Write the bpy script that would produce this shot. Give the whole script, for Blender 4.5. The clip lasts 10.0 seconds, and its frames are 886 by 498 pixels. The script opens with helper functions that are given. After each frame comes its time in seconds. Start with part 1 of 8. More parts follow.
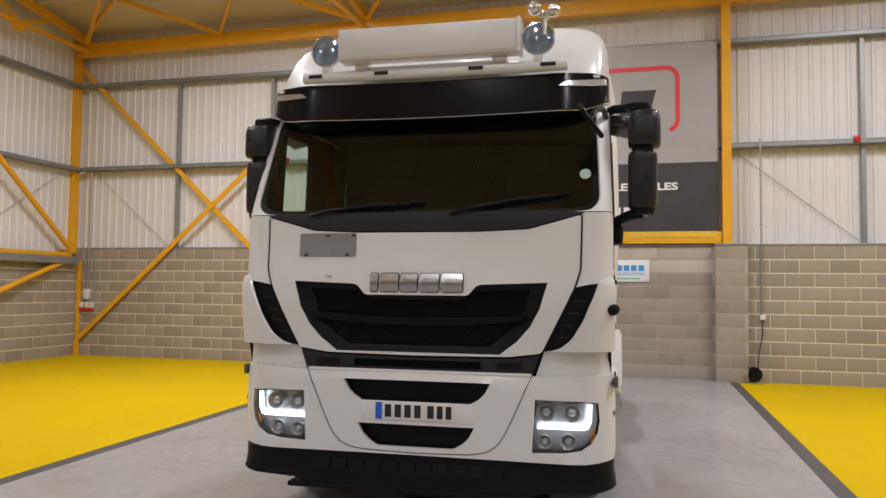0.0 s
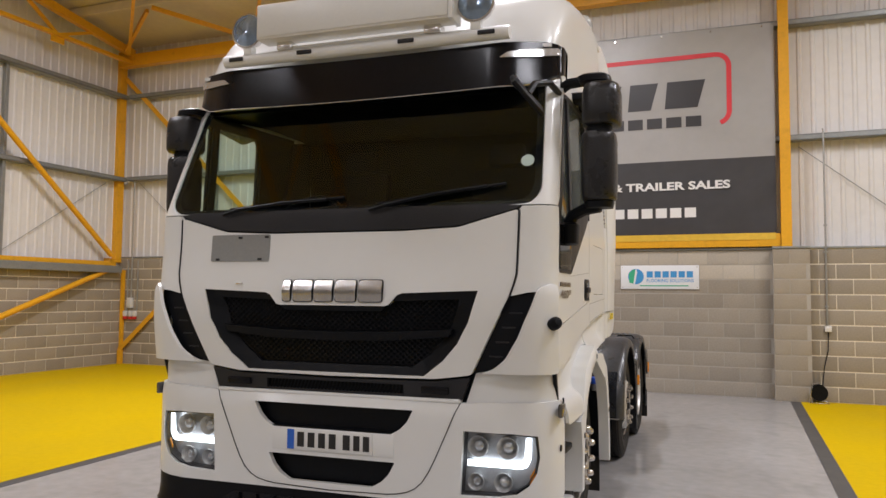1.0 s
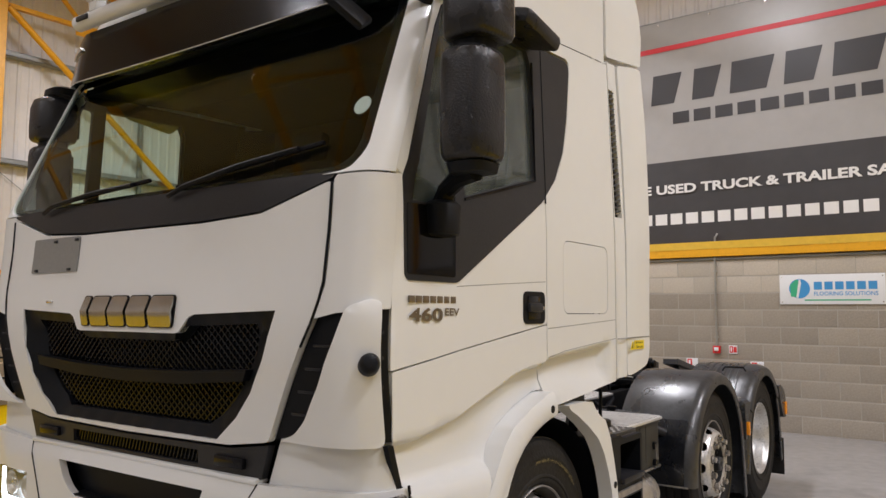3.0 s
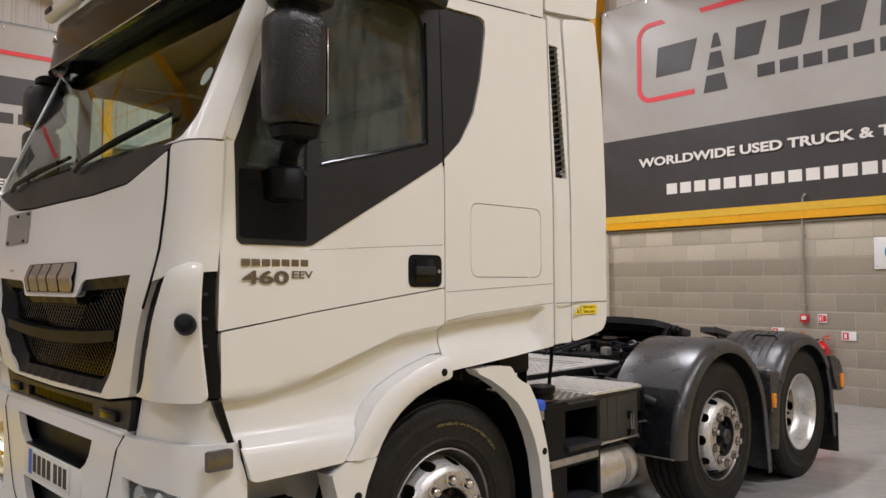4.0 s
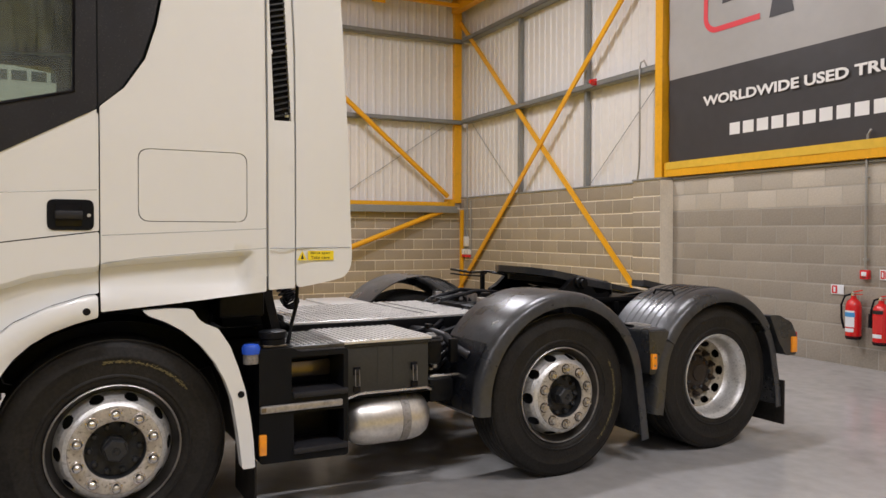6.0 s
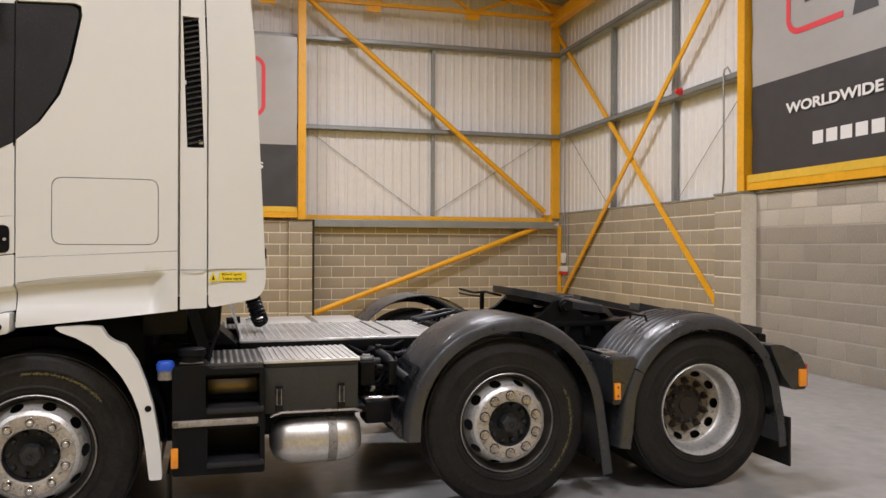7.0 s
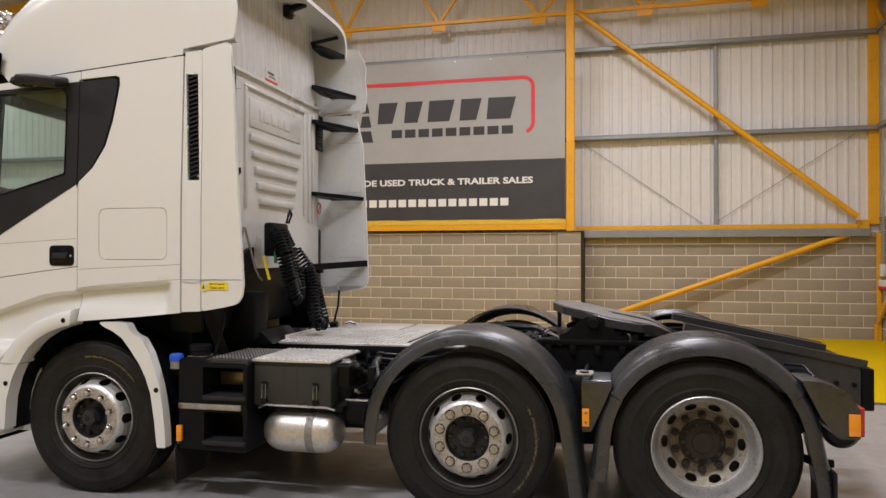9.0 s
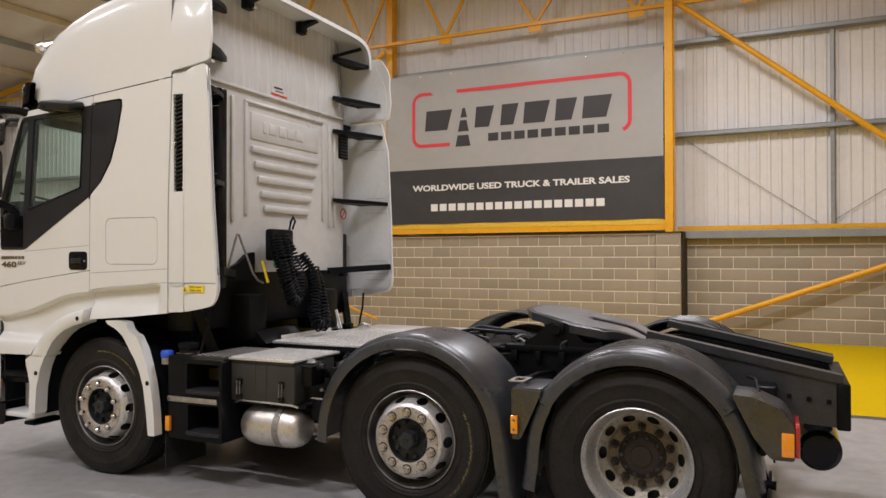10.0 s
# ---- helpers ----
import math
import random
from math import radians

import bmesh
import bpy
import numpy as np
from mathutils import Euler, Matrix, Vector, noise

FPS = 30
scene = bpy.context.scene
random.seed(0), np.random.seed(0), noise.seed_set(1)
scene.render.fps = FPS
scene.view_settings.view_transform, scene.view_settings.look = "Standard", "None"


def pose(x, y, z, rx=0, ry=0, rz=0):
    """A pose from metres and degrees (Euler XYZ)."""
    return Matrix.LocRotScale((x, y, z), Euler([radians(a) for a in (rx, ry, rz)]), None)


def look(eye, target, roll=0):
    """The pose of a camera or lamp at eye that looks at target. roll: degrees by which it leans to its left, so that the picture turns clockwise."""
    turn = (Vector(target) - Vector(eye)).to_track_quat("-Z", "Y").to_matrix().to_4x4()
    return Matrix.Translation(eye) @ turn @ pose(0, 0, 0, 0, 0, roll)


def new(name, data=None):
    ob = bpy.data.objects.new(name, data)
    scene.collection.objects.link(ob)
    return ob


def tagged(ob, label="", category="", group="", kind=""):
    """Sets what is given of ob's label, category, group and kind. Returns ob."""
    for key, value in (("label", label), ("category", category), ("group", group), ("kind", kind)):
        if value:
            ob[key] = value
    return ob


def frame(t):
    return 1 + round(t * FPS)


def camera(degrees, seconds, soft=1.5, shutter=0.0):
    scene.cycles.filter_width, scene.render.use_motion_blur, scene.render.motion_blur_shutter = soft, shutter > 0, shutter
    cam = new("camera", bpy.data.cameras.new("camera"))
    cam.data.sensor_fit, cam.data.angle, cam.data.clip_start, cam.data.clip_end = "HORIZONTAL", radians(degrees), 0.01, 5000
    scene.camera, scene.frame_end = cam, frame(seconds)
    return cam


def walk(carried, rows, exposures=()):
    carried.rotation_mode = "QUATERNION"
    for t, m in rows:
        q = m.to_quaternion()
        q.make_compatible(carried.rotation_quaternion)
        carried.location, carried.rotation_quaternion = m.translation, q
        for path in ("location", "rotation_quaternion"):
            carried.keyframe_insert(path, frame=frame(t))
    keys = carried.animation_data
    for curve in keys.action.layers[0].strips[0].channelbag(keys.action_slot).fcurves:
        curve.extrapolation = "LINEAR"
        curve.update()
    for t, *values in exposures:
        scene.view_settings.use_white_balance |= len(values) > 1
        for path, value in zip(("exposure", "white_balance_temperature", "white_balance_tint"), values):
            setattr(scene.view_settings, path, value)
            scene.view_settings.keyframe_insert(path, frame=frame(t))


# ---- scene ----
cam = camera(60.32, 10.0)
PATH = [
    (0, look((1.268, -4.758, 1.497), (0.819, -2.812, 1.600), 0.59)),
    (0.5, look((1.660, -4.323, 1.497), (1.095, -2.407, 1.608), 0.53)),
    (1, look((1.984, -3.795, 1.511), (1.318, -1.913, 1.633), 0.50)),
    (1.5, look((2.153, -3.198, 1.532), (1.373, -1.362, 1.674), 0.73)),
    (2, look((2.271, -2.639, 1.573), (1.390, -0.850, 1.727), 0.95)),
    (2.2, look((2.383, -2.440, 1.594), (1.450, -0.677, 1.749), 1.03)),
    (3.3, look((2.973, -1.568, 1.525), (1.730, -0.009, 1.675), -0.15)),
    (3.5, look((3.155, -1.452, 1.526), (1.852, 0.060, 1.659), -0.33)),
    (4, look((3.556, -1.091, 1.505), (2.116, 0.293, 1.593), -0.22)),
    (4.5, look((3.975, -0.678, 1.516), (2.434, 0.597, 1.549), 0.01)),
    (5, look((4.296, -0.180, 1.484), (2.679, 0.997, 1.471), 0.09)),
    (5.5, look((4.642, 0.338, 1.498), (2.955, 1.411, 1.461), 0.08)),
    (6, look((4.889, 0.889, 1.477), (3.129, 1.838, 1.436), 0.12)),
    (6.2, look((4.971, 1.105, 1.499), (3.184, 2.002, 1.462), 0.10)),
    (7.3, look((5.443, 2.428, 1.521), (3.490, 2.860, 1.526), 0.33)),
    (7.5, look((5.506, 2.681, 1.520), (3.533, 3.009, 1.528), 0.40)),
    (8, look((5.558, 3.299, 1.520), (3.559, 3.358, 1.534), 0.29)),
    (8.5, look((5.584, 3.895, 1.545), (3.594, 3.695, 1.561), 0.22)),
    (9, look((5.548, 4.523, 1.548), (3.595, 4.094, 1.568), 0.03)),
    (9.5, look((5.408, 5.138, 1.561), (3.511, 4.506, 1.585), -0.03)),
    (10, look((5.225, 5.744, 1.574), (3.400, 4.926, 1.596), -0.08)),
]
walk(cam, PATH)

# ---------------------------------------------------------------- light
SITE = pose(0, 0, 0, 0, 0, -2.25)      # the hall stands slightly turned to the lorry

world = bpy.data.worlds.new("hall_air")
world.use_nodes = True
world.node_tree.nodes["Background"].inputs[0].default_value = (0.9, 0.85, 0.78, 1)
world.node_tree.nodes["Background"].inputs[1].default_value = 0.004
scene.world = world

LIGHT_WARM = (0.955, 0.945, 1.03)
# Battens at x = 9.4 and 12.5 are unseen, added as weak eastern fill.
BATTENS = [(-5.4, 4.6, 260), (-5.4, 0.0, 180), (-5.4, -6.0, 120), (-8.5, -12.0, 120), (-0.55, 4.6, 175), (-0.55, 0.0, 40), (-0.55, -6.0, 95), (-0.55, -12.0, 120),
           (5.6, 4.6, 225), (5.6, 0.0, 225), (5.6, -6.0, 135), (5.6, -12.0, 120), (9.4, 5.5, 60), (12.5, 0.0, 60), (12.5, -6.0, 70)]
SLOPE = 0.15


def roof_z(y):
    return 6.95 + SLOPE * (8.9 - y) if y > -4.0 else 6.95 + SLOPE * 12.9 - SLOPE * (-4.0 - y)


def batten_z(y):
    return roof_z(y) - 0.42


def batten_lamp(x, y, power):
    data = bpy.data.lights.new("batten_light", "AREA")
    data.shape, data.size, data.size_y = "RECTANGLE", 0.16, 1.7
    data.energy, data.color, data.spread = power, LIGHT_WARM, math.radians(172)
    ob = new("batten_light", data)
    ob.matrix_basis = SITE @ pose(x, y, batten_z(y) - 0.05)
    return ob


for bx, by, watts in BATTENS:
    batten_lamp(bx, by, watts)

# ---------------------------------------------------------------- materials
from mathutils.geometry import delaunay_2d_cdt


def mat(name, color, rough=0.5, metal=0.0, vary=0.08, scale=3.0, fine=60.0, bump=0.0, coat=0.0, spots=0.0, random_tint=0.0, spec=0.5, rvar=0.25, stretch=(1, 1, 1)):
    """A surface with broad stains and a fine grain; spots adds darker dirt of its own shape."""
    m = bpy.data.materials.new(name)
    m.use_nodes = True
    nt = m.node_tree
    n, l = nt.nodes, nt.links
    b = n["Principled BSDF"]
    b.inputs["Roughness"].default_value = rough
    b.inputs["Metallic"].default_value = metal
    b.inputs["Coat Weight"].default_value = coat
    b.inputs["Specular IOR Level"].default_value = spec
    b.inputs["Coat Roughness"].default_value = 0.11
    tc = n.new("ShaderNodeTexCoord")
    big = n.new("ShaderNodeTexNoise")
    big.inputs["Scale"].default_value, big.inputs["Detail"].default_value = scale, 6
    small = n.new("ShaderNodeTexNoise")
    small.inputs["Scale"].default_value, small.inputs["Detail"].default_value = fine, 4
    mp = n.new("ShaderNodeMapping")
    mp.inputs["Scale"].default_value = stretch
    l.new(tc.outputs["Object"], mp.inputs["Vector"])
    l.new(mp.outputs[0], big.inputs["Vector"])
    l.new(mp.outputs[0], small.inputs["Vector"])
    add = n.new("ShaderNodeMath")
    add.operation = "ADD"
    l.new(big.outputs["Fac"], add.inputs[0])
    l.new(small.outputs["Fac"], add.inputs[1])
    ramp = n.new("ShaderNodeMapRange")
    ramp.inputs["From Min"].default_value, ramp.inputs["From Max"].default_value = 0.6, 1.4
    ramp.inputs["To Min"].default_value, ramp.inputs["To Max"].default_value = 1 - vary, 1 + vary
    l.new(add.outputs[0], ramp.inputs["Value"])
    last = ramp.outputs["Result"]
    if random_tint:
        info = n.new("ShaderNodeObjectInfo")
        r2 = n.new("ShaderNodeMapRange")
        r2.inputs["To Min"].default_value, r2.inputs["To Max"].default_value = 1 - random_tint, 1 + random_tint
        l.new(info.outputs["Random"], r2.inputs["Value"])
        mu = n.new("ShaderNodeMath")
        mu.operation = "MULTIPLY"
        l.new(last, mu.inputs[0])
        l.new(r2.outputs["Result"], mu.inputs[1])
        last = mu.outputs[0]
    if spots:
        dirt = n.new("ShaderNodeTexNoise")
        dirt.inputs["Scale"].default_value, dirt.inputs["Detail"].default_value = scale * 4, 8
        l.new(tc.outputs["Object"], dirt.inputs["Vector"])
        r3 = n.new("ShaderNodeMapRange")
        r3.inputs["From Min"].default_value, r3.inputs["From Max"].default_value = 0.55, 0.75
        r3.inputs["To Min"].default_value, r3.inputs["To Max"].default_value = 1, 1 - spots
        l.new(dirt.outputs["Fac"], r3.inputs["Value"])
        mu = n.new("ShaderNodeMath")
        mu.operation = "MULTIPLY"
        l.new(last, mu.inputs[0])
        l.new(r3.outputs["Result"], mu.inputs[1])
        last = mu.outputs[0]
    mix = n.new("ShaderNodeVectorMath")
    mix.operation = "SCALE"
    mix.inputs[0].default_value = color
    l.new(last, mix.inputs["Scale"])
    l.new(mix.outputs[0], b.inputs["Base Color"])
    rr = n.new("ShaderNodeMapRange")
    rr.inputs["To Min"].default_value, rr.inputs["To Max"].default_value = max(0.02, rough * (1 - rvar)), min(1, rough * (1 + rvar))
    l.new(big.outputs["Fac"], rr.inputs["Value"])
    l.new(rr.outputs["Result"], b.inputs["Roughness"])
    if bump:
        bp = n.new("ShaderNodeBump")
        bp.inputs["Strength"].default_value, bp.inputs["Distance"].default_value = bump, 0.004
        l.new(small.outputs["Fac"], bp.inputs["Height"])
        l.new(bp.outputs[0], b.inputs["Normal"])
    return m


def glass_mat(name, tint, rough=0.0, gloss=0.028, wet=0.0):
    """A thin pane: mostly seen through, with a mirror gloss; wet adds a grey film of fine drops in runs that also
    paints in reflected light.
    """
    m = bpy.data.materials.new(name)
    m.use_nodes = True
    n, l = m.node_tree.nodes, m.node_tree.links
    n.remove(n["Principled BSDF"])
    tr = n.new("ShaderNodeBsdfTransparent")
    tr.inputs[0].default_value = (*tint, 1)
    gl = n.new("ShaderNodeBsdfGlossy")
    gl.inputs["Roughness"].default_value = 0.02 + rough
    lw = n.new("ShaderNodeLayerWeight")
    lw.inputs[0].default_value = 0.5
    pw = n.new("ShaderNodeMath")
    pw.operation, pw.inputs[1].default_value = "POWER", 4.6
    l.new(lw.outputs["Facing"], pw.inputs[0])
    fr = n.new("ShaderNodeMapRange")
    fr.inputs["To Min"].default_value, fr.inputs["To Max"].default_value = gloss, 0.70
    l.new(pw.outputs[0], fr.inputs["Value"])
    mx = n.new("ShaderNodeMixShader")
    l.new(fr.outputs["Result"], mx.inputs[0])
    l.new(tr.outputs[0], mx.inputs[1])
    l.new(gl.outputs[0], mx.inputs[2])
    last = mx
    if wet:
        tc = n.new("ShaderNodeTexCoord")
        mp = n.new("ShaderNodeMapping")
        mp.inputs["Scale"].default_value = (1, 1, 0.25)
        runs = n.new("ShaderNodeTexNoise")
        runs.inputs["Scale"].default_value, runs.inputs["Detail"].default_value = 26, 5
        drops = n.new("ShaderNodeTexNoise")
        drops.inputs["Scale"].default_value, drops.inputs["Detail"].default_value = 260, 3
        l.new(tc.outputs["Object"], mp.inputs["Vector"])
        l.new(mp.outputs[0], runs.inputs["Vector"])
        l.new(tc.outputs["Object"], drops.inputs["Vector"])
        mul = n.new("ShaderNodeMath")
        mul.operation = "MULTIPLY"
        l.new(runs.outputs["Fac"], mul.inputs[0])
        l.new(drops.outputs["Fac"], mul.inputs[1])
        film = n.new("ShaderNodeMapRange")
        film.inputs["From Min"].default_value, film.inputs["From Max"].default_value = 0.14, 0.42
        film.inputs["To Min"].default_value, film.inputs["To Max"].default_value = wet * 0.35, wet * 2.2
        l.new(mul.outputs[0], film.inputs["Value"])
        df = n.new("ShaderNodeBsdfDiffuse")
        df.inputs["Color"].default_value = (0.50, 0.56, 0.54, 1)
        last = n.new("ShaderNodeMixShader")
        l.new(film.outputs["Result"], last.inputs[0])
        l.new(mx.outputs[0], last.inputs[1])
        l.new(df.outputs[0], last.inputs[2])
    l.new(last.outputs[0], n["Material Output"].inputs[0])
    return m


def glow_mat(name, color, strength):
    m = bpy.data.materials.new(name)
    m.use_nodes = True
    b = m.node_tree.nodes["Principled BSDF"]
    b.inputs["Base Color"].default_value = (*color, 1)
    b.inputs["Emission Color"].default_value = (*color, 1)
    b.inputs["Emission Strength"].default_value = strength
    return m


WHITE = mat("white_paint", (0.760, 0.767, 0.758), 0.36, vary=0.012, scale=1.2, fine=14, coat=0.32, rvar=0.04)
# Wet, dirty rear white, its colour darkened further to offset the lamps facing it.
WHITE_BACK_DIM = mat("white_paint_back_dimmed", (0.58, 0.57, 0.545), 0.30, vary=0.08, scale=1.5, fine=12, coat=0.4)
DEFLECT_IN = mat("deflector_inside", (0.74, 0.755, 0.75), 0.35, vary=0.05, scale=4, fine=40, spots=0.1)
# Real rain streaks; the base colour is dimmed like the rear wall.
WET_BACK_DIM = mat("rain_streaked_white_dimmed", (0.56, 0.555, 0.535), 0.26, vary=0.06, scale=5, fine=30, coat=0.5, bump=0.4, rvar=0.6, stretch=(5, 5, 0.35))
PLASTIC = mat("black_plastic", (0.0062, 0.0070, 0.0092), 0.42, vary=0.25, scale=6, fine=160, bump=0.15, spec=0.14)
DARKGREY = mat("dark_trim", (0.022, 0.022, 0.025), 0.42, vary=0.2, scale=5, fine=120, bump=0.1, spec=0.28)
PANELGLASS = mat("panel_glass", (0.004, 0.004, 0.005), 0.05, vary=0.1, scale=3, fine=40, coat=0.0, spec=0.22)
GLOSSBLACK = mat("gloss_black", (0.008, 0.008, 0.010), 0.14, vary=0.2, scale=3, fine=40, coat=0.0, spec=0.2)
FENDER = mat("grey_fender_plastic", (0.031, 0.033, 0.037), 0.31, vary=0.4, scale=4, fine=40, bump=0.3, spots=0.6, rvar=0.75, spec=0.75)
RUBBER = mat("tyre_rubber", (0.0182, 0.0166, 0.0148), 0.55, vary=0.5, scale=9, fine=70, bump=0.45, spots=0.45, spec=0.2)
RIM = mat("worn_alloy", (0.68, 0.675, 0.66), 0.36, metal=0.65, vary=0.22, scale=11, fine=70, spots=0.45, bump=0.15)
RIM_LIP = mat("dull_rim_edge", (0.42, 0.40, 0.38), 0.42, metal=0.8, vary=0.3, scale=9, fine=60, spots=0.4, bump=0.15)
# Front rim gutter: the shade of the recess is put into its colour.
RIM_SHADED = mat("shaded_rim_gutter", (0.045, 0.041, 0.037), 0.42, metal=0.3, vary=0.35, scale=9, fine=60, spots=0.3, bump=0.15)
RIM_RUSTY = mat("rust_stained_alloy", (0.47, 0.43, 0.37), 0.5, metal=0.3, vary=0.3, scale=14, fine=70, spots=0.9, bump=0.25)
RIM_DULL = mat("dull_alloy", (0.30, 0.28, 0.26), 0.55, metal=0.5, vary=0.35, scale=12, fine=70, spots=0.6, bump=0.2)
NUT = mat("weathered_nut", (0.52, 0.49, 0.45), 0.28, metal=0.85, vary=0.3, scale=25, fine=90, spots=0.5, bump=0.2)
TREAD_DARK = mat("dirty_tread", (0.075, 0.072, 0.068), 0.36, metal=0.5, vary=0.4, scale=9, fine=60, spots=0.4, bump=0.2)
RAMP = mat("worn_ramp_steel", (0.036, 0.038, 0.042), 0.34, vary=0.4, scale=8, fine=50, bump=0.3, spots=0.3, spec=0.5)
CHROME = mat("chrome", (0.72, 0.70, 0.68), 0.17, metal=1.0, vary=0.05)
HUBBLACK = mat("greasy_hub", (0.024, 0.025, 0.027), 0.42, vary=0.4, scale=20, fine=80, bump=0.4, spec=0.35)
RUST = mat("rusty_nut", (0.026, 0.017, 0.011), 0.6, metal=0.2, vary=0.4, scale=30, fine=90, bump=0.4)
DISC_DIRTY = mat("brown_brake_dust_alloy", (0.30, 0.272, 0.22), 0.5, metal=0.4, vary=0.35, scale=7, fine=50, spots=0.7, bump=0.2)
RUST_RING = mat("rusty_bolt_ring", (0.17, 0.135, 0.09), 0.6, metal=0.1, vary=0.4, scale=14, fine=90, bump=0.4, spots=0.9)
STEEL = mat("brushed_steel", (0.76, 0.74, 0.71), 0.26, metal=0.95, vary=0.12, scale=4, fine=90)
TANK = mat("dull_tank_metal", (0.70, 0.67, 0.62), 0.38, metal=0.9, vary=0.2, scale=4, fine=60, spots=0.2)
CHEQUER = mat("chequer_plate", (0.80, 0.79, 0.77), 0.36, metal=0.55, vary=0.18, scale=5, fine=50, spots=0.25)
CHASSIS = mat("chassis_black", (0.0065, 0.0065, 0.007), 0.42, vary=0.4, scale=8, fine=60, bump=0.3, spots=0.3, spec=0.14)
GREASE = mat("greased_plate", (0.15, 0.152, 0.16), 0.36, metal=0.1, vary=0.4, scale=9, fine=40, bump=0.5, coat=0.35, rvar=0.5)
PLATE_SIDE = mat("dark_cast_steel", (0.034, 0.035, 0.038), 0.38, vary=0.35, scale=9, fine=50, bump=0.35, spec=0.4)
MIRRORCASE = mat("rain_wet_mirror_case", (0.016, 0.016, 0.018), 0.30, vary=0.25, scale=9, fine=130, bump=0.5, spec=0.35, rvar=0.5)
WETBLACK = mat("wet_black_plastic", (0.010, 0.011, 0.014), 0.25, vary=0.4, scale=7, fine=50, bump=0.3, spots=0.3, spec=0.45, rvar=0.7)
BATTERY = mat("olive_grey_plastic", (0.040, 0.039, 0.034), 0.5, vary=0.18, scale=5, fine=90, bump=0.15, spec=0.3)
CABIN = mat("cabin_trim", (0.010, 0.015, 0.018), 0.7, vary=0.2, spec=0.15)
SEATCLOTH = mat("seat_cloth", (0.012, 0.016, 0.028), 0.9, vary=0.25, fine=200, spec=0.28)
ORANGE_LENS = mat("amber_lens", (0.95, 0.33, 0.02), 0.2, vary=0.1, coat=0.8)
RED_LENS = mat("red_lens", (0.45, 0.02, 0.02), 0.2, vary=0.1, coat=0.8)
SMOKED = mat("smoked_lens", (0.085, 0.075, 0.066), 0.12, vary=0.2, scale=20, coat=0.6)
CLEAR_LENS = mat("clear_lens", (0.62, 0.63, 0.65), 0.18, metal=0.75, vary=0.1, coat=0.9)
BLUE_CAP = mat("blue_cap", (0.02, 0.09, 0.55), 0.4, vary=0.1)
YELLOW_LABEL = mat("yellow_label", (0.85, 0.66, 0.02), 0.5, vary=0.04)
BLACK_PRINT = mat("black_print", (0.015, 0.015, 0.015), 0.5, vary=0.1)
GREYPLATE = mat("grey_plate", (0.27, 0.275, 0.27), 0.4, metal=0.3, vary=0.08)
PLATE_WHITE = mat("plate_white", (0.72, 0.72, 0.70), 0.35, vary=0.03)
PLATE_BLUE = mat("plate_blue", (0.02, 0.12, 0.55), 0.4, vary=0.05)
BADGE_CHROME = mat("dulled_chrome", (0.47, 0.46, 0.45), 0.24, metal=1.0, vary=0.1, scale=20)
LAMP_BACK = mat("lamp_bezel", (0.42, 0.425, 0.44), 0.30, metal=0.6, vary=0.15, scale=12, fine=60)
BADGE_GREY = mat("badge_grey", (0.22, 0.18, 0.13), 0.3, metal=0.7, vary=0.1)
SPOT_GLASS = mat("spotlamp_glass", (0.30, 0.40, 0.55), 0.10, metal=0.7, vary=0.25, scale=12, fine=40, coat=0.8)
GLASS = glass_mat("window_glass", (0.86, 0.925, 0.89))
# Its film paints rain drops plus the grey reflection of the hall's east side.
GLASS_WET_SHEEN = glass_mat("wet_window_glass_with_sheen", (0.86, 0.925, 0.89), gloss=0.045, wet=0.05)
WATER = mat("water_drop", (0.10, 0.105, 0.11), 0.04, vary=0.1, coat=1.0)
GLASS_CLEAR = glass_mat("lamp_glass", (0.93, 0.94, 0.95))
DRL = glow_mat("daytime_running_light", (0.88, 0.94, 1.0), 5.0)

CLAD = mat("wall_cladding", (0.74, 0.72, 0.695), 0.42, vary=0.05, scale=0.7, fine=9, spots=0.06)
ROOFSHEET = mat("roof_sheet", (0.64, 0.565, 0.43), 0.6, vary=0.07, scale=0.6, fine=8)
STEELWORK = mat("orange_steelwork", (0.80, 0.395, 0.014), 0.38, vary=0.08, scale=2, fine=30, spots=0.15)
GIRT = mat("galvanised_girt", (0.30, 0.31, 0.30), 0.45, metal=0.5, vary=0.15, scale=3, fine=30)
BLOCK = mat("concrete_block", (0.335, 0.288, 0.222), 0.9, vary=0.18, scale=2.5, fine=70, bump=0.7, random_tint=0.11)
BLOCK_GREY = mat("grey_concrete_block", (0.308, 0.268, 0.214), 0.88, vary=0.22, scale=2.0, fine=60, bump=0.6, random_tint=0.10)
BLOCK_PALE = mat("pale_concrete_block", (0.47, 0.42, 0.345), 0.88, vary=0.15, scale=2.0, fine=60, bump=0.6, random_tint=0.15)
MORTAR = mat("mortar", (0.80, 0.73, 0.60), 0.95, vary=0.15, fine=50, bump=0.4)
MORTAR_GREY = mat("grey_mortar", (0.42, 0.385, 0.33), 0.95, vary=0.15, fine=50, bump=0.4)
FLOORGREY = mat("grey_epoxy_floor", (0.365, 0.355, 0.345), 0.22, vary=0.14, scale=0.55, fine=9, spots=0.22, rvar=0.45)
FLOORYELLOW = mat("yellow_epoxy_floor", (0.615, 0.414, 0.001), 0.55, vary=0.07, scale=0.9, fine=14, spec=0.04)
FLOORLINE = mat("dark_floor_line", (0.07, 0.07, 0.072), 0.4, vary=0.15, scale=3, fine=30)
BANNER_GREY = mat("banner_grey", (0.40, 0.39, 0.38), 0.34, vary=0.05, scale=0.9, fine=6)
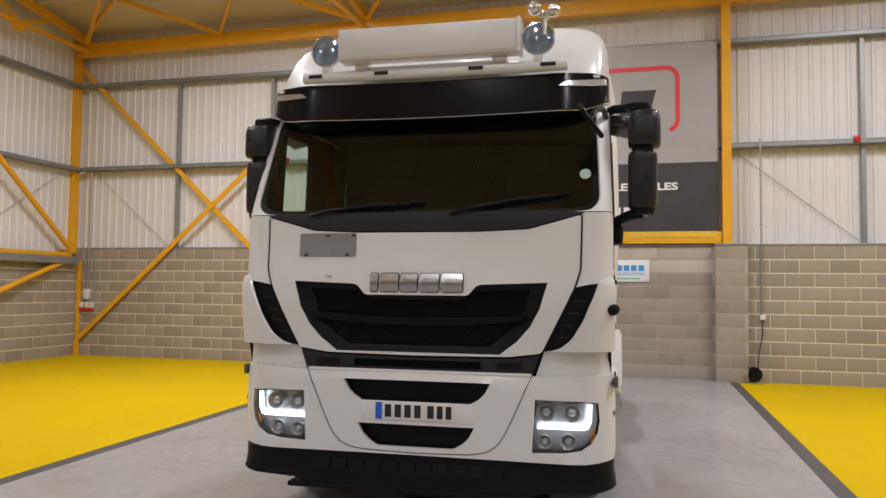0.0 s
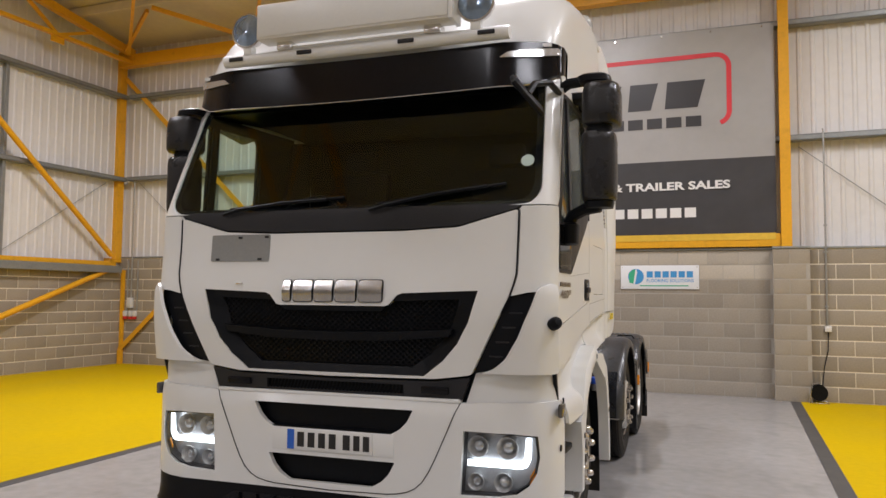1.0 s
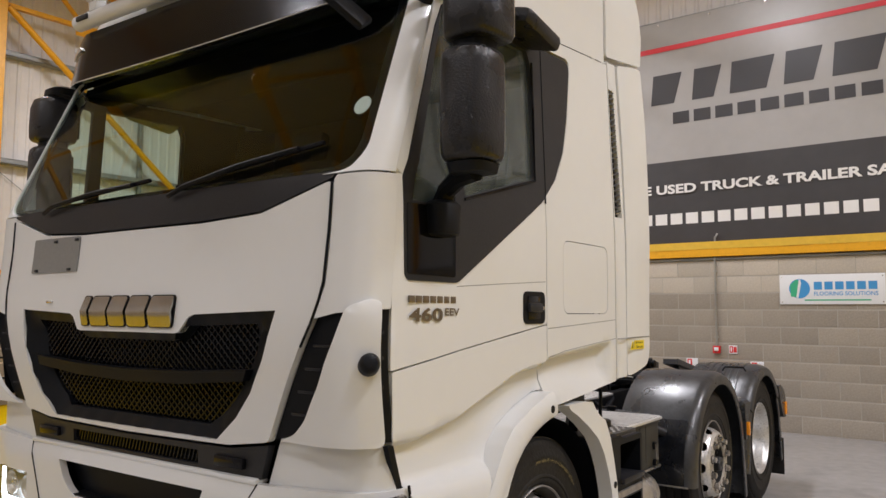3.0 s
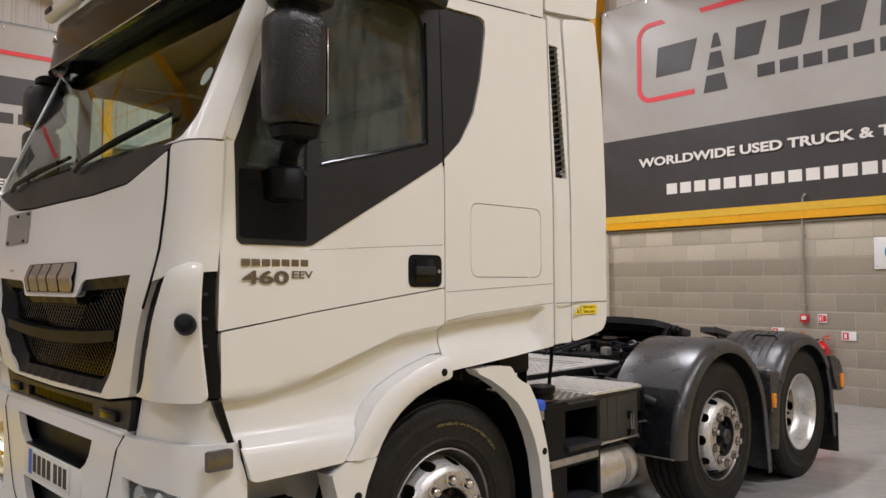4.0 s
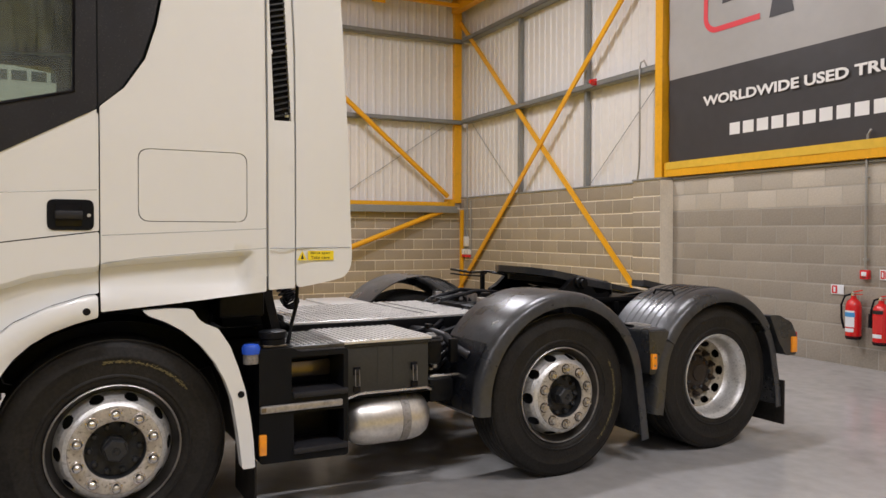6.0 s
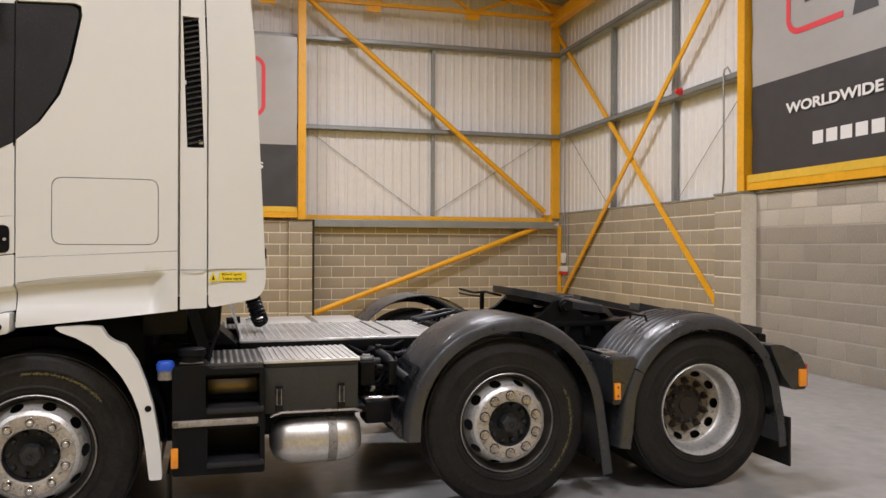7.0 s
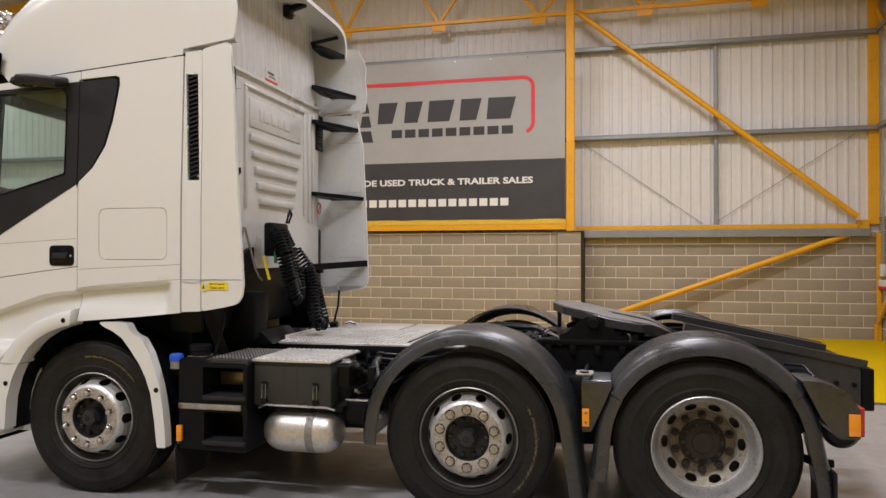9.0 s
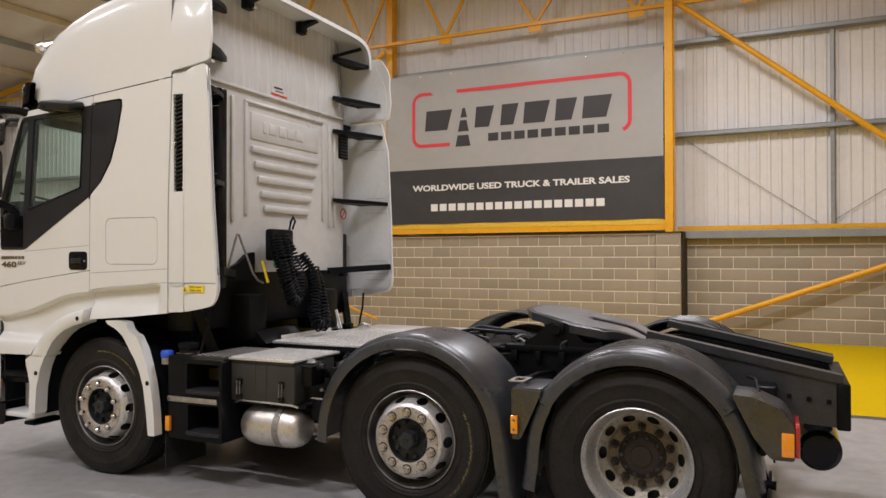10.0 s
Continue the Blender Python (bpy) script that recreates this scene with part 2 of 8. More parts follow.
BANNER_DARK = mat("banner_dark", (0.050, 0.048, 0.050), 0.38, vary=0.12, scale=0.9, fine=6)
BANNER_RED = mat("banner_red", (0.72, 0.045, 0.06), 0.45, vary=0.05)
BANNER_INK = mat("banner_ink", (0.038, 0.036, 0.038), 0.42, vary=0.08)
BANNER_WHITE = mat("banner_white", (0.80, 0.79, 0.77), 0.45, vary=0.03)
SIGN_WHITE = mat("sign_white", (0.78, 0.79, 0.80), 0.4, vary=0.03)
SIGN_BLUE = mat("sign_blue", (0.06, 0.30, 0.62), 0.4, vary=0.05)
SIGN_GREEN = mat("sign_green", (0.05, 0.42, 0.22), 0.4, vary=0.05)
SIGN_RED = mat("sign_red", (0.62, 0.03, 0.03), 0.4, vary=0.05)
EXT_RED = mat("extinguisher_red", (0.62, 0.012, 0.015), 0.25, vary=0.06, coat=0.5)
CONDUIT = mat("galvanised_conduit", (0.42, 0.42, 0.40), 0.4, metal=0.7, vary=0.15)
SWITCH = mat("white_switch_plastic", (0.72, 0.70, 0.66), 0.4, vary=0.05)
TUBE_GLOW = glow_mat("batten_glow", (1.0, 0.92, 0.80), 6.0)


# ---------------------------------------------------------------- mesh helpers
def quad_box(bm, x0, x1, y0, y1, z0, z1, bevel=0.0, m=None):
    vs = [bm.verts.new(v) for v in ((x0, y0, z0), (x1, y0, z0), (x1, y1, z0), (x0, y1, z0), (x0, y0, z1), (x1, y0, z1), (x1, y1, z1), (x0, y1, z1))]
    fs = [bm.faces.new([vs[i] for i in f]) for f in ((3, 2, 1, 0), (4, 5, 6, 7), (0, 1, 5, 4), (1, 2, 6, 5), (2, 3, 7, 6), (3, 0, 4, 7))]
    out = vs
    if bevel:
        es = list({e for f in fs for e in f.edges})
        r = bmesh.ops.bevel(bm, geom=es, offset=bevel, segments=2, affect="EDGES", profile=0.5)
        out = list({v for f in r["faces"] for v in f.verts} | {v for v in vs if v.is_valid})
    if m is not None:
        bmesh.ops.transform(bm, matrix=m, verts=out)
    return out


def box_bm(x0, x1, y0, y1, z0, z1, bevel=0.0, m=None):
    bm = bmesh.new()
    quad_box(bm, x0, x1, y0, y1, z0, z1, bevel, m)
    return bm


def lathe(bm, profile, m, steps=40):
    """Turns a profile of (along, radius) round the local z axis, then moves it by m."""
    rings = []
    for a, r in profile:
        if r < 1e-6:
            rings.append([bm.verts.new(m @ Vector((0, 0, a)))])
        else:
            rings.append([bm.verts.new(m @ Vector((r * math.cos(2 * math.pi * k / steps), r * math.sin(2 * math.pi * k / steps), a))) for k in range(steps)])
    for p, q in zip(rings, rings[1:]):
        for k in range(steps):
            a, b = p[k % len(p)], p[(k + 1) % len(p)]
            c, d = q[(k + 1) % len(q)], q[k % len(q)]
            vs = []
            for v in (a, b, c, d):
                if v not in vs:
                    vs.append(v)
            if len(vs) > 2:
                try:
                    bm.faces.new(vs)
                except ValueError:
                    pass


def tube(bm, pts, r, sides=10, caps=True):
    pts = [Vector(p) for p in pts]
    rings = []
    ref = Vector((0.13, 0.27, 0.95))
    for i, p in enumerate(pts):
        d = (pts[min(i + 1, len(pts) - 1)] - pts[max(i - 1, 0)]).normalized()
        u = d.cross(ref)
        if u.length < 1e-3:
            u = d.cross(Vector((1, 0, 0)))
        u.normalize()
        w = d.cross(u)
        rings.append([bm.verts.new(p + r * (math.cos(2 * math.pi * k / sides) * u + math.sin(2 * math.pi * k / sides) * w)) for k in range(sides)])
    for a, b in zip(rings, rings[1:]):
        for k in range(sides):
            bm.faces.new((a[k], a[(k + 1) % sides], b[(k + 1) % sides], b[k]))
    if caps:
        bm.faces.new(rings[0][::-1])
        bm.faces.new(rings[-1])


def tube_bm(pts, r, sides=10):
    bm = bmesh.new()
    tube(bm, pts, r, sides)
    return bm


def beam(bm, a, b, w, h, up=(0, 0, 1)):
    """A straight bar of section w by h from a to b."""
    a, b, up = Vector(a), Vector(b), Vector(up)
    d = (b - a).normalized()
    s = d.cross(up).normalized() * (w / 2)
    t = s.cross(d).normalized() * (h / 2)
    vs = [bm.verts.new(p + i * s + j * t) for p in (a, b) for i, j in ((-1, -1), (1, -1), (1, 1), (-1, 1))]
    for f in ((3, 2, 1, 0), (4, 5, 6, 7), (0, 1, 5, 4), (1, 2, 6, 5), (2, 3, 7, 6), (3, 0, 4, 7)):
        bm.faces.new([vs[i] for i in f])


def beam_bm(*args, **kw):
    bm = bmesh.new()
    beam(bm, *args, **kw)
    return bm


def finish(name, bm, material, smooth=35.0):
    bmesh.ops.recalc_face_normals(bm, faces=bm.faces[:])
    me = bpy.data.meshes.new(name)
    bm.to_mesh(me)
    bm.free()
    me.materials.append(material)
    if smooth:
        me.polygons.foreach_set("use_smooth", [True] * len(me.polygons))
        me.set_sharp_from_angle(angle=radians(smooth))
    return me


def part(name, bm, material, parent, label="", smooth=35.0):
    ob = new(name, finish(name, bm, material, smooth))
    ob.parent = parent
    return tagged(ob, label)


def thing(name, label, category, m=None, group="", kind=""):
    ob = new(name)
    ob.empty_display_size = 0.2
    if m is not None:
        ob.matrix_basis = m
    return tagged(ob, label, category, group, kind)


def solid(name, bm, material, label, category, m=None, group="", kind="", smooth=35.0):
    ob = new(name, finish(name, bm, material, smooth))
    if m is not None:
        ob.matrix_basis = m
    return tagged(ob, label, category, group, kind)


def inside(p, loop):
    c, n = False, len(loop)
    for i in range(n):
        (x1, y1), (x2, y2) = loop[i], loop[(i + 1) % n]
        if (y1 > p[1]) != (y2 > p[1]) and p[0] < (x2 - x1) * (p[1] - y1) / (y2 - y1) + x1:
            c = not c
    return c


def dense(loop, step):
    out = []
    for (a, b), (c, d) in zip(loop, loop[1:] + loop[:1]):
        n = max(1, int(math.hypot(c - a, d - b) / step))
        out += [(a + (c - a) * k / n, b + (d - b) * k / n) for k in range(n)]
    return out


def rounded(loop, r, steps=4):
    """The loop with its corners rounded by r."""
    out, n = [], len(loop)
    for i in range(n):
        p, a, b = Vector(loop[i]), Vector(loop[i - 1]), Vector(loop[(i + 1) % n])
        u, w = (a - p), (b - p)
        k = min(r, u.length * 0.45, w.length * 0.45)
        s, e = p + u.normalized() * k, p + w.normalized() * k
        for j in range(steps + 1):
            t = j / steps
            q = (1 - t) ** 2 * s + 2 * t * (1 - t) * p + t * t * e
            out.append((q.x, q.y))
    return out


def patch(bm, loops, surf, depth, step=0.08, lines=()):
    """A skin over the area inside loops (holes by even-odd), laid on surf(u, v), thickened by the vector depth."""
    depth = Vector(depth)
    pts, edges = [], []
    lds = [dense(l, step) for l in loops]
    for ld in lds:
        s = len(pts)
        pts += ld
        edges += [(s + k, s + (k + 1) % len(ld)) for k in range(len(ld))]
    for line in lines:
        prev = None
        for a, b in zip(line, line[1:]):
            n = max(1, int(math.hypot(b[0] - a[0], b[1] - a[1]) / (step * 0.8)))
            for k in range(n):
                p = (a[0] + (b[0] - a[0]) * k / n, a[1] + (b[1] - a[1]) * k / n)
                near = min(math.hypot(p[0] - q[0], p[1] - q[1]) for ld in lds for q in ld)
                if sum(inside(p, ld) for ld in lds) % 2 and near > 0.012:
                    pts.append(p)
                    if prev is not None:
                        edges.append((prev, len(pts) - 1))
                    prev = len(pts) - 1
                else:
                    prev = None
    border = np.array(pts)
    us, vs = border[:, 0], border[:, 1]
    nu, nv = int((us.max() - us.min()) / step), int((vs.max() - vs.min()) / step)
    for i in range(1, nu + 1):
        for j in range(1, nv + 1):
            p = (us.min() + i * step - step * 0.37, vs.min() + j * step - step * 0.41)
            if sum(inside(p, ld) for ld in lds) % 2 and ((border - p) ** 2).sum(1).min() > (0.4 * step) ** 2:
                pts.append(p)
    res = delaunay_2d_cdt([Vector(p) for p in pts], edges, [], 0, 1e-6)
    v2, tris = res[0], res[2]
    keep = []
    for t in tris:
        c = sum((v2[k] for k in t), Vector((0, 0))) / len(t)
        if sum(inside(c, ld) for ld in lds) % 2:
            keep.append(t)
    top = {k: bm.verts.new(surf(v2[k].x, v2[k].y)) for t in keep for k in t}
    low = {k: bm.verts.new(top[k].co + depth) for k in top}
    count = {}
    for t in keep:
        bm.faces.new([top[k] for k in t])
        bm.faces.new([low[k] for k in reversed(t)])
        for a, b in zip(t, list(t[1:]) + [t[0]]):
            count[frozenset((a, b))] = count.get(frozenset((a, b)), []) + [(a, b)]
    for e in count.values():
        if len(e) == 1:
            a, b = e[0]
            bm.faces.new((top[b], top[a], low[a], low[b]))


def patch_bm(loops, surf, depth, step=0.08, lines=()):
    bm = bmesh.new()
    patch(bm, loops, surf, depth, step, lines)
    return bm


def rect(u0, v0, u1, v1):
    return [(u0, v0), (u1, v0), (u1, v1), (u0, v1)]


def lettering(name, text, width, height, material, parent, m, bold=0.012, label="", thick=0.002):
    """Text of the built-in font, fitted to a width and a capital height, lying in the local xy plane of m."""
    cu = bpy.data.curves.new(name, "FONT")
    cu.body, cu.size, cu.offset, cu.extrude, cu.resolution_u = text, 1.0, bold, 0.0, 3
    tmp = new(name, cu)
    bpy.context.view_layer.update()
    me = bpy.data.meshes.new_from_object(tmp.evaluated_get(bpy.context.evaluated_depsgraph_get()))
    bpy.data.objects.remove(tmp)
    co = np.array([v.co[:] for v in me.vertices])
    lo, hi = co.min(0), co.max(0)
    k = np.array([width / (hi[0] - lo[0]), height / (hi[1] - lo[1]), 1.0])
    for v, c in zip(me.vertices, (co - lo) * k):
        v.co = (c[0], c[1], thick)
    me.materials.clear()
    me.materials.append(material)
    ob = new(name, me)
    ob.parent = parent
    ob.matrix_basis = m
    return tagged(ob, label)

# ---------------------------------------------------------------- hall: floor
solid("floor", box_bm(-10.9, 16.0, -17.3, 9.5, -0.2, 0.0), FLOORGREY, "grey polished epoxy floor of the hall", "floor", SITE, kind="structure", smooth=0)


def poly_slab(pts, z0, z1):
    bm = bmesh.new()
    lo = [bm.verts.new((x, y, z0)) for x, y in pts]
    hi = [bm.verts.new((x, y, z1)) for x, y in pts]
    bm.faces.new(lo[::-1])
    bm.faces.new(hi)
    for k in range(len(pts)):
        j = (k + 1) % len(pts)
        bm.faces.new((lo[k], lo[j], hi[j], hi[k]))
    return bm


solid("floor_zone_west", poly_slab([(-10.37, -8.0), (-3.05, -8.0), (-3.36, 0.0), (-3.70, 8.66), (-4.3, 9.02), (-10.37, 9.02)], 0.0, 0.004), FLOORYELLOW,
      "glossy yellow epoxy floor zone beside the block wall", "floor marking", SITE, kind="structure", smooth=0)
solid("floor_line_west", poly_slab([(-3.046, -8.0), (-2.92, -8.0), (-3.23, 0.0), (-3.57, 8.66), (-3.696, 8.66), (-3.356, 0.0)], 0.0, 0.003), FLOORLINE,
      "dark grey painted border line on the floor", "floor marking", SITE, kind="structure", smooth=0)
solid("floor_zone_east", poly_slab([(2.98, -6.0), (8.9, -6.0), (8.9, 8.815), (2.84, 8.815)], 0.0, 0.004), FLOORYELLOW,
      "glossy yellow epoxy floor zone by the wall", "floor marking", SITE, kind="structure", smooth=0)
solid("floor_line_east", poly_slab([(2.84, -6.0), (2.976, -6.0), (2.836, 8.815), (2.70, 8.815)], 0.0, 0.003), FLOORLINE,
      "dark grey painted border line on the floor", "floor marking", SITE, kind="structure", smooth=0)

# ---------------------------------------------------------------- hall: walls
BACK = SITE @ pose(0, 8.83, 0)               # local x along the wall, local -y into the hall
LEFT = SITE @ pose(-10.22, 0, 0, 0, 0, 90)   # local x runs along the hall's y


def block_mesh(name, material):
    bm = bmesh.new()
    a, h, c = 0.2165, 0.104, 0.006
    back = [bm.verts.new(v) for v in ((-a, 0.0, -h), (a, 0.0, -h), (a, 0.0, h), (-a, 0.0, h))]
    mid = [bm.verts.new((x, -0.003, z)) for x, z in ((-a, -h), (a, -h), (a, h), (-a, h))]
    front = [bm.verts.new((x, -0.005, z)) for x, z in ((-a + c, -h + c), (a - c, -h + c), (a - c, h - c), (-a + c, h - c))]
    for p, q in ((back, mid), (mid, front)):
        for k in range(4):
            bm.faces.new((p[k], p[(k + 1) % 4], q[(k + 1) % 4], q[k]))
    bm.faces.new(front)
    return finish(name, bm, material, 20)


BLOCKS = {"brown": block_mesh("block", BLOCK), "grey": block_mesh("block", BLOCK_GREY), "pale": block_mesh("block", BLOCK_PALE)}


def block_wall(name, label, frame_m, u0, u1, face, kind_of, mortar, shift=0.0, courses=10, thick=0.2):
    """A panel of blockwork: a mortar core and each block proud of it."""
    wall = solid(name, box_bm(u0, u1, face, face + thick, 0.0, courses * 0.225 + 0.005), mortar, label, "wall", frame_m, kind="structure", smooth=0)
    for row in range(courses):
        z = row * 0.225 + 0.1125
        u = u0 - (0.225 if row % 2 else 0.0) - shift
        while u < u1 - 0.02:
            a, b = max(u + 0.005, u0 + 0.002), min(u + 0.445, u1 - 0.002)
            if b - a > 0.05:
                ob = new("block", BLOCKS[kind_of(row)])
                ob.parent = wall
                ob.location = ((a + b) / 2, face, z)
                ob.scale = ((b - a) / 0.433, 1, 1)
            u += 0.45
    return wall


def brown(row):
    return "brown"


def grey_pale(row):
    return "pale" if row >= 8 else "grey"


block_wall("wall_north_1", "brown concrete blockwork with pale mortar joints", BACK, -10.5, -4.20, 0.20, brown, MORTAR)
block_wall("wall_north_2", "grey concrete blockwork with two pale top courses", BACK, -3.61, 2.50, 0.10, grey_pale, MORTAR_GREY)
block_wall("wall_north_3", "brown concrete blockwork with pale mortar joints", BACK, 3.0, 9.4, 0.0, brown, MORTAR, shift=0.1)
block_wall("wall_pier_1", "blockwork pier under a steel column", BACK, -4.20, -3.61, -0.14, brown, MORTAR, thick=0.36)
block_wall("wall_pier_2", "blockwork pier under a steel column", BACK, 2.50, 3.0, -0.14, brown, MORTAR_GREY, thick=0.36)
block_wall("wall_west_1", "brown concrete blockwork with pale mortar joints", LEFT, 3.55, 9.02, 0.16, brown, MORTAR, courses=9)
block_wall("wall_west_2", "brown concrete blockwork with pale mortar joints", LEFT, -9.0, 3.12, -0.20, brown, MORTAR, shift=0.2, courses=9, thick=0.4)
block_wall("wall_pier_3", "blockwork pier under a steel column", LEFT, 3.12, 3.56, -0.35, brown, MORTAR, courses=9, thick=0.53)

# cappings on top of the blockwork
for nm, fm, u0, u1, f0, z in (("capping_1", BACK, -10.5, -4.21, 0.18, 2.257), ("capping_2", BACK, -4.21, -3.60, -0.16, 2.257), ("capping_3", BACK, -3.60, 2.49, 0.07, 2.257),
                              ("capping_4", BACK, 2.49, 3.01, -0.16, 2.257), ("capping_5", BACK, 3.01, 9.4, -0.02, 2.257)):
    solid(nm, box_bm(u0, u1, f0, 0.34, z, z + 0.03, 0.004), GIRT, "thin grey metal capping on the blockwork", "capping", fm, kind="structure", smooth=0)
solid("flashing_west", box_bm(-9.0, 8.8, -0.03, 0.34, 1.93, 2.075, 0.004), GIRT, "grey metal flashing above the blockwork", "flashing", LEFT, kind="structure", smooth=0)


def cladding(name, frame_m, u0, u1, y, z0, z1, pitch=0.19):
    """Trapezoidal wall sheet, ribs towards the hall."""
    bm = bmesh.new()
    line = []
    u = u0
    while u < u1:
        for du, d in ((0.0, 0.0), (0.105, 0.0), (0.125, -0.017), (0.165, -0.017), (0.185, 0.0)):
            if u + du < u1:
                line.append((u + du, y + d))
        u += pitch
    line.append((u1, y))
    lo = [bm.verts.new((a, b, z0)) for a, b in line]
    hi = [bm.verts.new((a, b, z1)) for a, b in line]
    for k in range(len(line) - 1):
        bm.faces.new((lo[k], lo[k + 1], hi[k + 1], hi[k]))
    bk = [bm.verts.new((a, y + 0.06, z)) for a, z in ((u0, z0), (u1, z0), (u1, z1), (u0, z1))]
    bm.faces.new(bk)
    return solid(name, bm, CLAD, "white ribbed steel wall cladding", "cladding", frame_m, kind="structure", smooth=0)


cladding("cladding_north", BACK, -10.7, 16.0, 0.34, 2.2, 7.2)
cladding("cladding_west", LEFT, -17.3, 9.2, 0.34, 1.95, 9.6)

GIRT_Z = (3.96, 5.76)


def girt(name, frame_m, u0, u1, z):
    bm = bmesh.new()
    quad_box(bm, u0, u1, 0.12, 0.31, z - 0.035, z - 0.020)
    quad_box(bm, u0, u1, 0.12, 0.135, z - 0.035, z + 0.05)
    quad_box(bm, u0, u1, 0.12, 0.31, z + 0.035, z + 0.05)
    return solid(name, bm, GIRT, "grey galvanised steel wall girt", "girt", frame_m, kind="structure", smooth=0)


for k, z in enumerate(GIRT_Z):
    girt("girt_north_%d" % (k + 1), BACK, -10.3, 16.0, z)
    girt("girt_west_%d" % (k + 1), LEFT, -17.0, 9.0, z - 0.01)
for k, (u, fm) in enumerate(((-8.05, BACK), (-5.89, BACK), (4.83, BACK), (7.1, BACK), (6.14, LEFT), (-5.6, LEFT))):
    solid("wall_post_%d" % (k + 1), box_bm(u - 0.035, u + 0.035, 0.22, 0.31, 2.29 if fm is BACK else 2.08, 5.74, 0.004), GIRT, "grey galvanised steel wall post", "post", fm, kind="structure", smooth=0)


# ---------------------------------------------------------------- hall: orange steelwork
def column(name, fm, u, y0, z0, z1, w=0.15, d=0.24):
    bm = bmesh.new()
    quad_box(bm, u - w / 2, u + w / 2, y0, y0 + 0.02, z0, z1, 0.003)
    quad_box(bm, u - w / 2, u + w / 2, y0 + d - 0.02, y0 + d, z0, z1, 0.003)
    quad_box(bm, u - 0.02, u + 0.055, y0 + 0.02, y0 + d - 0.02, z0, z1)
    return solid(name, bm, STEELWORK, "orange-painted steel column on a block pier", "column", fm, kind="structure", smooth=0)


column("column_1", BACK, -3.80, -0.02, 2.288, 6.75)
column("column_2", BACK, 2.70, -0.02, 2.288, 6.75)
column("column_3", BACK, 9.2, -0.02, 0.0, 6.75)
column("column_4", LEFT, 3.36, -0.35, 2.04, 6.9)
column("column_5", LEFT, -2.98, -0.02, 2.08, 7.6)
solid("column_6", box_bm(-10.62, -10.44, 8.85, 9.03, 2.16, 6.75, 0.006), STEELWORK, "orange-painted steel corner column", "column", SITE, kind="structure", smooth=0)
solid("corner_leg", box_bm(-10.36, -10.29, 8.94, 9.01, 0.0, 2.0, 0.004), STEELWORK, "thin orange steel leg in the corner", "column", SITE, kind="structure", smooth=0)
solid("gusset_plate", box_bm(-10.58, -10.41, 8.65, 8.85, 1.96, 2.24, 0.006), STEELWORK, "orange steel gusset joining rail, brace and column", "gusset", SITE, kind="structure", smooth=0)

# rails under the banners and along the walls
solid("rail_north", box_bm(-3.72, 2.62, 0.02, 0.16, 2.30, 2.50, 0.006), STEELWORK, "wide orange steel rail below the banner", "rail", BACK, kind="structure", smooth=0)
solid("rail_west_1", box_bm(-9.0, 3.28, -0.31, -0.17, 2.09, 2.30, 0.006), STEELWORK, "wide orange steel rail below the banner", "rail", LEFT, kind="structure", smooth=0)
solid("rail_west_2", box_bm(3.44, 8.62, 0.10, 0.158, 2.085, 2.17, 0.006), STEELWORK, "narrow orange steel rail above the blockwork", "rail", LEFT, kind="structure", smooth=0)

# bracing
for nm, a, b in (("brace_north_1", (-10.45, 0.165, 6.20), (-4.47, 0.165, 0.59)), ("brace_north_2", (-10.42, 0.125, 0.24), (-3.95, 0.125, 5.95))):
    solid(nm, beam_bm(a, b, 0.03, 0.095), STEELWORK, "orange-painted flat steel cross brace", "brace", BACK, kind="structure", smooth=0)
solid("brace_foot", box_bm(-10.36, -10.26, 0.07, 0.11, 0.0, 0.30, 0.004), STEELWORK, "orange steel foot of the cross brace", "brace", BACK, kind="structure", smooth=0)
solid("brace_west_1", tube_bm([(3.52, -0.14, 6.43), (8.62, 0.10, 2.30)], 0.055, 12), STEELWORK, "round orange steel diagonal brace", "brace", LEFT, kind="structure")
solid("brace_west_2", tube_bm([(3.60, -0.14, 0.20), (8.60, 0.06, 2.02)], 0.055, 12), STEELWORK, "round orange steel diagonal brace", "brace", LEFT, kind="structure")
solid("brace_west_3", tube_bm([(-3.0, -0.16, 6.30), (-8.6, -0.16, 2.30)], 0.055, 12), STEELWORK, "round orange steel diagonal brace", "brace", LEFT, kind="structure")
solid("brace_west_4", tube_bm([(-3.2, -0.16, 0.16), (-8.6, -0.16, 2.06)], 0.055, 12), STEELWORK, "round orange steel diagonal brace", "brace", LEFT, kind="structure")

# thin bracing wires against the cladding
for nm, fm, a, b in (("wire_1", BACK, (-10.1, 0.29, 3.9), (-8.3, 0.29, 2.35)), ("wire_2", BACK, (-4.0, 0.29, 3.9), (-5.8, 0.29, 2.35)), ("wire_3", BACK, (2.9, 0.29, 3.85), (4.75, 0.29, 2.35)),
                     ("wire_4", LEFT, (3.6, 0.29, 3.85), (5.9, 0.29, 2.2)), ("wire_5", LEFT, (8.6, 0.29, 3.85), (6.1, 0.29, 2.2))):
    solid(nm, tube_bm([a, b], 0.006, 6), GIRT, "thin steel sag wire on the cladding", "wire", fm, kind="structure")

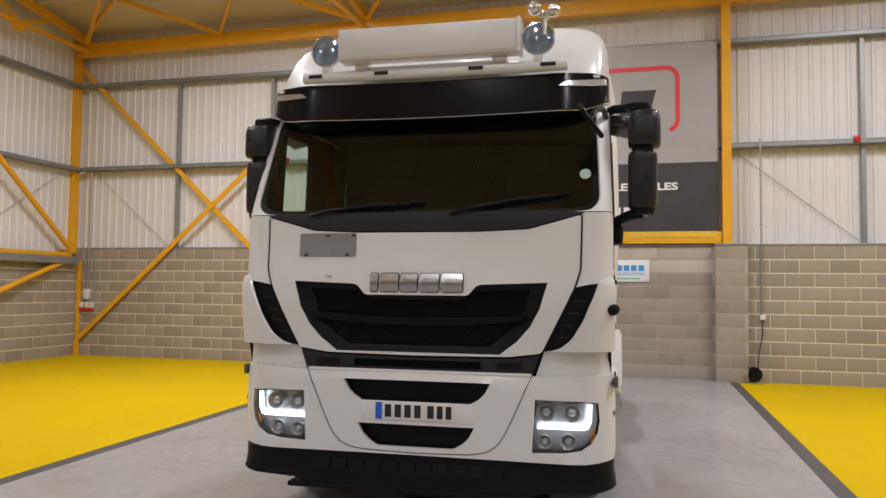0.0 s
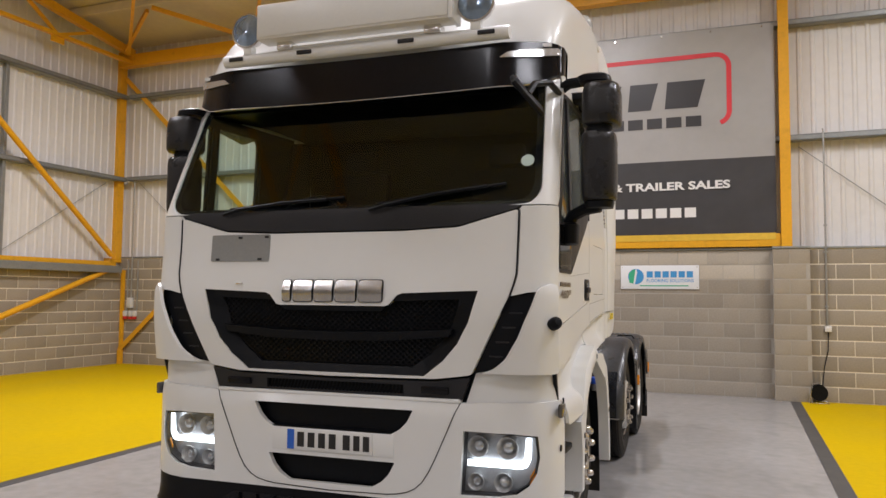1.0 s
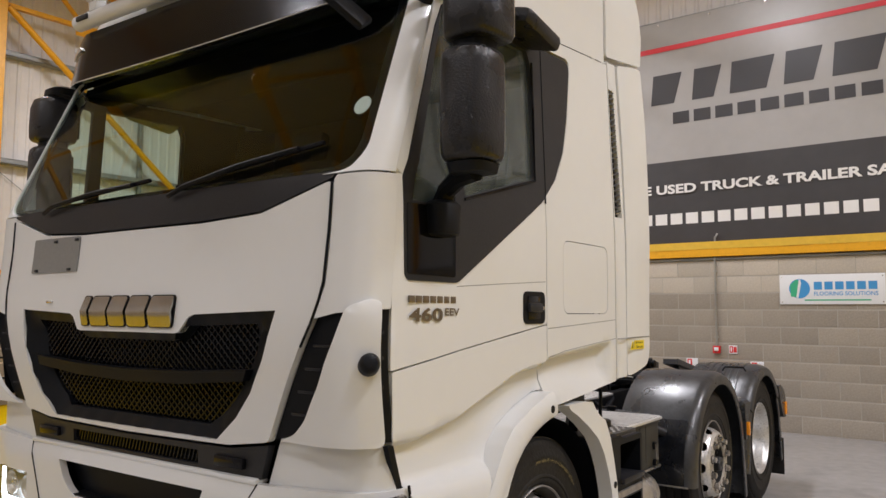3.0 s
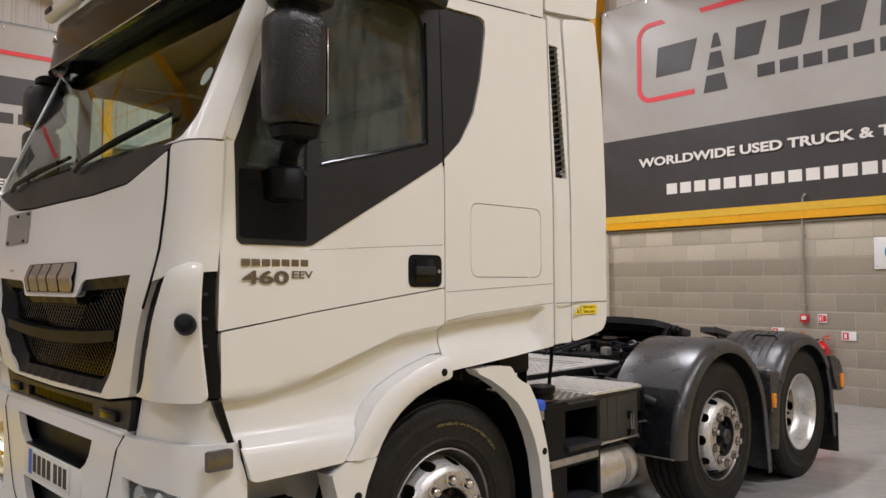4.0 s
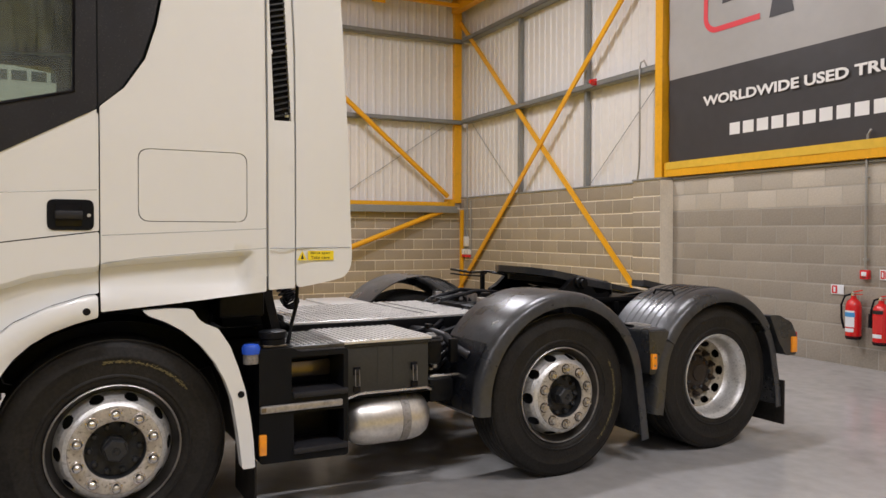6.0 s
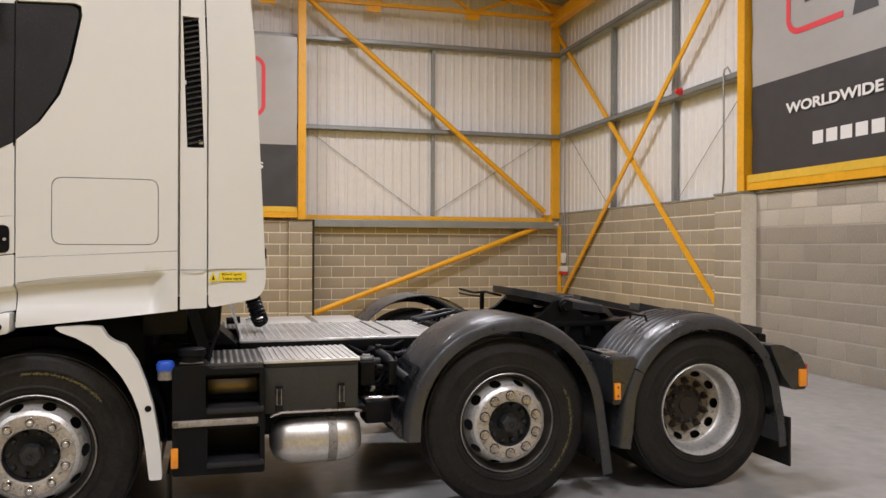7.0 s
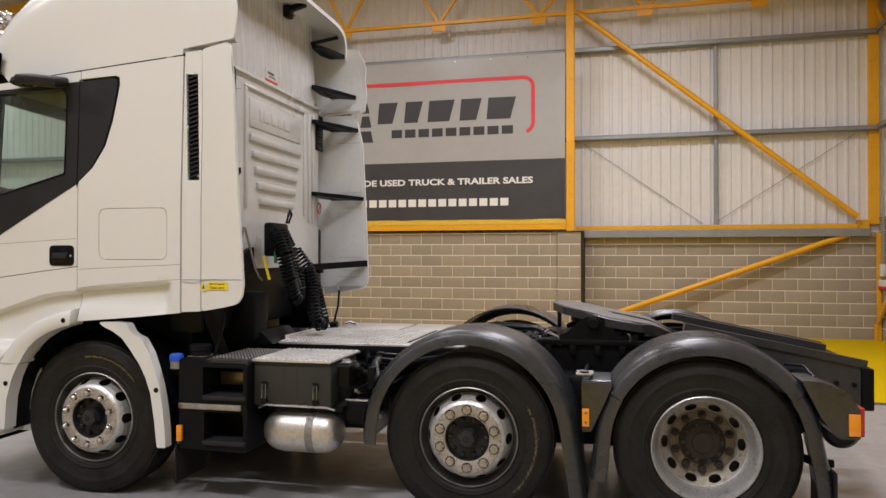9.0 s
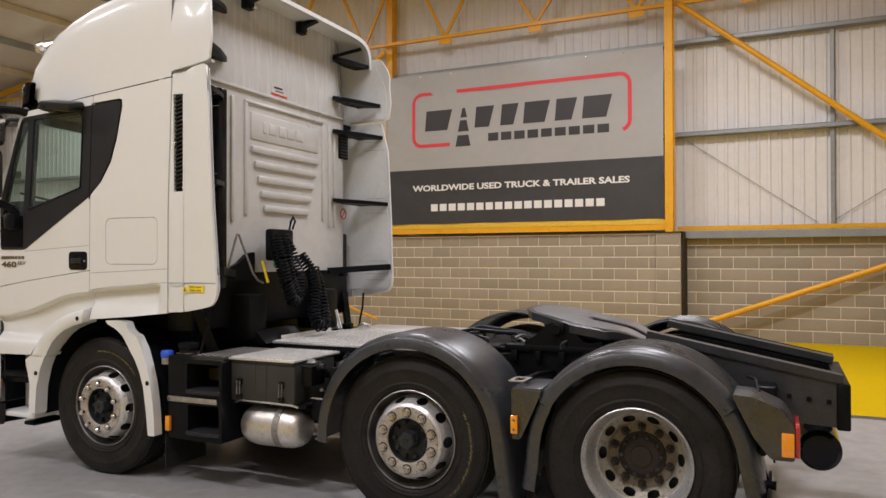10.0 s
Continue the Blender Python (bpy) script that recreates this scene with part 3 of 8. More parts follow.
# eaves beam, roof and trusses
solid("eaves_beam", box_bm(-10.45, 16.0, -0.06, 0.12, 6.38, 6.64, 0.006), STEELWORK, "deep orange steel eaves beam", "beam", BACK, kind="structure", smooth=0)
bm = bmesh.new()
prof = [(9.4, roof_z(9.4)), (-4.0, roof_z(-4.0)), (-17.4, roof_z(-17.4))]
for dz in (0.0, 0.15):
    for (ya, za), (yb, zb) in zip(prof, prof[1:]):
        v = [bm.verts.new(p) for p in ((-10.7, ya, za + dz), (16.1, ya, za + dz), (16.1, yb, zb + dz), (-10.7, yb, zb + dz))]
        bm.faces.new(v)
solid("ceiling", bm, ROOFSHEET, "cream insulated roof sheeting of the hall", "ceiling", SITE, kind="structure", smooth=0)

for k, y in enumerate(np.arange(7.4, -16.0, -1.9)):
    solid("purlin_%d" % (k + 1), box_bm(-10.5, 16.0, y - 0.03, y + 0.03, roof_z(y) - 0.19, roof_z(y) - 0.02), GIRT if k % 2 else ROOFSHEET, "thin steel roof purlin", "purlin", SITE, kind="structure", smooth=0)


def truss(name, x):
    """A lattice frame across the hall with gusset plates under the chord."""
    root = thing(name, "orange-painted steel lattice roof truss", "truss", SITE, kind="structure")
    part("bottom_chord", beam_bm((x, 8.8, 6.46), (x, -16.9, 6.46), 0.09, 0.07), STEELWORK, root, smooth=0)
    bm = bmesh.new()
    beam(bm, (x, 8.85, 6.66), (x, -4.0, roof_z(-4.0) - 0.30), 0.11, 0.16)
    beam(bm, (x, -4.0, roof_z(-4.0) - 0.30), (x, -16.9, 6.66), 0.11, 0.16)
    part("top_chord", bm, STEELWORK, root, smooth=0)
    ys = np.arange(6.9, -15.5, -2.1)
    for y in ys:
        for e in (-0.95, 0.95):
            yy = y + e
            zt = 6.66 + (roof_z(-4.0) - 0.30 - 6.66) * (min(8.85 - yy, yy + 16.9) / 12.85)
            part("web_bar", beam_bm((x, y, 6.46), (x, yy, zt), 0.05, 0.06, up=(0, 1, 0.2)), STEELWORK, root, smooth=0)
        part("gusset", box_bm(x - 0.012, x + 0.012, y - 0.15, y + 0.15, 6.30, 6.50), STEELWORK, root, smooth=0)
    return root


for nm, x in (("truss_1", -10.12), ("truss_2", -3.80), ("truss_3", 2.70), ("truss_4", 9.2)):
    truss(nm, x)
for nm, a, b in (("roof_brace_1", (-10.0, 8.6, 6.6), (-3.9, 2.6, 7.45)), ("roof_brace_2", (-3.9, 8.6, 6.6), (-10.0, 2.6, 7.45)), ("roof_brace_3", (-3.7, 8.6, 6.6), (-1.0, 5.0, 7.2)), ("roof_brace_4", (-10.0, 8.5, 6.6), (-8.6, 7.6, 6.98)),
                 ("roof_brace_5", (-3.9, 8.7, 6.6), (-5.6, 7.6, 6.98)), ("roof_brace_6", (-6.95, 8.75, 6.6), (-8.4, 7.5, 6.98)), ("roof_brace_7", (-6.95, 8.75, 6.6), (-5.9, 7.5, 6.98))):
    solid(nm, beam_bm(a, b, 0.06, 0.08), STEELWORK, "orange steel roof brace", "brace", SITE, kind="structure", smooth=0)

# plain walls that close the hall out of view
solid("wall_east", box_bm(16.0, 16.2, -17.3, 9.4, 0.0, 9.2), CLAD, "plain white wall closing the hall", "wall", SITE, kind="structure", smooth=0)
# Unseen south wall, kept grey so the windscreen reflects less light.
solid("wall_south", box_bm(-10.6, 16.2, -17.5, -17.3, 0.0, 7.4), MORTAR_GREY, "plain grey wall closing the hall", "wall", SITE, kind="structure", smooth=0)
solid("wall_west_3", box_bm(-17.3, -9.0, 0.0, 0.3, 0.0, 2.0), MORTAR, "plain block wall closing the hall", "wall", LEFT, kind="structure", smooth=0)
solid("wall_north_4", box_bm(9.4, 16.0, 0.0, 0.3, 0.0, 2.25), MORTAR, "plain block wall closing the hall", "wall", BACK, kind="structure", smooth=0)


# ceiling lamps
def batten(x, y):
    z = batten_z(y)
    root = thing("ceiling_light", "long white fluorescent batten lamp below the roof", "ceiling light", SITE @ pose(x, y, 0), group="batten lamps under the roof")
    part("housing", box_bm(-0.07, 0.07, -0.9, 0.9, z + 0.03, z + 0.11, 0.01), SWITCH, root)
    part("tube", box_bm(-0.05, 0.05, -0.87, 0.87, z - 0.015, z + 0.028, 0.015), TUBE_GLOW, root, "glowing white tube")
    for e in (-0.7, 0.7):
        part("hanger", tube_bm([(0, e, z + 0.11), (0, e, roof_z(y + e) - 0.02)], 0.006, 6), GIRT, root)
    return root


# The added eastern fill lamps get a housing and tube as well.
for bx, by, watts in BATTENS:
    batten(bx, by)


# ---------------------------------------------------------------- banners
def banner(fm, u0, z0, wide, high, face, label):
    """A hung print: a grey upper field with a framed word mark and a dark lower field with lines of text."""
    root = thing("wall_banner", label, "banner", fm @ pose(u0, face, z0, 90, 0, 0), group="printed banners on the hall walls")
    cut = 1.205 / 3.32 * high

    def cloth(x, y):
        fold = 0.014 * math.sin(x * 4.1 + y * 0.9) * math.exp(-min(x, wide - x) * 1.6) + 0.010 * math.sin((x + y) * 3.2) * math.exp(-abs(y - high) * 1.3) + 0.007 * math.sin(x * 5.3 + math.sin(x * 2.1) * 1.4) * math.exp(-y * 2.2)
        for cx in (0.0, wide):
            reach = math.hypot(x - cx, y - high)
            fold += 0.010 * math.sin(math.atan2(high - y + 0.05, abs(x - cx) + 0.05) * 11) * reach * math.exp(-reach * 1.5)
            fold += 0.006 * math.sin(y * 9 + abs(x - cx) * 7) * math.exp(-abs(x - cx) * 2.6)
        return Vector((x, y, fold + 0.004 * math.sin(x * 1.7)))

    part("upper_field", patch_bm([rect(0, cut, wide, high)], cloth, (0, 0, -0.003), 0.08), BANNER_GREY, root, "light grey printed field", 60)
    part("lower_field", patch_bm([rect(0, 0, wide, cut)], cloth, (0, 0, -0.003), 0.08), BANNER_DARK, root, "charcoal printed field", 60)

    part("yellow_hem", patch_bm([rect(0.02, -0.105, wide - 0.02, -0.002)], lambda x, y: Vector((x, y, (0.086 if face > 0 else -0.012) + 0.002 * math.sin(x * 3.7 + y * 9) + 0.002 * math.sin(x * 11))), (0, 0, -0.002), 0.06), BANNER_EDGE, root, "yellow vinyl hem", 60)

    def on(x, y):
        p = cloth(x, y)
        p.z += 0.006
        return p

    def shape(name, loop, material, lab=""):
        return part(name, patch_bm([loop], on, (0, 0, -0.002), 0.15), material, root, lab, 60)

    # red frame round the mark: left and top and right sides, open below right
    k = wide / 6.22
    w = 0.075
    x0, x1, zt, zb = 0.69 * k, 5.57 * k, 2.86, 1.72
    arc = lambda cx, cy, r, a0, a1: [(cx + r * math.cos(math.radians(a0 + (a1 - a0) * i / 6)), cy + r * math.sin(math.radians(a0 + (a1 - a0) * i / 6))) for i in range(7)]
    mid = [(1.60 * k, zb)] + arc(x0 + 0.2, zb + 0.2, 0.2, 270, 180) + arc(x0 + 0.2, zt - 0.2, 0.2, 180, 90) + arc(x1 - 0.2, zt - 0.2, 0.2, 90, 0) + [(x1, 1.95)] + arc(x1 - 0.2, 1.95, 0.2, 0, -70)[1:]
    bm = bmesh.new()
    prev = None
    for i, (x, y) in enumerate(mid):
        a, b = mid[max(i - 1, 0)], mid[min(i + 1, len(mid) - 1)]
        d = Vector((b[0] - a[0], b[1] - a[1])).normalized() * (w / 2)
        cur = [bm.verts.new(on(x - d.y, y + d.x)), bm.verts.new(on(x + d.y, y - d.x))]
        if prev:
            bm.faces.new((prev[0], prev[1], cur[1], cur[0]))
        prev = cur
    part("red_frame", bm, BANNER_RED, root, "red rounded outline", 60)
    # word mark as plain blocks of its letters' size
    for a, b in ((0.98, 1.66), (2.20, 2.66), (2.80, 3.22), (3.32, 3.92), (4.02, 4.50), (4.60, 5.22)):
        shape("mark_block", [(a * k, 2.04), (b * k - 0.12, 2.04), (b * k, 2.48), (a * k + 0.04, 2.48)], BANNER_INK)
    for z0_, z1_, a, b in ((2.28, 2.48, 1.86, 2.02), (1.98, 2.22, 1.80, 2.06), (1.66, 1.90, 1.74, 2.10)):
        shape("mark_stripe", [(a * k, z0_), (b * k, z0_), (b * k - 0.05, z1_), (a * k + 0.05, z1_)], BANNER_INK)
    n = 9
    for i in range(n):
        a = 2.52 + (5.22 - 2.52) * i / n
        shape("mark_bar", rect(a * k, 1.73, (a + 0.235) * k, 1.90), BANNER_INK)
    lettering("slogan", "WORLDWIDE USED TRUCK & TRAILER SALES", 4.90 * k, 0.135, BANNER_WHITE, root, Matrix.Translation((0.67 * k, 0.715, 0.004)), 0.035, "white slogan lettering", thick=0.018)
    n = 18
    for i in range(n):
        a = 1.13 + (5.11 - 1.13) * i / n
        shape("address_bar", rect(a * k, 0.275, (a + 0.17) * k, 0.430), BANNER_WHITE)
    for x in np.arange(0.1, wide, 0.75):
        part("eyelet", box_bm(x - 0.012, x + 0.012, high - 0.06, high - 0.036, 0.012, 0.02), STEEL, root)
    return root


# Dark brown for the pier's painted shade and for its real cap.
PIER_SHADE_CAP = mat("pier_shade_and_cap", (0.035, 0.026, 0.018), 0.8, vary=0.3, fine=60)
BANNER_EDGE = mat("banner_yellow_edge", (0.74, 0.47, 0.05), 0.36, vary=0.10, scale=1.5, fine=12)
# Dark strip standing in for the shade on the pier's side.
solid("pier_shade_strip", box_bm(3.563, 3.615, -0.25, 0.158, 0.0, 2.03, 0.004), PIER_SHADE_CAP, "dark brown strip painting the shade beside the blockwork pier", "joint", LEFT, kind="structure", smooth=0)
solid("capping_6", box_bm(3.10, 3.61, -0.38, 0.16, 2.032, 2.058, 0.004), PIER_SHADE_CAP, "dark capping on the blockwork pier", "capping", LEFT, kind="structure", smooth=0)
banner(BACK, -3.70, 2.51, 6.27, 3.28, 0.10, "large grey and charcoal vinyl advertising banner above a rail")
banner(LEFT, -2.84, 2.31, 6.10, 3.305, -0.33, "large grey and charcoal vinyl advertising banner above a rail")



# ---------------------------------------------------------------- things on the walls
def rail_sign(m):
    """White company board with a green and blue mark."""
    root = thing("wall_sign", "white flooring company board fixed to the block wall", "sign", m)
    part("board", box_bm(0, 1.21, 0.0, 0.38, 0.0, 0.008, 0.002), SIGN_WHITE, root)
    bm = bmesh.new()
    lathe(bm, [(0.0095, 0.0), (0.0095, 0.125), (0.008, 0.125)], Matrix.Translation((0.24, 0.20, 0)), 28)
    part("round_mark", bm, SIGN_BLUE, root, "blue round mark")
    part("mark_half", patch_bm([[(0.135, 0.10), (0.20, 0.09), (0.24, 0.30), (0.20, 0.32), (0.13, 0.25)]], lambda x, y: Vector((x, y, 0.011)), (0, 0, -0.001), 0.2), SIGN_GREEN, root, "green half of the mark")
    part("mark_gap", patch_bm([[(0.20, 0.085), (0.225, 0.08), (0.262, 0.27), (0.25, 0.32), (0.236, 0.32)]], lambda x, y: Vector((x, y, 0.0125)), (0, 0, -0.001), 0.2), SIGN_WHITE, root)
    for i in range(6):
        a = 0.41 + 0.123 * i
        part("name_block", box_bm(a, a + 0.095, 0.185, 0.285, 0.008, 0.0105), SIGN_BLUE, root)
    lettering("line", "FLOORING SOLUTIONS", 0.72, 0.05, SIGN_BLUE, root, Matrix.Translation((0.41, 0.11, 0)), 0.01, "small blue lettering", 0.0105)
    part("foot_bar", box_bm(0.30, 1.05, 0.045, 0.062, 0.008, 0.0098), SIGN_GREEN, root)
    for x, y in ((0.03, 0.03), (1.18, 0.03), (0.03, 0.35), (1.18, 0.35)):
        part("screw", box_bm(x - 0.008, x + 0.008, y - 0.008, y + 0.008, 0.008, 0.012, 0.002), STEEL, root)
    return root


rail_sign(BACK @ pose(0.225, 0.082, 1.645, 90, 0, 0))


def extinguisher(m, hose_black, lab):
    root = thing("fire_extinguisher", lab, "fire extinguisher", m, group="fire extinguishers on the wall")
    bm = bmesh.new()
    lathe(bm, [(0.0, 0.0), (0.0, 0.070), (0.015, 0.082), (0.36, 0.082), (0.41, 0.066), (0.44, 0.03), (0.47, 0.028), (0.47, 0.0)], Matrix.Identity(4), 28)
    part("cylinder", bm, EXT_RED, root, "glossy red cylinder")
    bm = bmesh.new()
    lathe(bm, [(-0.006, 0.0), (-0.006, 0.076), (0.03, 0.086), (0.03, 0.0)], Matrix.Identity(4), 28)
    part("base_ring", bm, PLASTIC, root)
    part("label", patch_bm([rect(-0.055, 0.13, 0.055, 0.31)], lambda u, v: Vector((u, -math.sqrt(max(0.084 ** 2 - u * u, 0)), v)), (0, 0.001, 0), 0.02), SIGN_WHITE if not hose_black else SIGN_RED, root, "printed instruction label")
    part("band", patch_bm([rect(-0.06, 0.33 if hose_black else 0.24, 0.06, 0.37 if hose_black else 0.29)], lambda u, v: Vector((u, -math.sqrt(max(0.085 ** 2 - u * u, 0)), v)), (0, 0.001, 0), 0.02), SIGN_BLUE if not hose_black else BLACK_PRINT, root)
    part("strip", patch_bm([rect(-0.05, 0.075, 0.05, 0.115)], lambda u, v: Vector((u, -math.sqrt(max(0.085 ** 2 - u * u, 0)), v)), (0, 0.001, 0), 0.02), SIGN_WHITE, root)
    part("valve", box_bm(-0.02, 0.02, -0.02, 0.02, 0.46, 0.51, 0.004), STEEL, root)
    part("lever", beam_bm((0, 0.0, 0.51), (0.10, 0.0, 0.535), 0.02, 0.012), EXT_RED, root)
    part("carry_handle", beam_bm((0, 0.0, 0.485), (0.10, 0.0, 0.490), 0.02, 0.010), EXT_RED, root)
    pts = [(-0.02, 0, 0.49), (-0.10, -0.01, 0.46), (-0.135, -0.02, 0.36), (-0.13, -0.02, 0.22), (-0.10, -0.02, 0.10)] if not hose_black else [(-0.02, 0, 0.49), (-0.075, -0.01, 0.47), (-0.10, -0.02, 0.36), (-0.10, -0.02, 0.20)]
    part("hose", tube_bm(pts, 0.012, 8), PLASTIC, root)
    if hose_black:
        part("horn", tube_bm([(-0.10, -0.02, 0.32), (-0.10, -0.02, 0.17)], 0.028, 12), PLASTIC, root, "black discharge horn")
    part("bracket", box_bm(-0.03, 0.03, 0.075, 0.10, 0.30, 0.40), STEEL, root)
    return root


extinguisher(BACK @ pose(-0.69, 0.0, 0.33), False, "red water fire extinguisher hung on the block wall")
extinguisher(BACK @ pose(-0.37, 0.0, 0.30), True, "slim red fire extinguisher with black horn on the wall")


def small_sign(m, wide, high, left_color, right_color, lab):
    root = thing("safety_sign", lab, "sign", m, group="small fire safety signs")
    part("board", box_bm(0, wide, 0, high, 0, 0.004, 0.001), SIGN_WHITE, root)
    part("picture_field", box_bm(wide * 0.08, wide * 0.5, high * 0.1, high * 0.9, 0.004, 0.0055), left_color, root)
    part("figure_mark", box_bm(wide * 0.2, wide * 0.36, high * 0.25, high * 0.75, 0.0055, 0.0065), SIGN_WHITE, root)
    part("text_field", box_bm(wide * 0.56, wide * 0.93, high * 0.15, high * 0.85, 0.004, 0.0055), right_color, root)
    return root


small_sign(BACK @ pose(-1.03, 0.083, 0.795, 90, 0, 0), 0.16, 0.11, SIGN_RED, SIGN_WHITE, "small red and white extinguisher sign")
small_sign(BACK @ pose(-0.17, 0.083, 0.780, 90, 0, 0), 0.17, 0.11, SIGN_RED, SIGN_WHITE, "small red and white extinguisher sign")
small_sign(BACK @ pose(-0.445, 0.083, 0.985, 90, 0, 0), 0.11, 0.11, SIGN_RED, SIGN_RED, "small square red fire alarm sign")

root = thing("fire_call_point", "red break-glass fire call point below a conduit", "call point", BACK @ pose(-0.60, 0.085, 0.985, 90, 0, 0))
part("case", box_bm(-0.05, 0.05, 0.0, 0.10, 0.0, 0.05, 0.006), EXT_RED, root)
part("glass", box_bm(-0.03, 0.03, 0.035, 0.08, 0.05, 0.053, 0.002), SIGN_WHITE, root)
part("mark", box_bm(-0.02, 0.02, 0.015, 0.025, 0.05, 0.053), BLACK_PRINT, root)


def conduit_run(fm, pts, clips, lab):
    root = thing("cable_conduit", lab, "conduit", fm)
    part("pipe", tube_bm(pts, 0.014, 10), CONDUIT, root)
    for (x, y, z) in clips:
        part("clip", box_bm(x - 0.025, x + 0.025, y - 0.018, y + 0.012, z - 0.012, z + 0.012, 0.003), CONDUIT, root)
    return root


conduit_run(BACK, [(-0.56, 0.07, 2.62), (-0.59, 0.06, 2.56), (-0.60, 0.06, 2.3), (-0.60, 0.06, 1.09)], [(-0.60, 0.068, 1.2), (-0.60, 0.068, 2.1)], "galvanised conduit down to the fire call point")
conduit_run(BACK, [(-4.22, 0.12, 4.02), (-4.26, 0.10, 4.11), (-4.32, 0.09, 4.08), (-4.34, 0.09, 4.0), (-4.34, 0.10, 2.75), (-4.40, 0.14, 2.5), (-4.48, 0.175, 2.30), (-4.48, 0.18, 1.10)], [(-4.48, 0.185, 1.3), (-4.48, 0.185, 2.15)], "galvanised conduit bent over the girt to a socket")
conduit_run(BACK, [(3.22, 0.08, 4.06), (3.22, -0.02, 4.0), (3.22, -0.03, 2.4), (3.22, -0.03, 1.12)], [(3.22, -0.02, 1.4), (3.22, -0.02, 2.2), (3.22, -0.02, 2.6)], "galvanised conduit down the block wall")
for u, top in ((-10.22, 2.2), (-10.12, 3.92), (-9.95, 2.2)):
    conduit_run(BACK, [(u, 0.175, top), (u, 0.175, 1.12)], [(u, 0.183, 1.8)], "thin grey cable conduit in the corner")


def socket(m, lab):
    root = thing("wall_socket", lab, "socket", m, group="surface sockets on the walls")
    part("box", box_bm(-0.045, 0.045, 0, 0.085, 0, 0.045, 0.006), SWITCH, root)
    part("switch", box_bm(-0.012, 0.012, 0.05, 0.07, 0.045, 0.05, 0.002), SIGN_WHITE, root)
    return root


socket(BACK @ pose(-4.48, 0.192, 1.02, 90, 0, 0), "white surface socket at the end of a conduit")
socket(BACK @ pose(3.23, -0.014, 1.03, 90, 0, 0), "white surface socket at the end of a conduit")
root = thing("distribution_box", "white switch box with red caps in the corner", "switch box", BACK @ pose(-10.12, 0.192, 1.07, 90, 0, 0))
part("case", box_bm(-0.06, 0.06, 0.12, 0.34, 0, 0.08, 0.008), SWITCH, root)
for u in (-0.12, 0.02, 0.13):
    part("plug_case", box_bm(u - 0.045, u + 0.045, -0.06, 0.06, 0, 0.07, 0.01), SWITCH, root)
    part("red_cap", box_bm(u - 0.04, u + 0.04, -0.12, -0.06, 0.01, 0.075, 0.01), SIGN_RED, root)

root = thing("alarm_beacon", "small red alarm sounder on the wall girt", "alarm beacon", BACK @ pose(-5.49, 0.11, 4.0, 90, 0, 0))
bm = bmesh.new()
lathe(bm, [(0.0, 0.0), (0.0, 0.05), (0.05, 0.05), (0.09, 0.03), (0.09, 0.0)], Matrix.Identity(4), 20)
part("sounder", bm, EXT_RED, root)
part("mount", box_bm(-0.055, 0.055, -0.055, 0.055, -0.012, 0.0, 0.004), EXT_RED, root)
root = thing("alarm_beacon", "small red alarm sounder on the wall girt", "alarm beacon", BACK @ pose(4.71, 0.11, 4.0, 90, 0, 0))
bm = bmesh.new()
lathe(bm, [(0.0, 0.0), (0.0, 0.05), (0.05, 0.05), (0.09, 0.03), (0.09, 0.0)], Matrix.Identity(4), 20)
part("sounder", bm, EXT_RED, root)
part("mount", box_bm(-0.055, 0.055, -0.055, 0.055, -0.012, 0.0, 0.004), EXT_RED, root)

# cable reel on the floor
root = thing("cable_reel", "black cable reel on a bent metal stand", "cable reel", BACK @ pose(3.08, -0.16, 0.004))
bm = bmesh.new()
turn = pose(0, 0, 0.15, 90, 0, 0)
lathe(bm, [(-0.07, 0.0), (-0.07, 0.115), (-0.06, 0.115), (-0.06, 0.08), (0.06, 0.08), (0.06, 0.115), (0.07, 0.115), (0.07, 0.0)], turn, 28)
part("drum", bm, PLASTIC, root)
part("stand", tube_bm([(-0.12, -0.09, 0.008), (-0.12, 0.09, 0.008), (0.12, 0.09, 0.008), (0.12, -0.09, 0.008), (-0.12, -0.09, 0.008), (-0.10, -0.085, 0.28), (0.02, -0.085, 0.30)], 0.008, 8), STEEL, root, "bright metal stand")
part("cable", tube_bm([(0.05, 0.0, 0.24), (0.08, 0.05, 0.5), (0.14, 0.10, 0.75), (0.15, 0.115, 1.02)], 0.008, 8), PLASTIC, root)

# ---------------------------------------------------------------- the lorry
lorry = thing("tractor_unit", "white three-axle lorry tractor unit with sleeper cab, lights on", "lorry")


def ease(a, b, x):
    t = min(1.0, max(0.0, (x - a) / (b - a)))
    return t * t * (3 - 2 * t)


def half_width(z):
    return 1.235 - 0.035 * max(0.0, z - 1.9)


def front_y(z):
    return 0.004 * z + max(0.0, z - 1.98) * 0.42 - 0.045 * math.exp(-((z - 1.40) / 0.30) ** 2)


def nose_radius(z):
    return 0.17 if z < 1.08 else 0.145 - 0.045 * ease(1.1, 1.95, z)


def wrap(s, z, out=0.0):
    """The cab's skin from the middle of the nose (s = 0) round the corner and back along the flank."""
    a, sg = abs(s), (1 if s >= 0 else -1)
    r = nose_radius(z)
    xs = half_width(z) - r
    y0 = front_y(z) + 0.02 * min(a / 1.05, 1.08) ** 2
    if a <= xs:
        return Vector((s, y0 - out, z))
    t = (a - xs) / r
    if t <= math.pi / 2:
        return Vector((sg * (xs + (r + out) * math.sin(t)), y0 + r - (r + out) * math.cos(t), z))
    return Vector((sg * (xs + r + out), y0 + r + (a - xs - r * math.pi / 2), z))


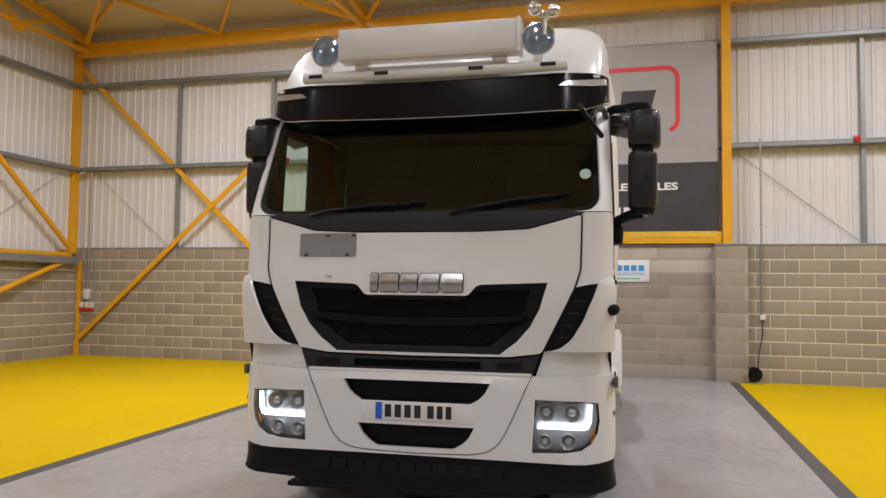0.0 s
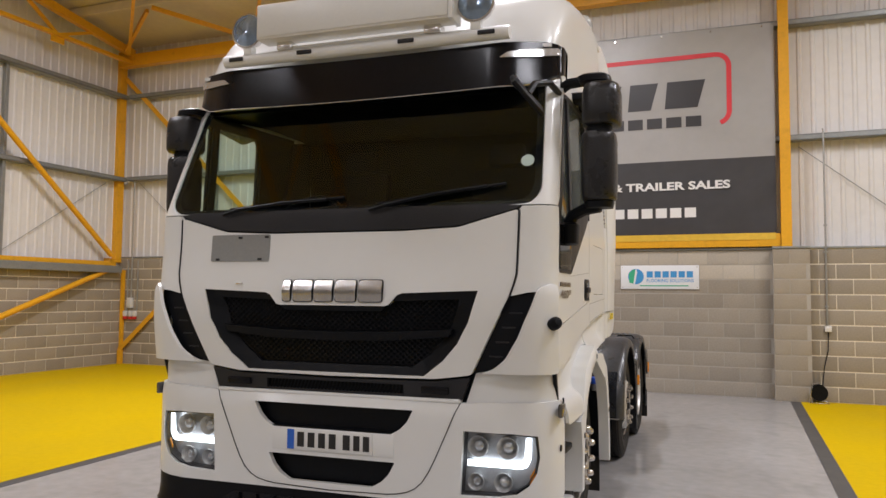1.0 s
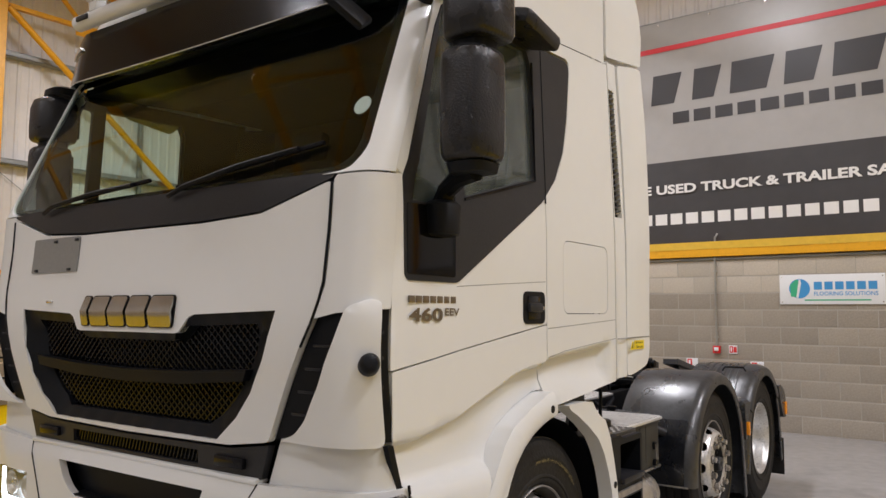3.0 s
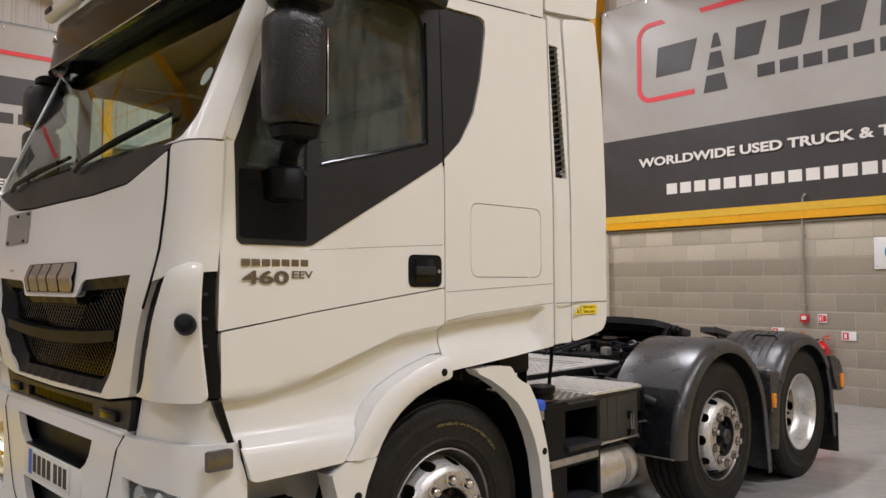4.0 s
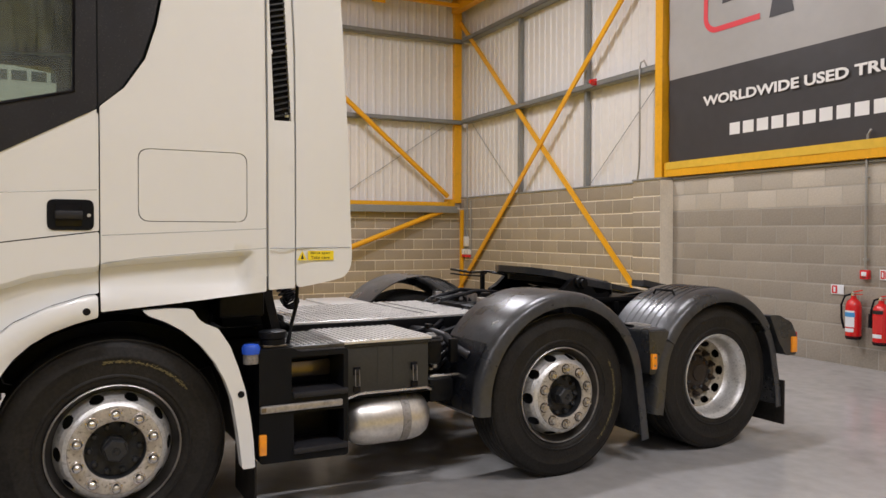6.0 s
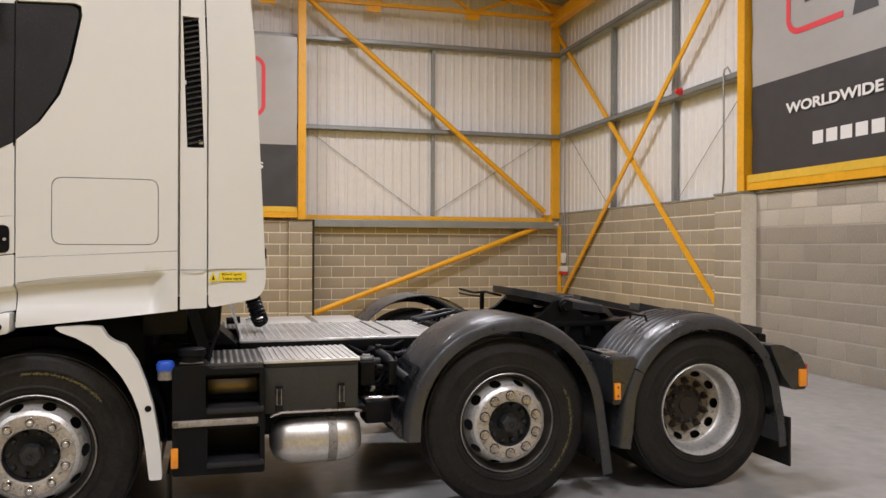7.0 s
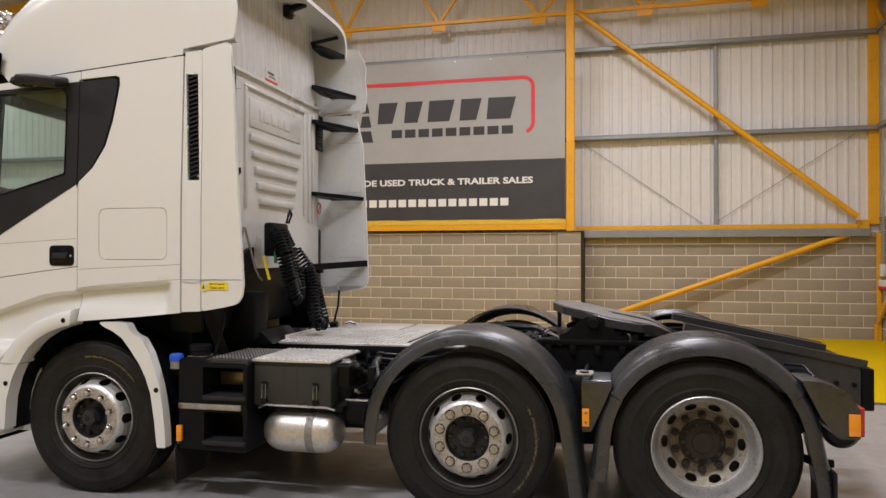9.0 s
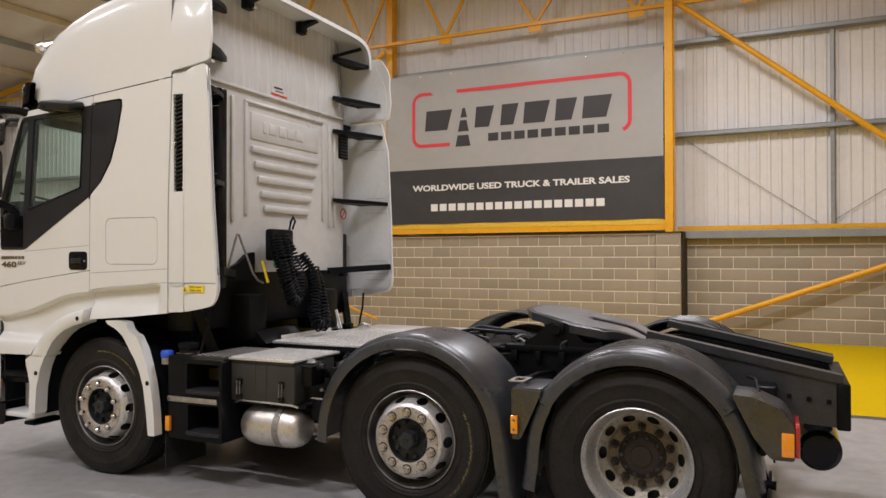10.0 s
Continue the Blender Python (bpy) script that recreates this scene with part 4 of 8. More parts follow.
def wrap_end(z, y):
    """The s at which the skin reaches the given y on the flank."""
    r = nose_radius(z)
    return half_width(z) - r + r * math.pi / 2 + (y - front_y(z) - 0.02 * 1.08 ** 2 - r)


def crease(y):
    """Height of the sculpted line that sweeps up over the wheel."""
    pts = ((-1.0, 1.115), (0.12, 1.121), (0.27, 1.126), (0.485, 1.166), (0.69, 1.230), (0.89, 1.293), (1.0, 1.310), (1.147, 1.324), (1.18, 1.344), (1.48, 1.366), (1.87, 1.394), (3.0, 1.40))
    for (a, p), (b, q) in zip(pts, pts[1:]):
        if a <= y <= b:
            return p + (q - p) * (y - a) / (b - a)
    return 1.40


def flank(sg, out=0.0):
    def f(y, z):
        x = half_width(z) - 0.02 * max(0.0, (0.5 - y) / 0.4) ** 2 * (1 if z < 2.0 else 0.3)
        back = ease(0.95, 1.18, y)
        dent = (0.036 + 0.014 * ease(0.35, 0.65, y)) * (1 - ease(crease(y) - 0.020, crease(y) + 0.004, z))
        dent *= ease(0.88 + 0.27 * back, 1.05 + 0.23 * back, z) * (1 - ease(1.76, 1.84, y))
        lip = 0.044 * (1 - ease(0.954, 0.992, z)) * ease(0.72, 0.64, y)
        return Vector((sg * (x - dent + lip + out), y, z))
    return f


def sheet(name, loops, surf, depth, material, parent=lorry, label="", step=0.07, lines=()):
    return part(name, patch_bm(loops, surf, depth, step, lines), material, parent, label, 40)


def mirrored(loop):
    return [(-a, b) for a, b in reversed(loop)]


# --- nose
hood = [(-1.043, 1.962), (-0.72, 1.872), (-0.40, 1.857), (0.40, 1.857), (0.72, 1.872), (1.043, 1.962), (1.035, 1.62), (1.0, 1.505), (0.92, 1.34), (0.80, 1.10), (0.60, 1.073), (0.0, 1.066), (-0.60, 1.073), (-0.80, 1.10), (-0.92, 1.34), (-1.0, 1.505), (-1.035, 1.62)]
grille = [(-0.84, 1.538), (-0.42, 1.522), (-0.39, 1.51), (-0.345, 1.458), (-0.32, 1.452), (0.32, 1.452), (0.345, 1.458), (0.39, 1.51), (0.42, 1.522), (0.84, 1.538), (0.79, 1.37), (0.73, 1.26), (0.65, 1.17), (0.54, 1.085), (-0.54, 1.085), (-0.65, 1.17), (-0.73, 1.26), (-0.79, 1.37)]
front = lambda s, z: wrap(s, z)
front_panel = sheet("front_panel", [rounded(hood, 0.02), grille], front, (0, 0.03, 0), WHITE, label="glossy white bonnet panel", step=0.06)
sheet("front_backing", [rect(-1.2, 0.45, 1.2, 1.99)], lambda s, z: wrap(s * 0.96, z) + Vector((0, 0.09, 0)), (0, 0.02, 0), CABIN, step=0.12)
sheet("scuttle_panel", [rounded([(-1.06, 1.992), (-1.045, 1.972), (-0.72, 1.882), (-0.40, 1.867), (0.40, 1.867), (0.72, 1.882), (1.045, 1.972), (1.06, 1.992)], 0.01)], lambda s, z: wrap(s, z, -0.004), (0, 0.03, 0), DARKGREY, label="black panel under the windscreen", step=0.06)
# dark joint between the bonnet panel and the corner panels
for sg in (-1, 1):
    part("panel_joint", tube_bm([wrap(sg * a, z, 0.001) for a, z in ((1.047, 1.955), (1.043, 1.80), (1.040, 1.63), (1.028, 1.57), (1.004, 1.50), (0.965, 1.42))], 0.0045, 6), PLASTIC, front_panel)
# grille: surround, bars and mesh
grille_rim = np.array(dense(grille, 0.03))


def grille_slope(s, z):
    d = math.sqrt(((grille_rim - (s, z)) ** 2).sum(1).min())
    return wrap(s, z) + Vector((0, 0.006 + 0.6 * min(d, 0.10), 0))


gr = part("grille", patch_bm([grille, [(x * 0.87, 1.31 + (z - 1.31) * 0.80) for x, z in grille]], grille_slope, (0, 0.02, 0), 0.04), PLASTIC, lorry, "black honeycomb radiator grille", 30)
part("grille_bar", patch_bm([[(-0.70, 1.335), (-0.35, 1.315), (0.0, 1.308), (0.35, 1.315), (0.70, 1.335), (0.68, 1.295), (0.35, 1.268), (0.0, 1.260), (-0.35, 1.268), (-0.68, 1.295)]], lambda s, z: wrap(s, z) + Vector((0, 0.012, 0)), (0, 0.05, 0), 0.06), PLASTIC, gr)
bm = bmesh.new()
inner = [(x * 0.90, 1.31 + (z - 1.31) * 0.86) for x, z in grille]
for k in range(-40, 41):
    for e in (-1, 1):
        run = []
        for j in range(0, 26):
            z = 1.10 + j * 0.016
            x = k * 0.035 + e * (z - 1.3) * 1.15
            if inside((x, z), inner):
                run.append((x, z))
            elif len(run) > 1:
                break
            else:
                run = []
        if len(run) > 1:
            (xa, za), (xb, zb) = run[0], run[-1]
            beam(bm, wrap(xa, za) + Vector((0, 0.065, 0)), wrap(xb, zb) + Vector((0, 0.065, 0)), 0.006, 0.010, up=(0, 1, 0))
part("grille_mesh", bm, GLOSSBLACK, gr, smooth=0)
# slim black band below the bonnet
band = part("lower_band", patch_bm([rounded([(-0.79, 1.088), (-0.60, 1.060), (0, 1.052), (0.60, 1.060), (0.79, 1.088), (0.745, 0.966), (-0.745, 0.966)], 0.01), rect(-0.42, 0.985, 0.42, 1.035)], lambda s, z: wrap(s, z) + Vector((0, 0.012, 0)), (0, 0.03, 0), 0.06), DARKGREY, lorry, "black slotted band under the bonnet")
bm = bmesh.new()
for k in range(-19, 20):
    beam(bm, wrap(k * 0.022 - 0.01, 0.985) + Vector((0, 0.03, 0)), wrap(k * 0.022 + 0.01, 1.035) + Vector((0, 0.03, 0)), 0.006, 0.01, up=(0, 1, 0))
part("band_mesh", bm, GLOSSBLACK, band, smooth=0)
for sg in (-1, 1):
    part("grab_recess", box_bm(sg * 0.60 - 0.075, sg * 0.60 + 0.075, -0.004, 0.02, 0.995, 1.032, 0.004), GLOSSBLACK, band)

# --- bumper
lamp_r = [(0.762, 0.815), (1.0, 0.812), (1.135, 0.805), (1.145, 0.70), (1.13, 0.62), (1.09, 0.555), (1.02, 0.51), (0.94, 0.492), (0.745, 0.485), (0.752, 0.63)]
intake = rounded([(-0.485, 0.905), (0.485, 0.905), (0.45, 0.84), (0.41, 0.80), (0.36, 0.772), (-0.36, 0.772), (-0.41, 0.80), (-0.45, 0.84)], 0.01)
intake2 = rounded([(-0.385, 0.625), (0.385, 0.625), (0.35, 0.56), (0.31, 0.52), (0.25, 0.485), (-0.25, 0.485), (-0.31, 0.52), (-0.35, 0.56)], 0.01)
edge = wrap_end(0.7, 0.190)
bump_loop = [(-edge, 0.978), (-1.10, 0.972), (-0.80, 0.955), (0.80, 0.955), (1.10, 0.972), (edge, 0.978), (edge, 0.50), (edge - 0.05, 0.46), (1.05, 0.43), (0.5, 0.435), (0, 0.437), (-0.5, 0.435), (-1.05, 0.43), (-edge + 0.05, 0.46), (-edge, 0.50)]


def bumper_skin(s, z):
    p = wrap(s, min(z, 1.05))
    n = Vector((0, -1, 0)) if abs(p.x) < 1.0 else Vector((1 if p.x > 0 else -1, 0, 0))
    crown = 0.02 * ease(0.955, 0.90, z) * (1 if abs(s) < 1.05 else 0.6)
    return Vector((p.x + n.x * crown, p.y + n.y * crown, z))


bumper = sheet("bumper", [rounded(bump_loop, 0.02), lamp_r, mirrored(lamp_r), intake, intake2], bumper_skin, (0, 0.03, 0), WHITE, label="glossy white front bumper", step=0.05)
bm = bmesh.new()
quad_box(bm, -0.74, 0.74, -0.004, 0.06, 0.952, 0.972, 0.008)
part("bumper_ledge", bm, WHITE, bumper)
# seams that part the centre of the bumper from its corners
bm = bmesh.new()
for sg in (-1, 1):
    line = [(0.742, 0.955), (0.715, 0.90), (0.672, 0.80), (0.61, 0.66), (0.575, 0.590), (0.540, 0.536), (0.500, 0.500), (0.455, 0.478), (0.40, 0.465), (0.34, 0.458), (0.0, 0.450)]
    for (a, za), (b, zb) in zip(line, line[1:]):
        pa, pb = bumper_skin(sg * a, za), bumper_skin(sg * b, zb)
        beam(bm, pa + Vector((0, -0.0005, 0)), pb + Vector((0, -0.0005, 0)), 0.004, 0.006, up=(0, 1, 0))
part("bumper_seam", bm, PLASTIC, bumper, smooth=0)
for lp in (intake, intake2):
    sheet("intake", [[(x * 1.02, z) for x, z in lp]], lambda s, z: wrap(s, z) + Vector((0, 0.045, 0)), (0, 0.01, 0), PLASTIC, bumper, step=0.1)
part("intake_lip", box_bm(-0.40, 0.40, -0.012, 0.06, 0.762, 0.776, 0.004), PLASTIC, bumper)
# corner shelves between bumper and wings
for sg in (-1, 1):
    lp = [(0.765, 0.925), (wrap_end(1.0, 0.155), 0.925), (wrap_end(1.0, 0.094), 1.115), (0.83, 1.115)]
    sheet("corner_shelf", [lp if sg > 0 else mirrored(lp)], lambda s, z: wrap(s * 0.985, 1.0) + Vector((0, 0.035, z - 1.0)), (0, 0.03, 0), WHITE, step=0.05)
# black lower apron
e3 = wrap_end(0.4, 0.23)
apron = sheet("apron", [[(-e3, 0.455), (-1.05, 0.428), (-0.5, 0.431), (0.5, 0.431), (1.05, 0.428), (e3, 0.455), (e3, 0.30), (1.1, 0.262), (0.82, 0.25), (0.70, 0.21), (-0.70, 0.21), (-0.82, 0.25), (-1.1, 0.262), (-e3, 0.30)]],
              lambda s, z: wrap(s, 0.5, 0.004 + 0.02 * ease(0.33, 0.27, z)) + Vector((0, 0.0, z - 0.5)), (0, 0.04, 0), PLASTIC, label="black plastic lower apron", step=0.06)
part("apron_grille", patch_bm([rounded([(-0.62, 0.39), (0.62, 0.39), (0.72, 0.32), (-0.72, 0.32)], 0.01)], lambda s, z: wrap(s, 0.5) + Vector((0, -0.010, z - 0.5)), (0, 0.02, 0), 0.08), GLOSSBLACK, apron)
for k in range(-5, 6):
    part("apron_rib", box_bm(k * 0.115 - 0.006, k * 0.115 + 0.006, -0.022, 0.0, 0.325, 0.385, 0.002), PLASTIC, apron)
part("apron_lip", box_bm(-0.86, 0.86, -0.03, 0.10, 0.19, 0.225, 0.012), PLASTIC, apron)

# --- headlamps
for sg in (-1, 1):
    lp = lamp_r if sg > 0 else mirrored(lamp_r)
    hl = part("headlamp", patch_bm([lp], lambda s, z: wrap(s, z) + Vector((0, 0.07, 0)), (0, 0.02, 0), 0.06), LAMP_BACK, lorry, "clear headlamp with a bright white light strip", 40)
    part("lamp_surround", patch_bm([lp, [(a * 0.985 + sg * 0.013, 0.65 + (b - 0.65) * 0.95) for a, b in lp]], lambda s, z: wrap(s, z, 0.0) + Vector((0, 0.01, 0)), (0, 0.06, 0), 0.05), DARKGREY, hl)
    drl = [(0.775, 0.664), (1.050, 0.664), (1.074, 0.69), (1.082, 0.79), (1.108, 0.79), (1.104, 0.68), (1.086, 0.645), (1.06, 0.634), (0.775, 0.634)]
    part("light_strip", patch_bm([drl if sg > 0 else mirrored(drl)], lambda s, z: wrap(s, z) + Vector((0, 0.02, 0)), (0, 0.012, 0), 0.05), DRL, hl, "glowing white L-shaped daytime light")
    for cx, cz, r in ((0.83, 0.735, 0.050), (0.985, 0.735, 0.052), (0.82, 0.555, 0.040), (0.965, 0.560, 0.045)):
        base = wrap(sg * cx, cz) + Vector((0, 0.02, 0))
        m = Matrix.Translation(base) @ pose(0, 0, 0, 90, 0, 0)
        bm = bmesh.new()
        lathe(bm, [(-0.045, 0.0), (-0.045, r * 0.6), (0.0, r), (0.004, r * 1.08), (-0.006, r * 1.1)], m, 26)
        part("reflector", bm, RIM, hl)
        bm = bmesh.new()
        lathe(bm, [(-0.03, r * 0.62), (-0.015, r * 0.55), (-0.004, r * 0.3), (0.0, 0.0)], m, 22)
        part("projector", bm, CLEAR_LENS, hl)
    cv = part("lamp_cover", patch_bm([lp], lambda s, z: wrap(s, z, 0.0) + Vector((0, 0.004, 0)), (0, 0.003, 0), 0.05), GLASS_CLEAR, hl, "clear lamp cover")
    cv.visible_shadow = False
    ind = [(1.10, 0.60), (1.125, 0.64), (1.13, 0.60), (1.10, 0.55)]
    part("indicator", patch_bm([ind if sg > 0 else mirrored(ind)], lambda s, z: wrap(s, z) + Vector((0, 0.03, 0)), (0, 0.01, 0), 0.05), ORANGE_LENS, hl)
    part("corner_gap", tube_bm([(sg * (half_width(z) + 0.010), y, z) for y, z in ((0.190, 0.985), (0.202, 0.920), (0.224, 0.848))], 0.005, 8), PLASTIC, bumper)
    # side marker on the bumper corner
    m = Matrix.Translation((1.250 if sg > 0 else -1.228, 0.112, 0.932))
    part("corner_lamp", box_bm(-0.012, 0.014, -0.045, 0.05, -0.034, 0.034, 0.009, m), SMOKED, bumper, "smoked corner marker lamp")
    bm = bmesh.new()
    lathe(bm, [(0, 0), (0, 0.016), (0.006, 0.016), (0.008, 0.0)], Matrix.Translation((sg * 1.238, 0.15, 0.735)) @ pose(0, 0, 0, 0, 90 * sg, 0), 16)
    part("cap", bm, PLASTIC, bumper)

# --- number plate (plain bars) and badges
plate = part("number_plate", box_bm(-0.26, 0.26, -0.028, -0.018, 0.655, 0.766, 0.002), PLATE_WHITE, lorry, "white front number plate with a blue end")
part("plate_holder", box_bm(-0.36, 0.38, -0.019, 0.0, 0.648, 0.772, 0.003), WHITE, plate)
part("blue_end", box_bm(-0.258, -0.215, -0.030, -0.0275, 0.657, 0.764), PLATE_BLUE, plate)
for a, b in ((-0.195, -0.145), (-0.130, -0.080), (-0.065, -0.015), (0.0, 0.05), (0.085, 0.135), (0.148, 0.193), (0.205, 0.25)):
    part("plate_bar", box_bm(a, b - 0.008, -0.030, -0.0275, 0.672, 0.752), BLACK_PRINT, plate)
for a, b in ((-0.301, -0.251), (-0.232, -0.113), (-0.098, 0.012), (0.031, 0.154), (0.172, 0.309)):
    blk = part("badge_block", patch_bm([rounded(rect(a, 1.474, b, 1.591), 0.016)], lambda s, z: wrap(s, z, 0.024 - 0.016 * abs(z - 1.5325) / 0.0585), (0, 0.008, 0), 0.02), BADGE_CHROME, lorry, "chrome badge block", 30)
    part("badge_edge", patch_bm([rounded(rect(a - 0.004, 1.470, b + 0.004, 1.595), 0.018)], lambda s, z: wrap(s, z, 0.008), (0, 0.007, 0), 0.05), GLOSSBLACK, blk)
service = part("service_plate", patch_bm([rounded(rect(-0.815, 1.70, -0.415, 1.855), 0.012)], lambda s, z: wrap(s, z, 0.006), (0, 0.006, 0), 0.06), GREYPLATE, lorry, "grey metal cover plate")
for a, b in ((-0.615, 1.838), (-0.435, 1.84), (-0.765, 1.712), (-0.475, 1.712)):
    part("plate_catch", box_bm(a - 0.012, a + 0.012, wrap(a, b).y - 0.013, wrap(a, b).y, b - 0.006, b + 0.006, 0.002), DARKGREY, service)
part("washer_jet", box_bm(-0.62, -0.575, wrap(-0.6, 1.57).y - 0.012, wrap(-0.6, 1.57).y, 1.565, 1.577, 0.004), STEEL, lorry)

# --- wings and fins at the cab corners
for sg in (-1, 1):
    fin = [(1.085, 1.540), (1.008, 1.507), (0.925, 1.335), (0.812, 1.110), (0.92, 1.128), (0.985, 1.165), (1.062, 1.30), (1.118, 1.43), (1.150, 1.545), (1.10, 1.548)]
    fn = part("air_fin", patch_bm([fin if sg > 0 else mirrored(fin)], lambda s, z: wrap(s, z) + Vector((0, 0.022, 0)), (0, 0.03, 0), 0.05), PLASTIC, lorry, "black louvred air inlet", 30)
    for k in range(4):
        z = 1.20 + k * 0.075
        x = 0.93 + k * 0.035
        part("louvre", box_bm(sg * x - 0.035, sg * x + 0.035, wrap(sg * x, z).y + 0.018, wrap(sg * x, z).y + 0.03, z - 0.004, z + 0.004, 0.002), DARKGREY, fn)
    ew = wrap_end(1.3, 0.060)
    wing = [(0.865, 1.112), (ew, 1.120), (ew, 1.568), (ew - 0.03, 1.576), (1.195, 1.568), (1.155, 1.552), (1.122, 1.44), (1.068, 1.305), (0.998, 1.19), (0.93, 1.135), (0.875, 1.118)]
    sheet("wing", [rounded(wing, 0.025) if sg > 0 else mirrored(rounded(wing, 0.025))], lambda s, z: wrap(s, z, 0.005 + 0.026 * ease(0.86, 1.05, abs(s)) * ease(1.605, 1.53, z)), (-sg * 0.012, 0.015, 0), WHITE, label="white corner wing", step=0.035)
    eu = wrap_end(1.7, 0.118)
    upper = [(1.056, 1.964), (1.049, 1.62), (1.016, 1.512), (1.10, 1.530), (1.16, 1.535), (ew - 0.03, 1.540), (eu, 1.545), (eu, 1.978), (1.068, 1.978)]
    sheet("corner_panel", [upper if sg > 0 else mirrored(upper)], lambda s, z: wrap(s, z), (-sg * 0.012, 0.015, 0), WHITE, label="white corner panel", step=0.035)
    strip = [(wrap_end(1.3, 0.054), 1.125), (wrap_end(1.3, 0.122), 1.125), (wrap_end(1.3, 0.122), 1.543), (wrap_end(1.3, 0.054), 1.543)]
    st = sheet("edge_strip", [strip if sg > 0 else mirrored(strip)], lambda s, z: wrap(s, z, -0.020), (-sg * 0.02, 0.01, 0), PLASTIC, step=0.03)
    for z in (1.20, 1.30, 1.39, 1.47):
        part("strip_clip", box_bm(sg * 1.212 - 0.01, sg * 1.212 + 0.012, 0.06, 0.085, z - 0.005, z + 0.005), DARKGREY, st)
    if sg > 0:
        bm = bmesh.new()
        lathe(bm, [(-0.03, 0.0), (-0.03, 0.033), (-0.006, 0.033), (0.010, 0.030), (0.022, 0.021), (0.027, 0.0)], Matrix.Translation((1.245, -0.006, 1.380)) @ pose(0, 0, 0, 70, 0, 50), 20)
        part("side_lamp", bm, PLASTIC, lorry, "small black round marker lamp")
    low = [(0.108, 1.115), (0.137, 1.115), (0.195, 0.94), (0.172, 0.94)]
    sheet("edge_strip", [low], lambda y, z: Vector((sg * (half_width(z) - 0.012), y, z)), (-sg * 0.02, 0, 0), PLASTIC, step=0.05)

# --- windscreen, pillars, visor
ws_loop = rounded([(-1.158, 1.994), (1.158, 1.994), (1.118, 2.74), (-1.118, 2.74)], 0.12, 8)
ws = sheet("windscreen", [ws_loop], lambda s, z: wrap(s, z, -0.004), (0, 0.004, 0), GLASS, label="dark laminated windscreen", step=0.09)
ws.visible_shadow = False
part("screen_border", patch_bm([ws_loop, [(a * 0.965, 2.36 + (b - 2.36) * 0.955) for a, b in ws_loop]], lambda s, z: wrap(s, z, -0.012), (0, 0.003, 0), 0.08), GLOSSBLACK, ws)
part("screen_band", patch_bm([rect(-1.06, 2.69, 1.06, 2.735)], lambda s, z: wrap(s, z, -0.016), (0, 0.003, 0), 0.1), GLOSSBLACK, ws)
bm = bmesh.new()
lathe(bm, [(0, 0), (0, 0.036), (0.003, 0.036), (0.003, 0)], Matrix.Translation(wrap(1.062, 2.235, -0.018)) @ pose(0, 0, 0, 68, 0, 0), 24)
part("screen_disc", bm, PLATE_WHITE, ws, "round white paper disc")


def door_y(z):
    return 0.125 + 0.36 * max(0.0, z - 1.975)


def seam_z(y):
    return 2.70 + 0.085 * (y - 0.4)


for sg in (-1, 1):
    zs = [1.985 + 0.75 * k / 10 for k in range(11)]
    pil = [(1.00, 1.984)] + sorted([(a + 0.008 if z < 2.1 else a + 0.006, z - (0.006 if a < 1.12 else 0.0)) for a, z in ws_loop if a > 1.02 and z < 2.5], key=lambda q: q[1]) + [(1.125, 2.735)] + [(wrap_end(z, door_y(z) - 0.004), z) for z in reversed(zs)]
    sheet("pillar", [pil if sg > 0 else mirrored(pil)], lambda s, z: wrap(s, z), (-sg * 0.012, 0.02, 0), WHITE, label="white windscreen pillar", step=0.03)


def visor_skin(s, z):
    p = wrap(s, 2.72)
    return Vector((p.x * (1.0 + 0.0 * z), p.y - 0.13 * (1 - 0.75 * ease(0.85, 1.2, abs(s))) + 0.16 * (z - 2.70), z - 0.055 + 0.03 * (s / 1.2) ** 2 + (0.05 * ease(1.0, 1.25, abs(s)) if z < 2.75 else 0.0)))


ev = wrap_end(2.72, 0.52)
vis = sheet("sun_visor", [rounded([(-ev, 2.74), (-1.0, 2.70), (1.0, 2.70), (ev, 2.74), (ev, 2.93), (1.1, 2.965), (-1.1, 2.965), (-ev, 2.93)], 0.025)], visor_skin, (0, 0.025, 0.0), GLOSSBLACK, label="gloss black sun visor with a bright lower edge", step=0.06)
bm = bmesh.new()
tube(bm, [visor_skin(-1.22 + 2.44 * k / 30, 2.703) + Vector((0, -0.003, 0)) for k in range(31)], 0.0035, 6)
part("visor_edge", bm, STEEL, vis)
for sg in (-1, 1):
    lp = rounded([(0.88, 2.872), (0.93, 2.905), (1.20, 2.925), (1.21, 2.885), (1.10, 2.872)], 0.012)
    part("marker_lamp", patch_bm([lp if sg > 0 else mirrored(lp)], lambda s, z: visor_skin(s, z) + Vector((sg * 0.004 * ease(1.05, 1.2, abs(s)), -0.012, 0)), (0, 0.012, 0), 0.05), CLEAR_LENS, vis, "clear corner marker lamp")
part("visor_top", patch_bm([rect(-1.15, 0.0, 1.15, 0.30)], lambda x, t: Vector((x, 0.30 + t + 0.03 * abs(x), 2.898 + 0.03 * (x / 1.2) ** 2)), (0, 0, -0.02), 0.12), WHITE, vis)

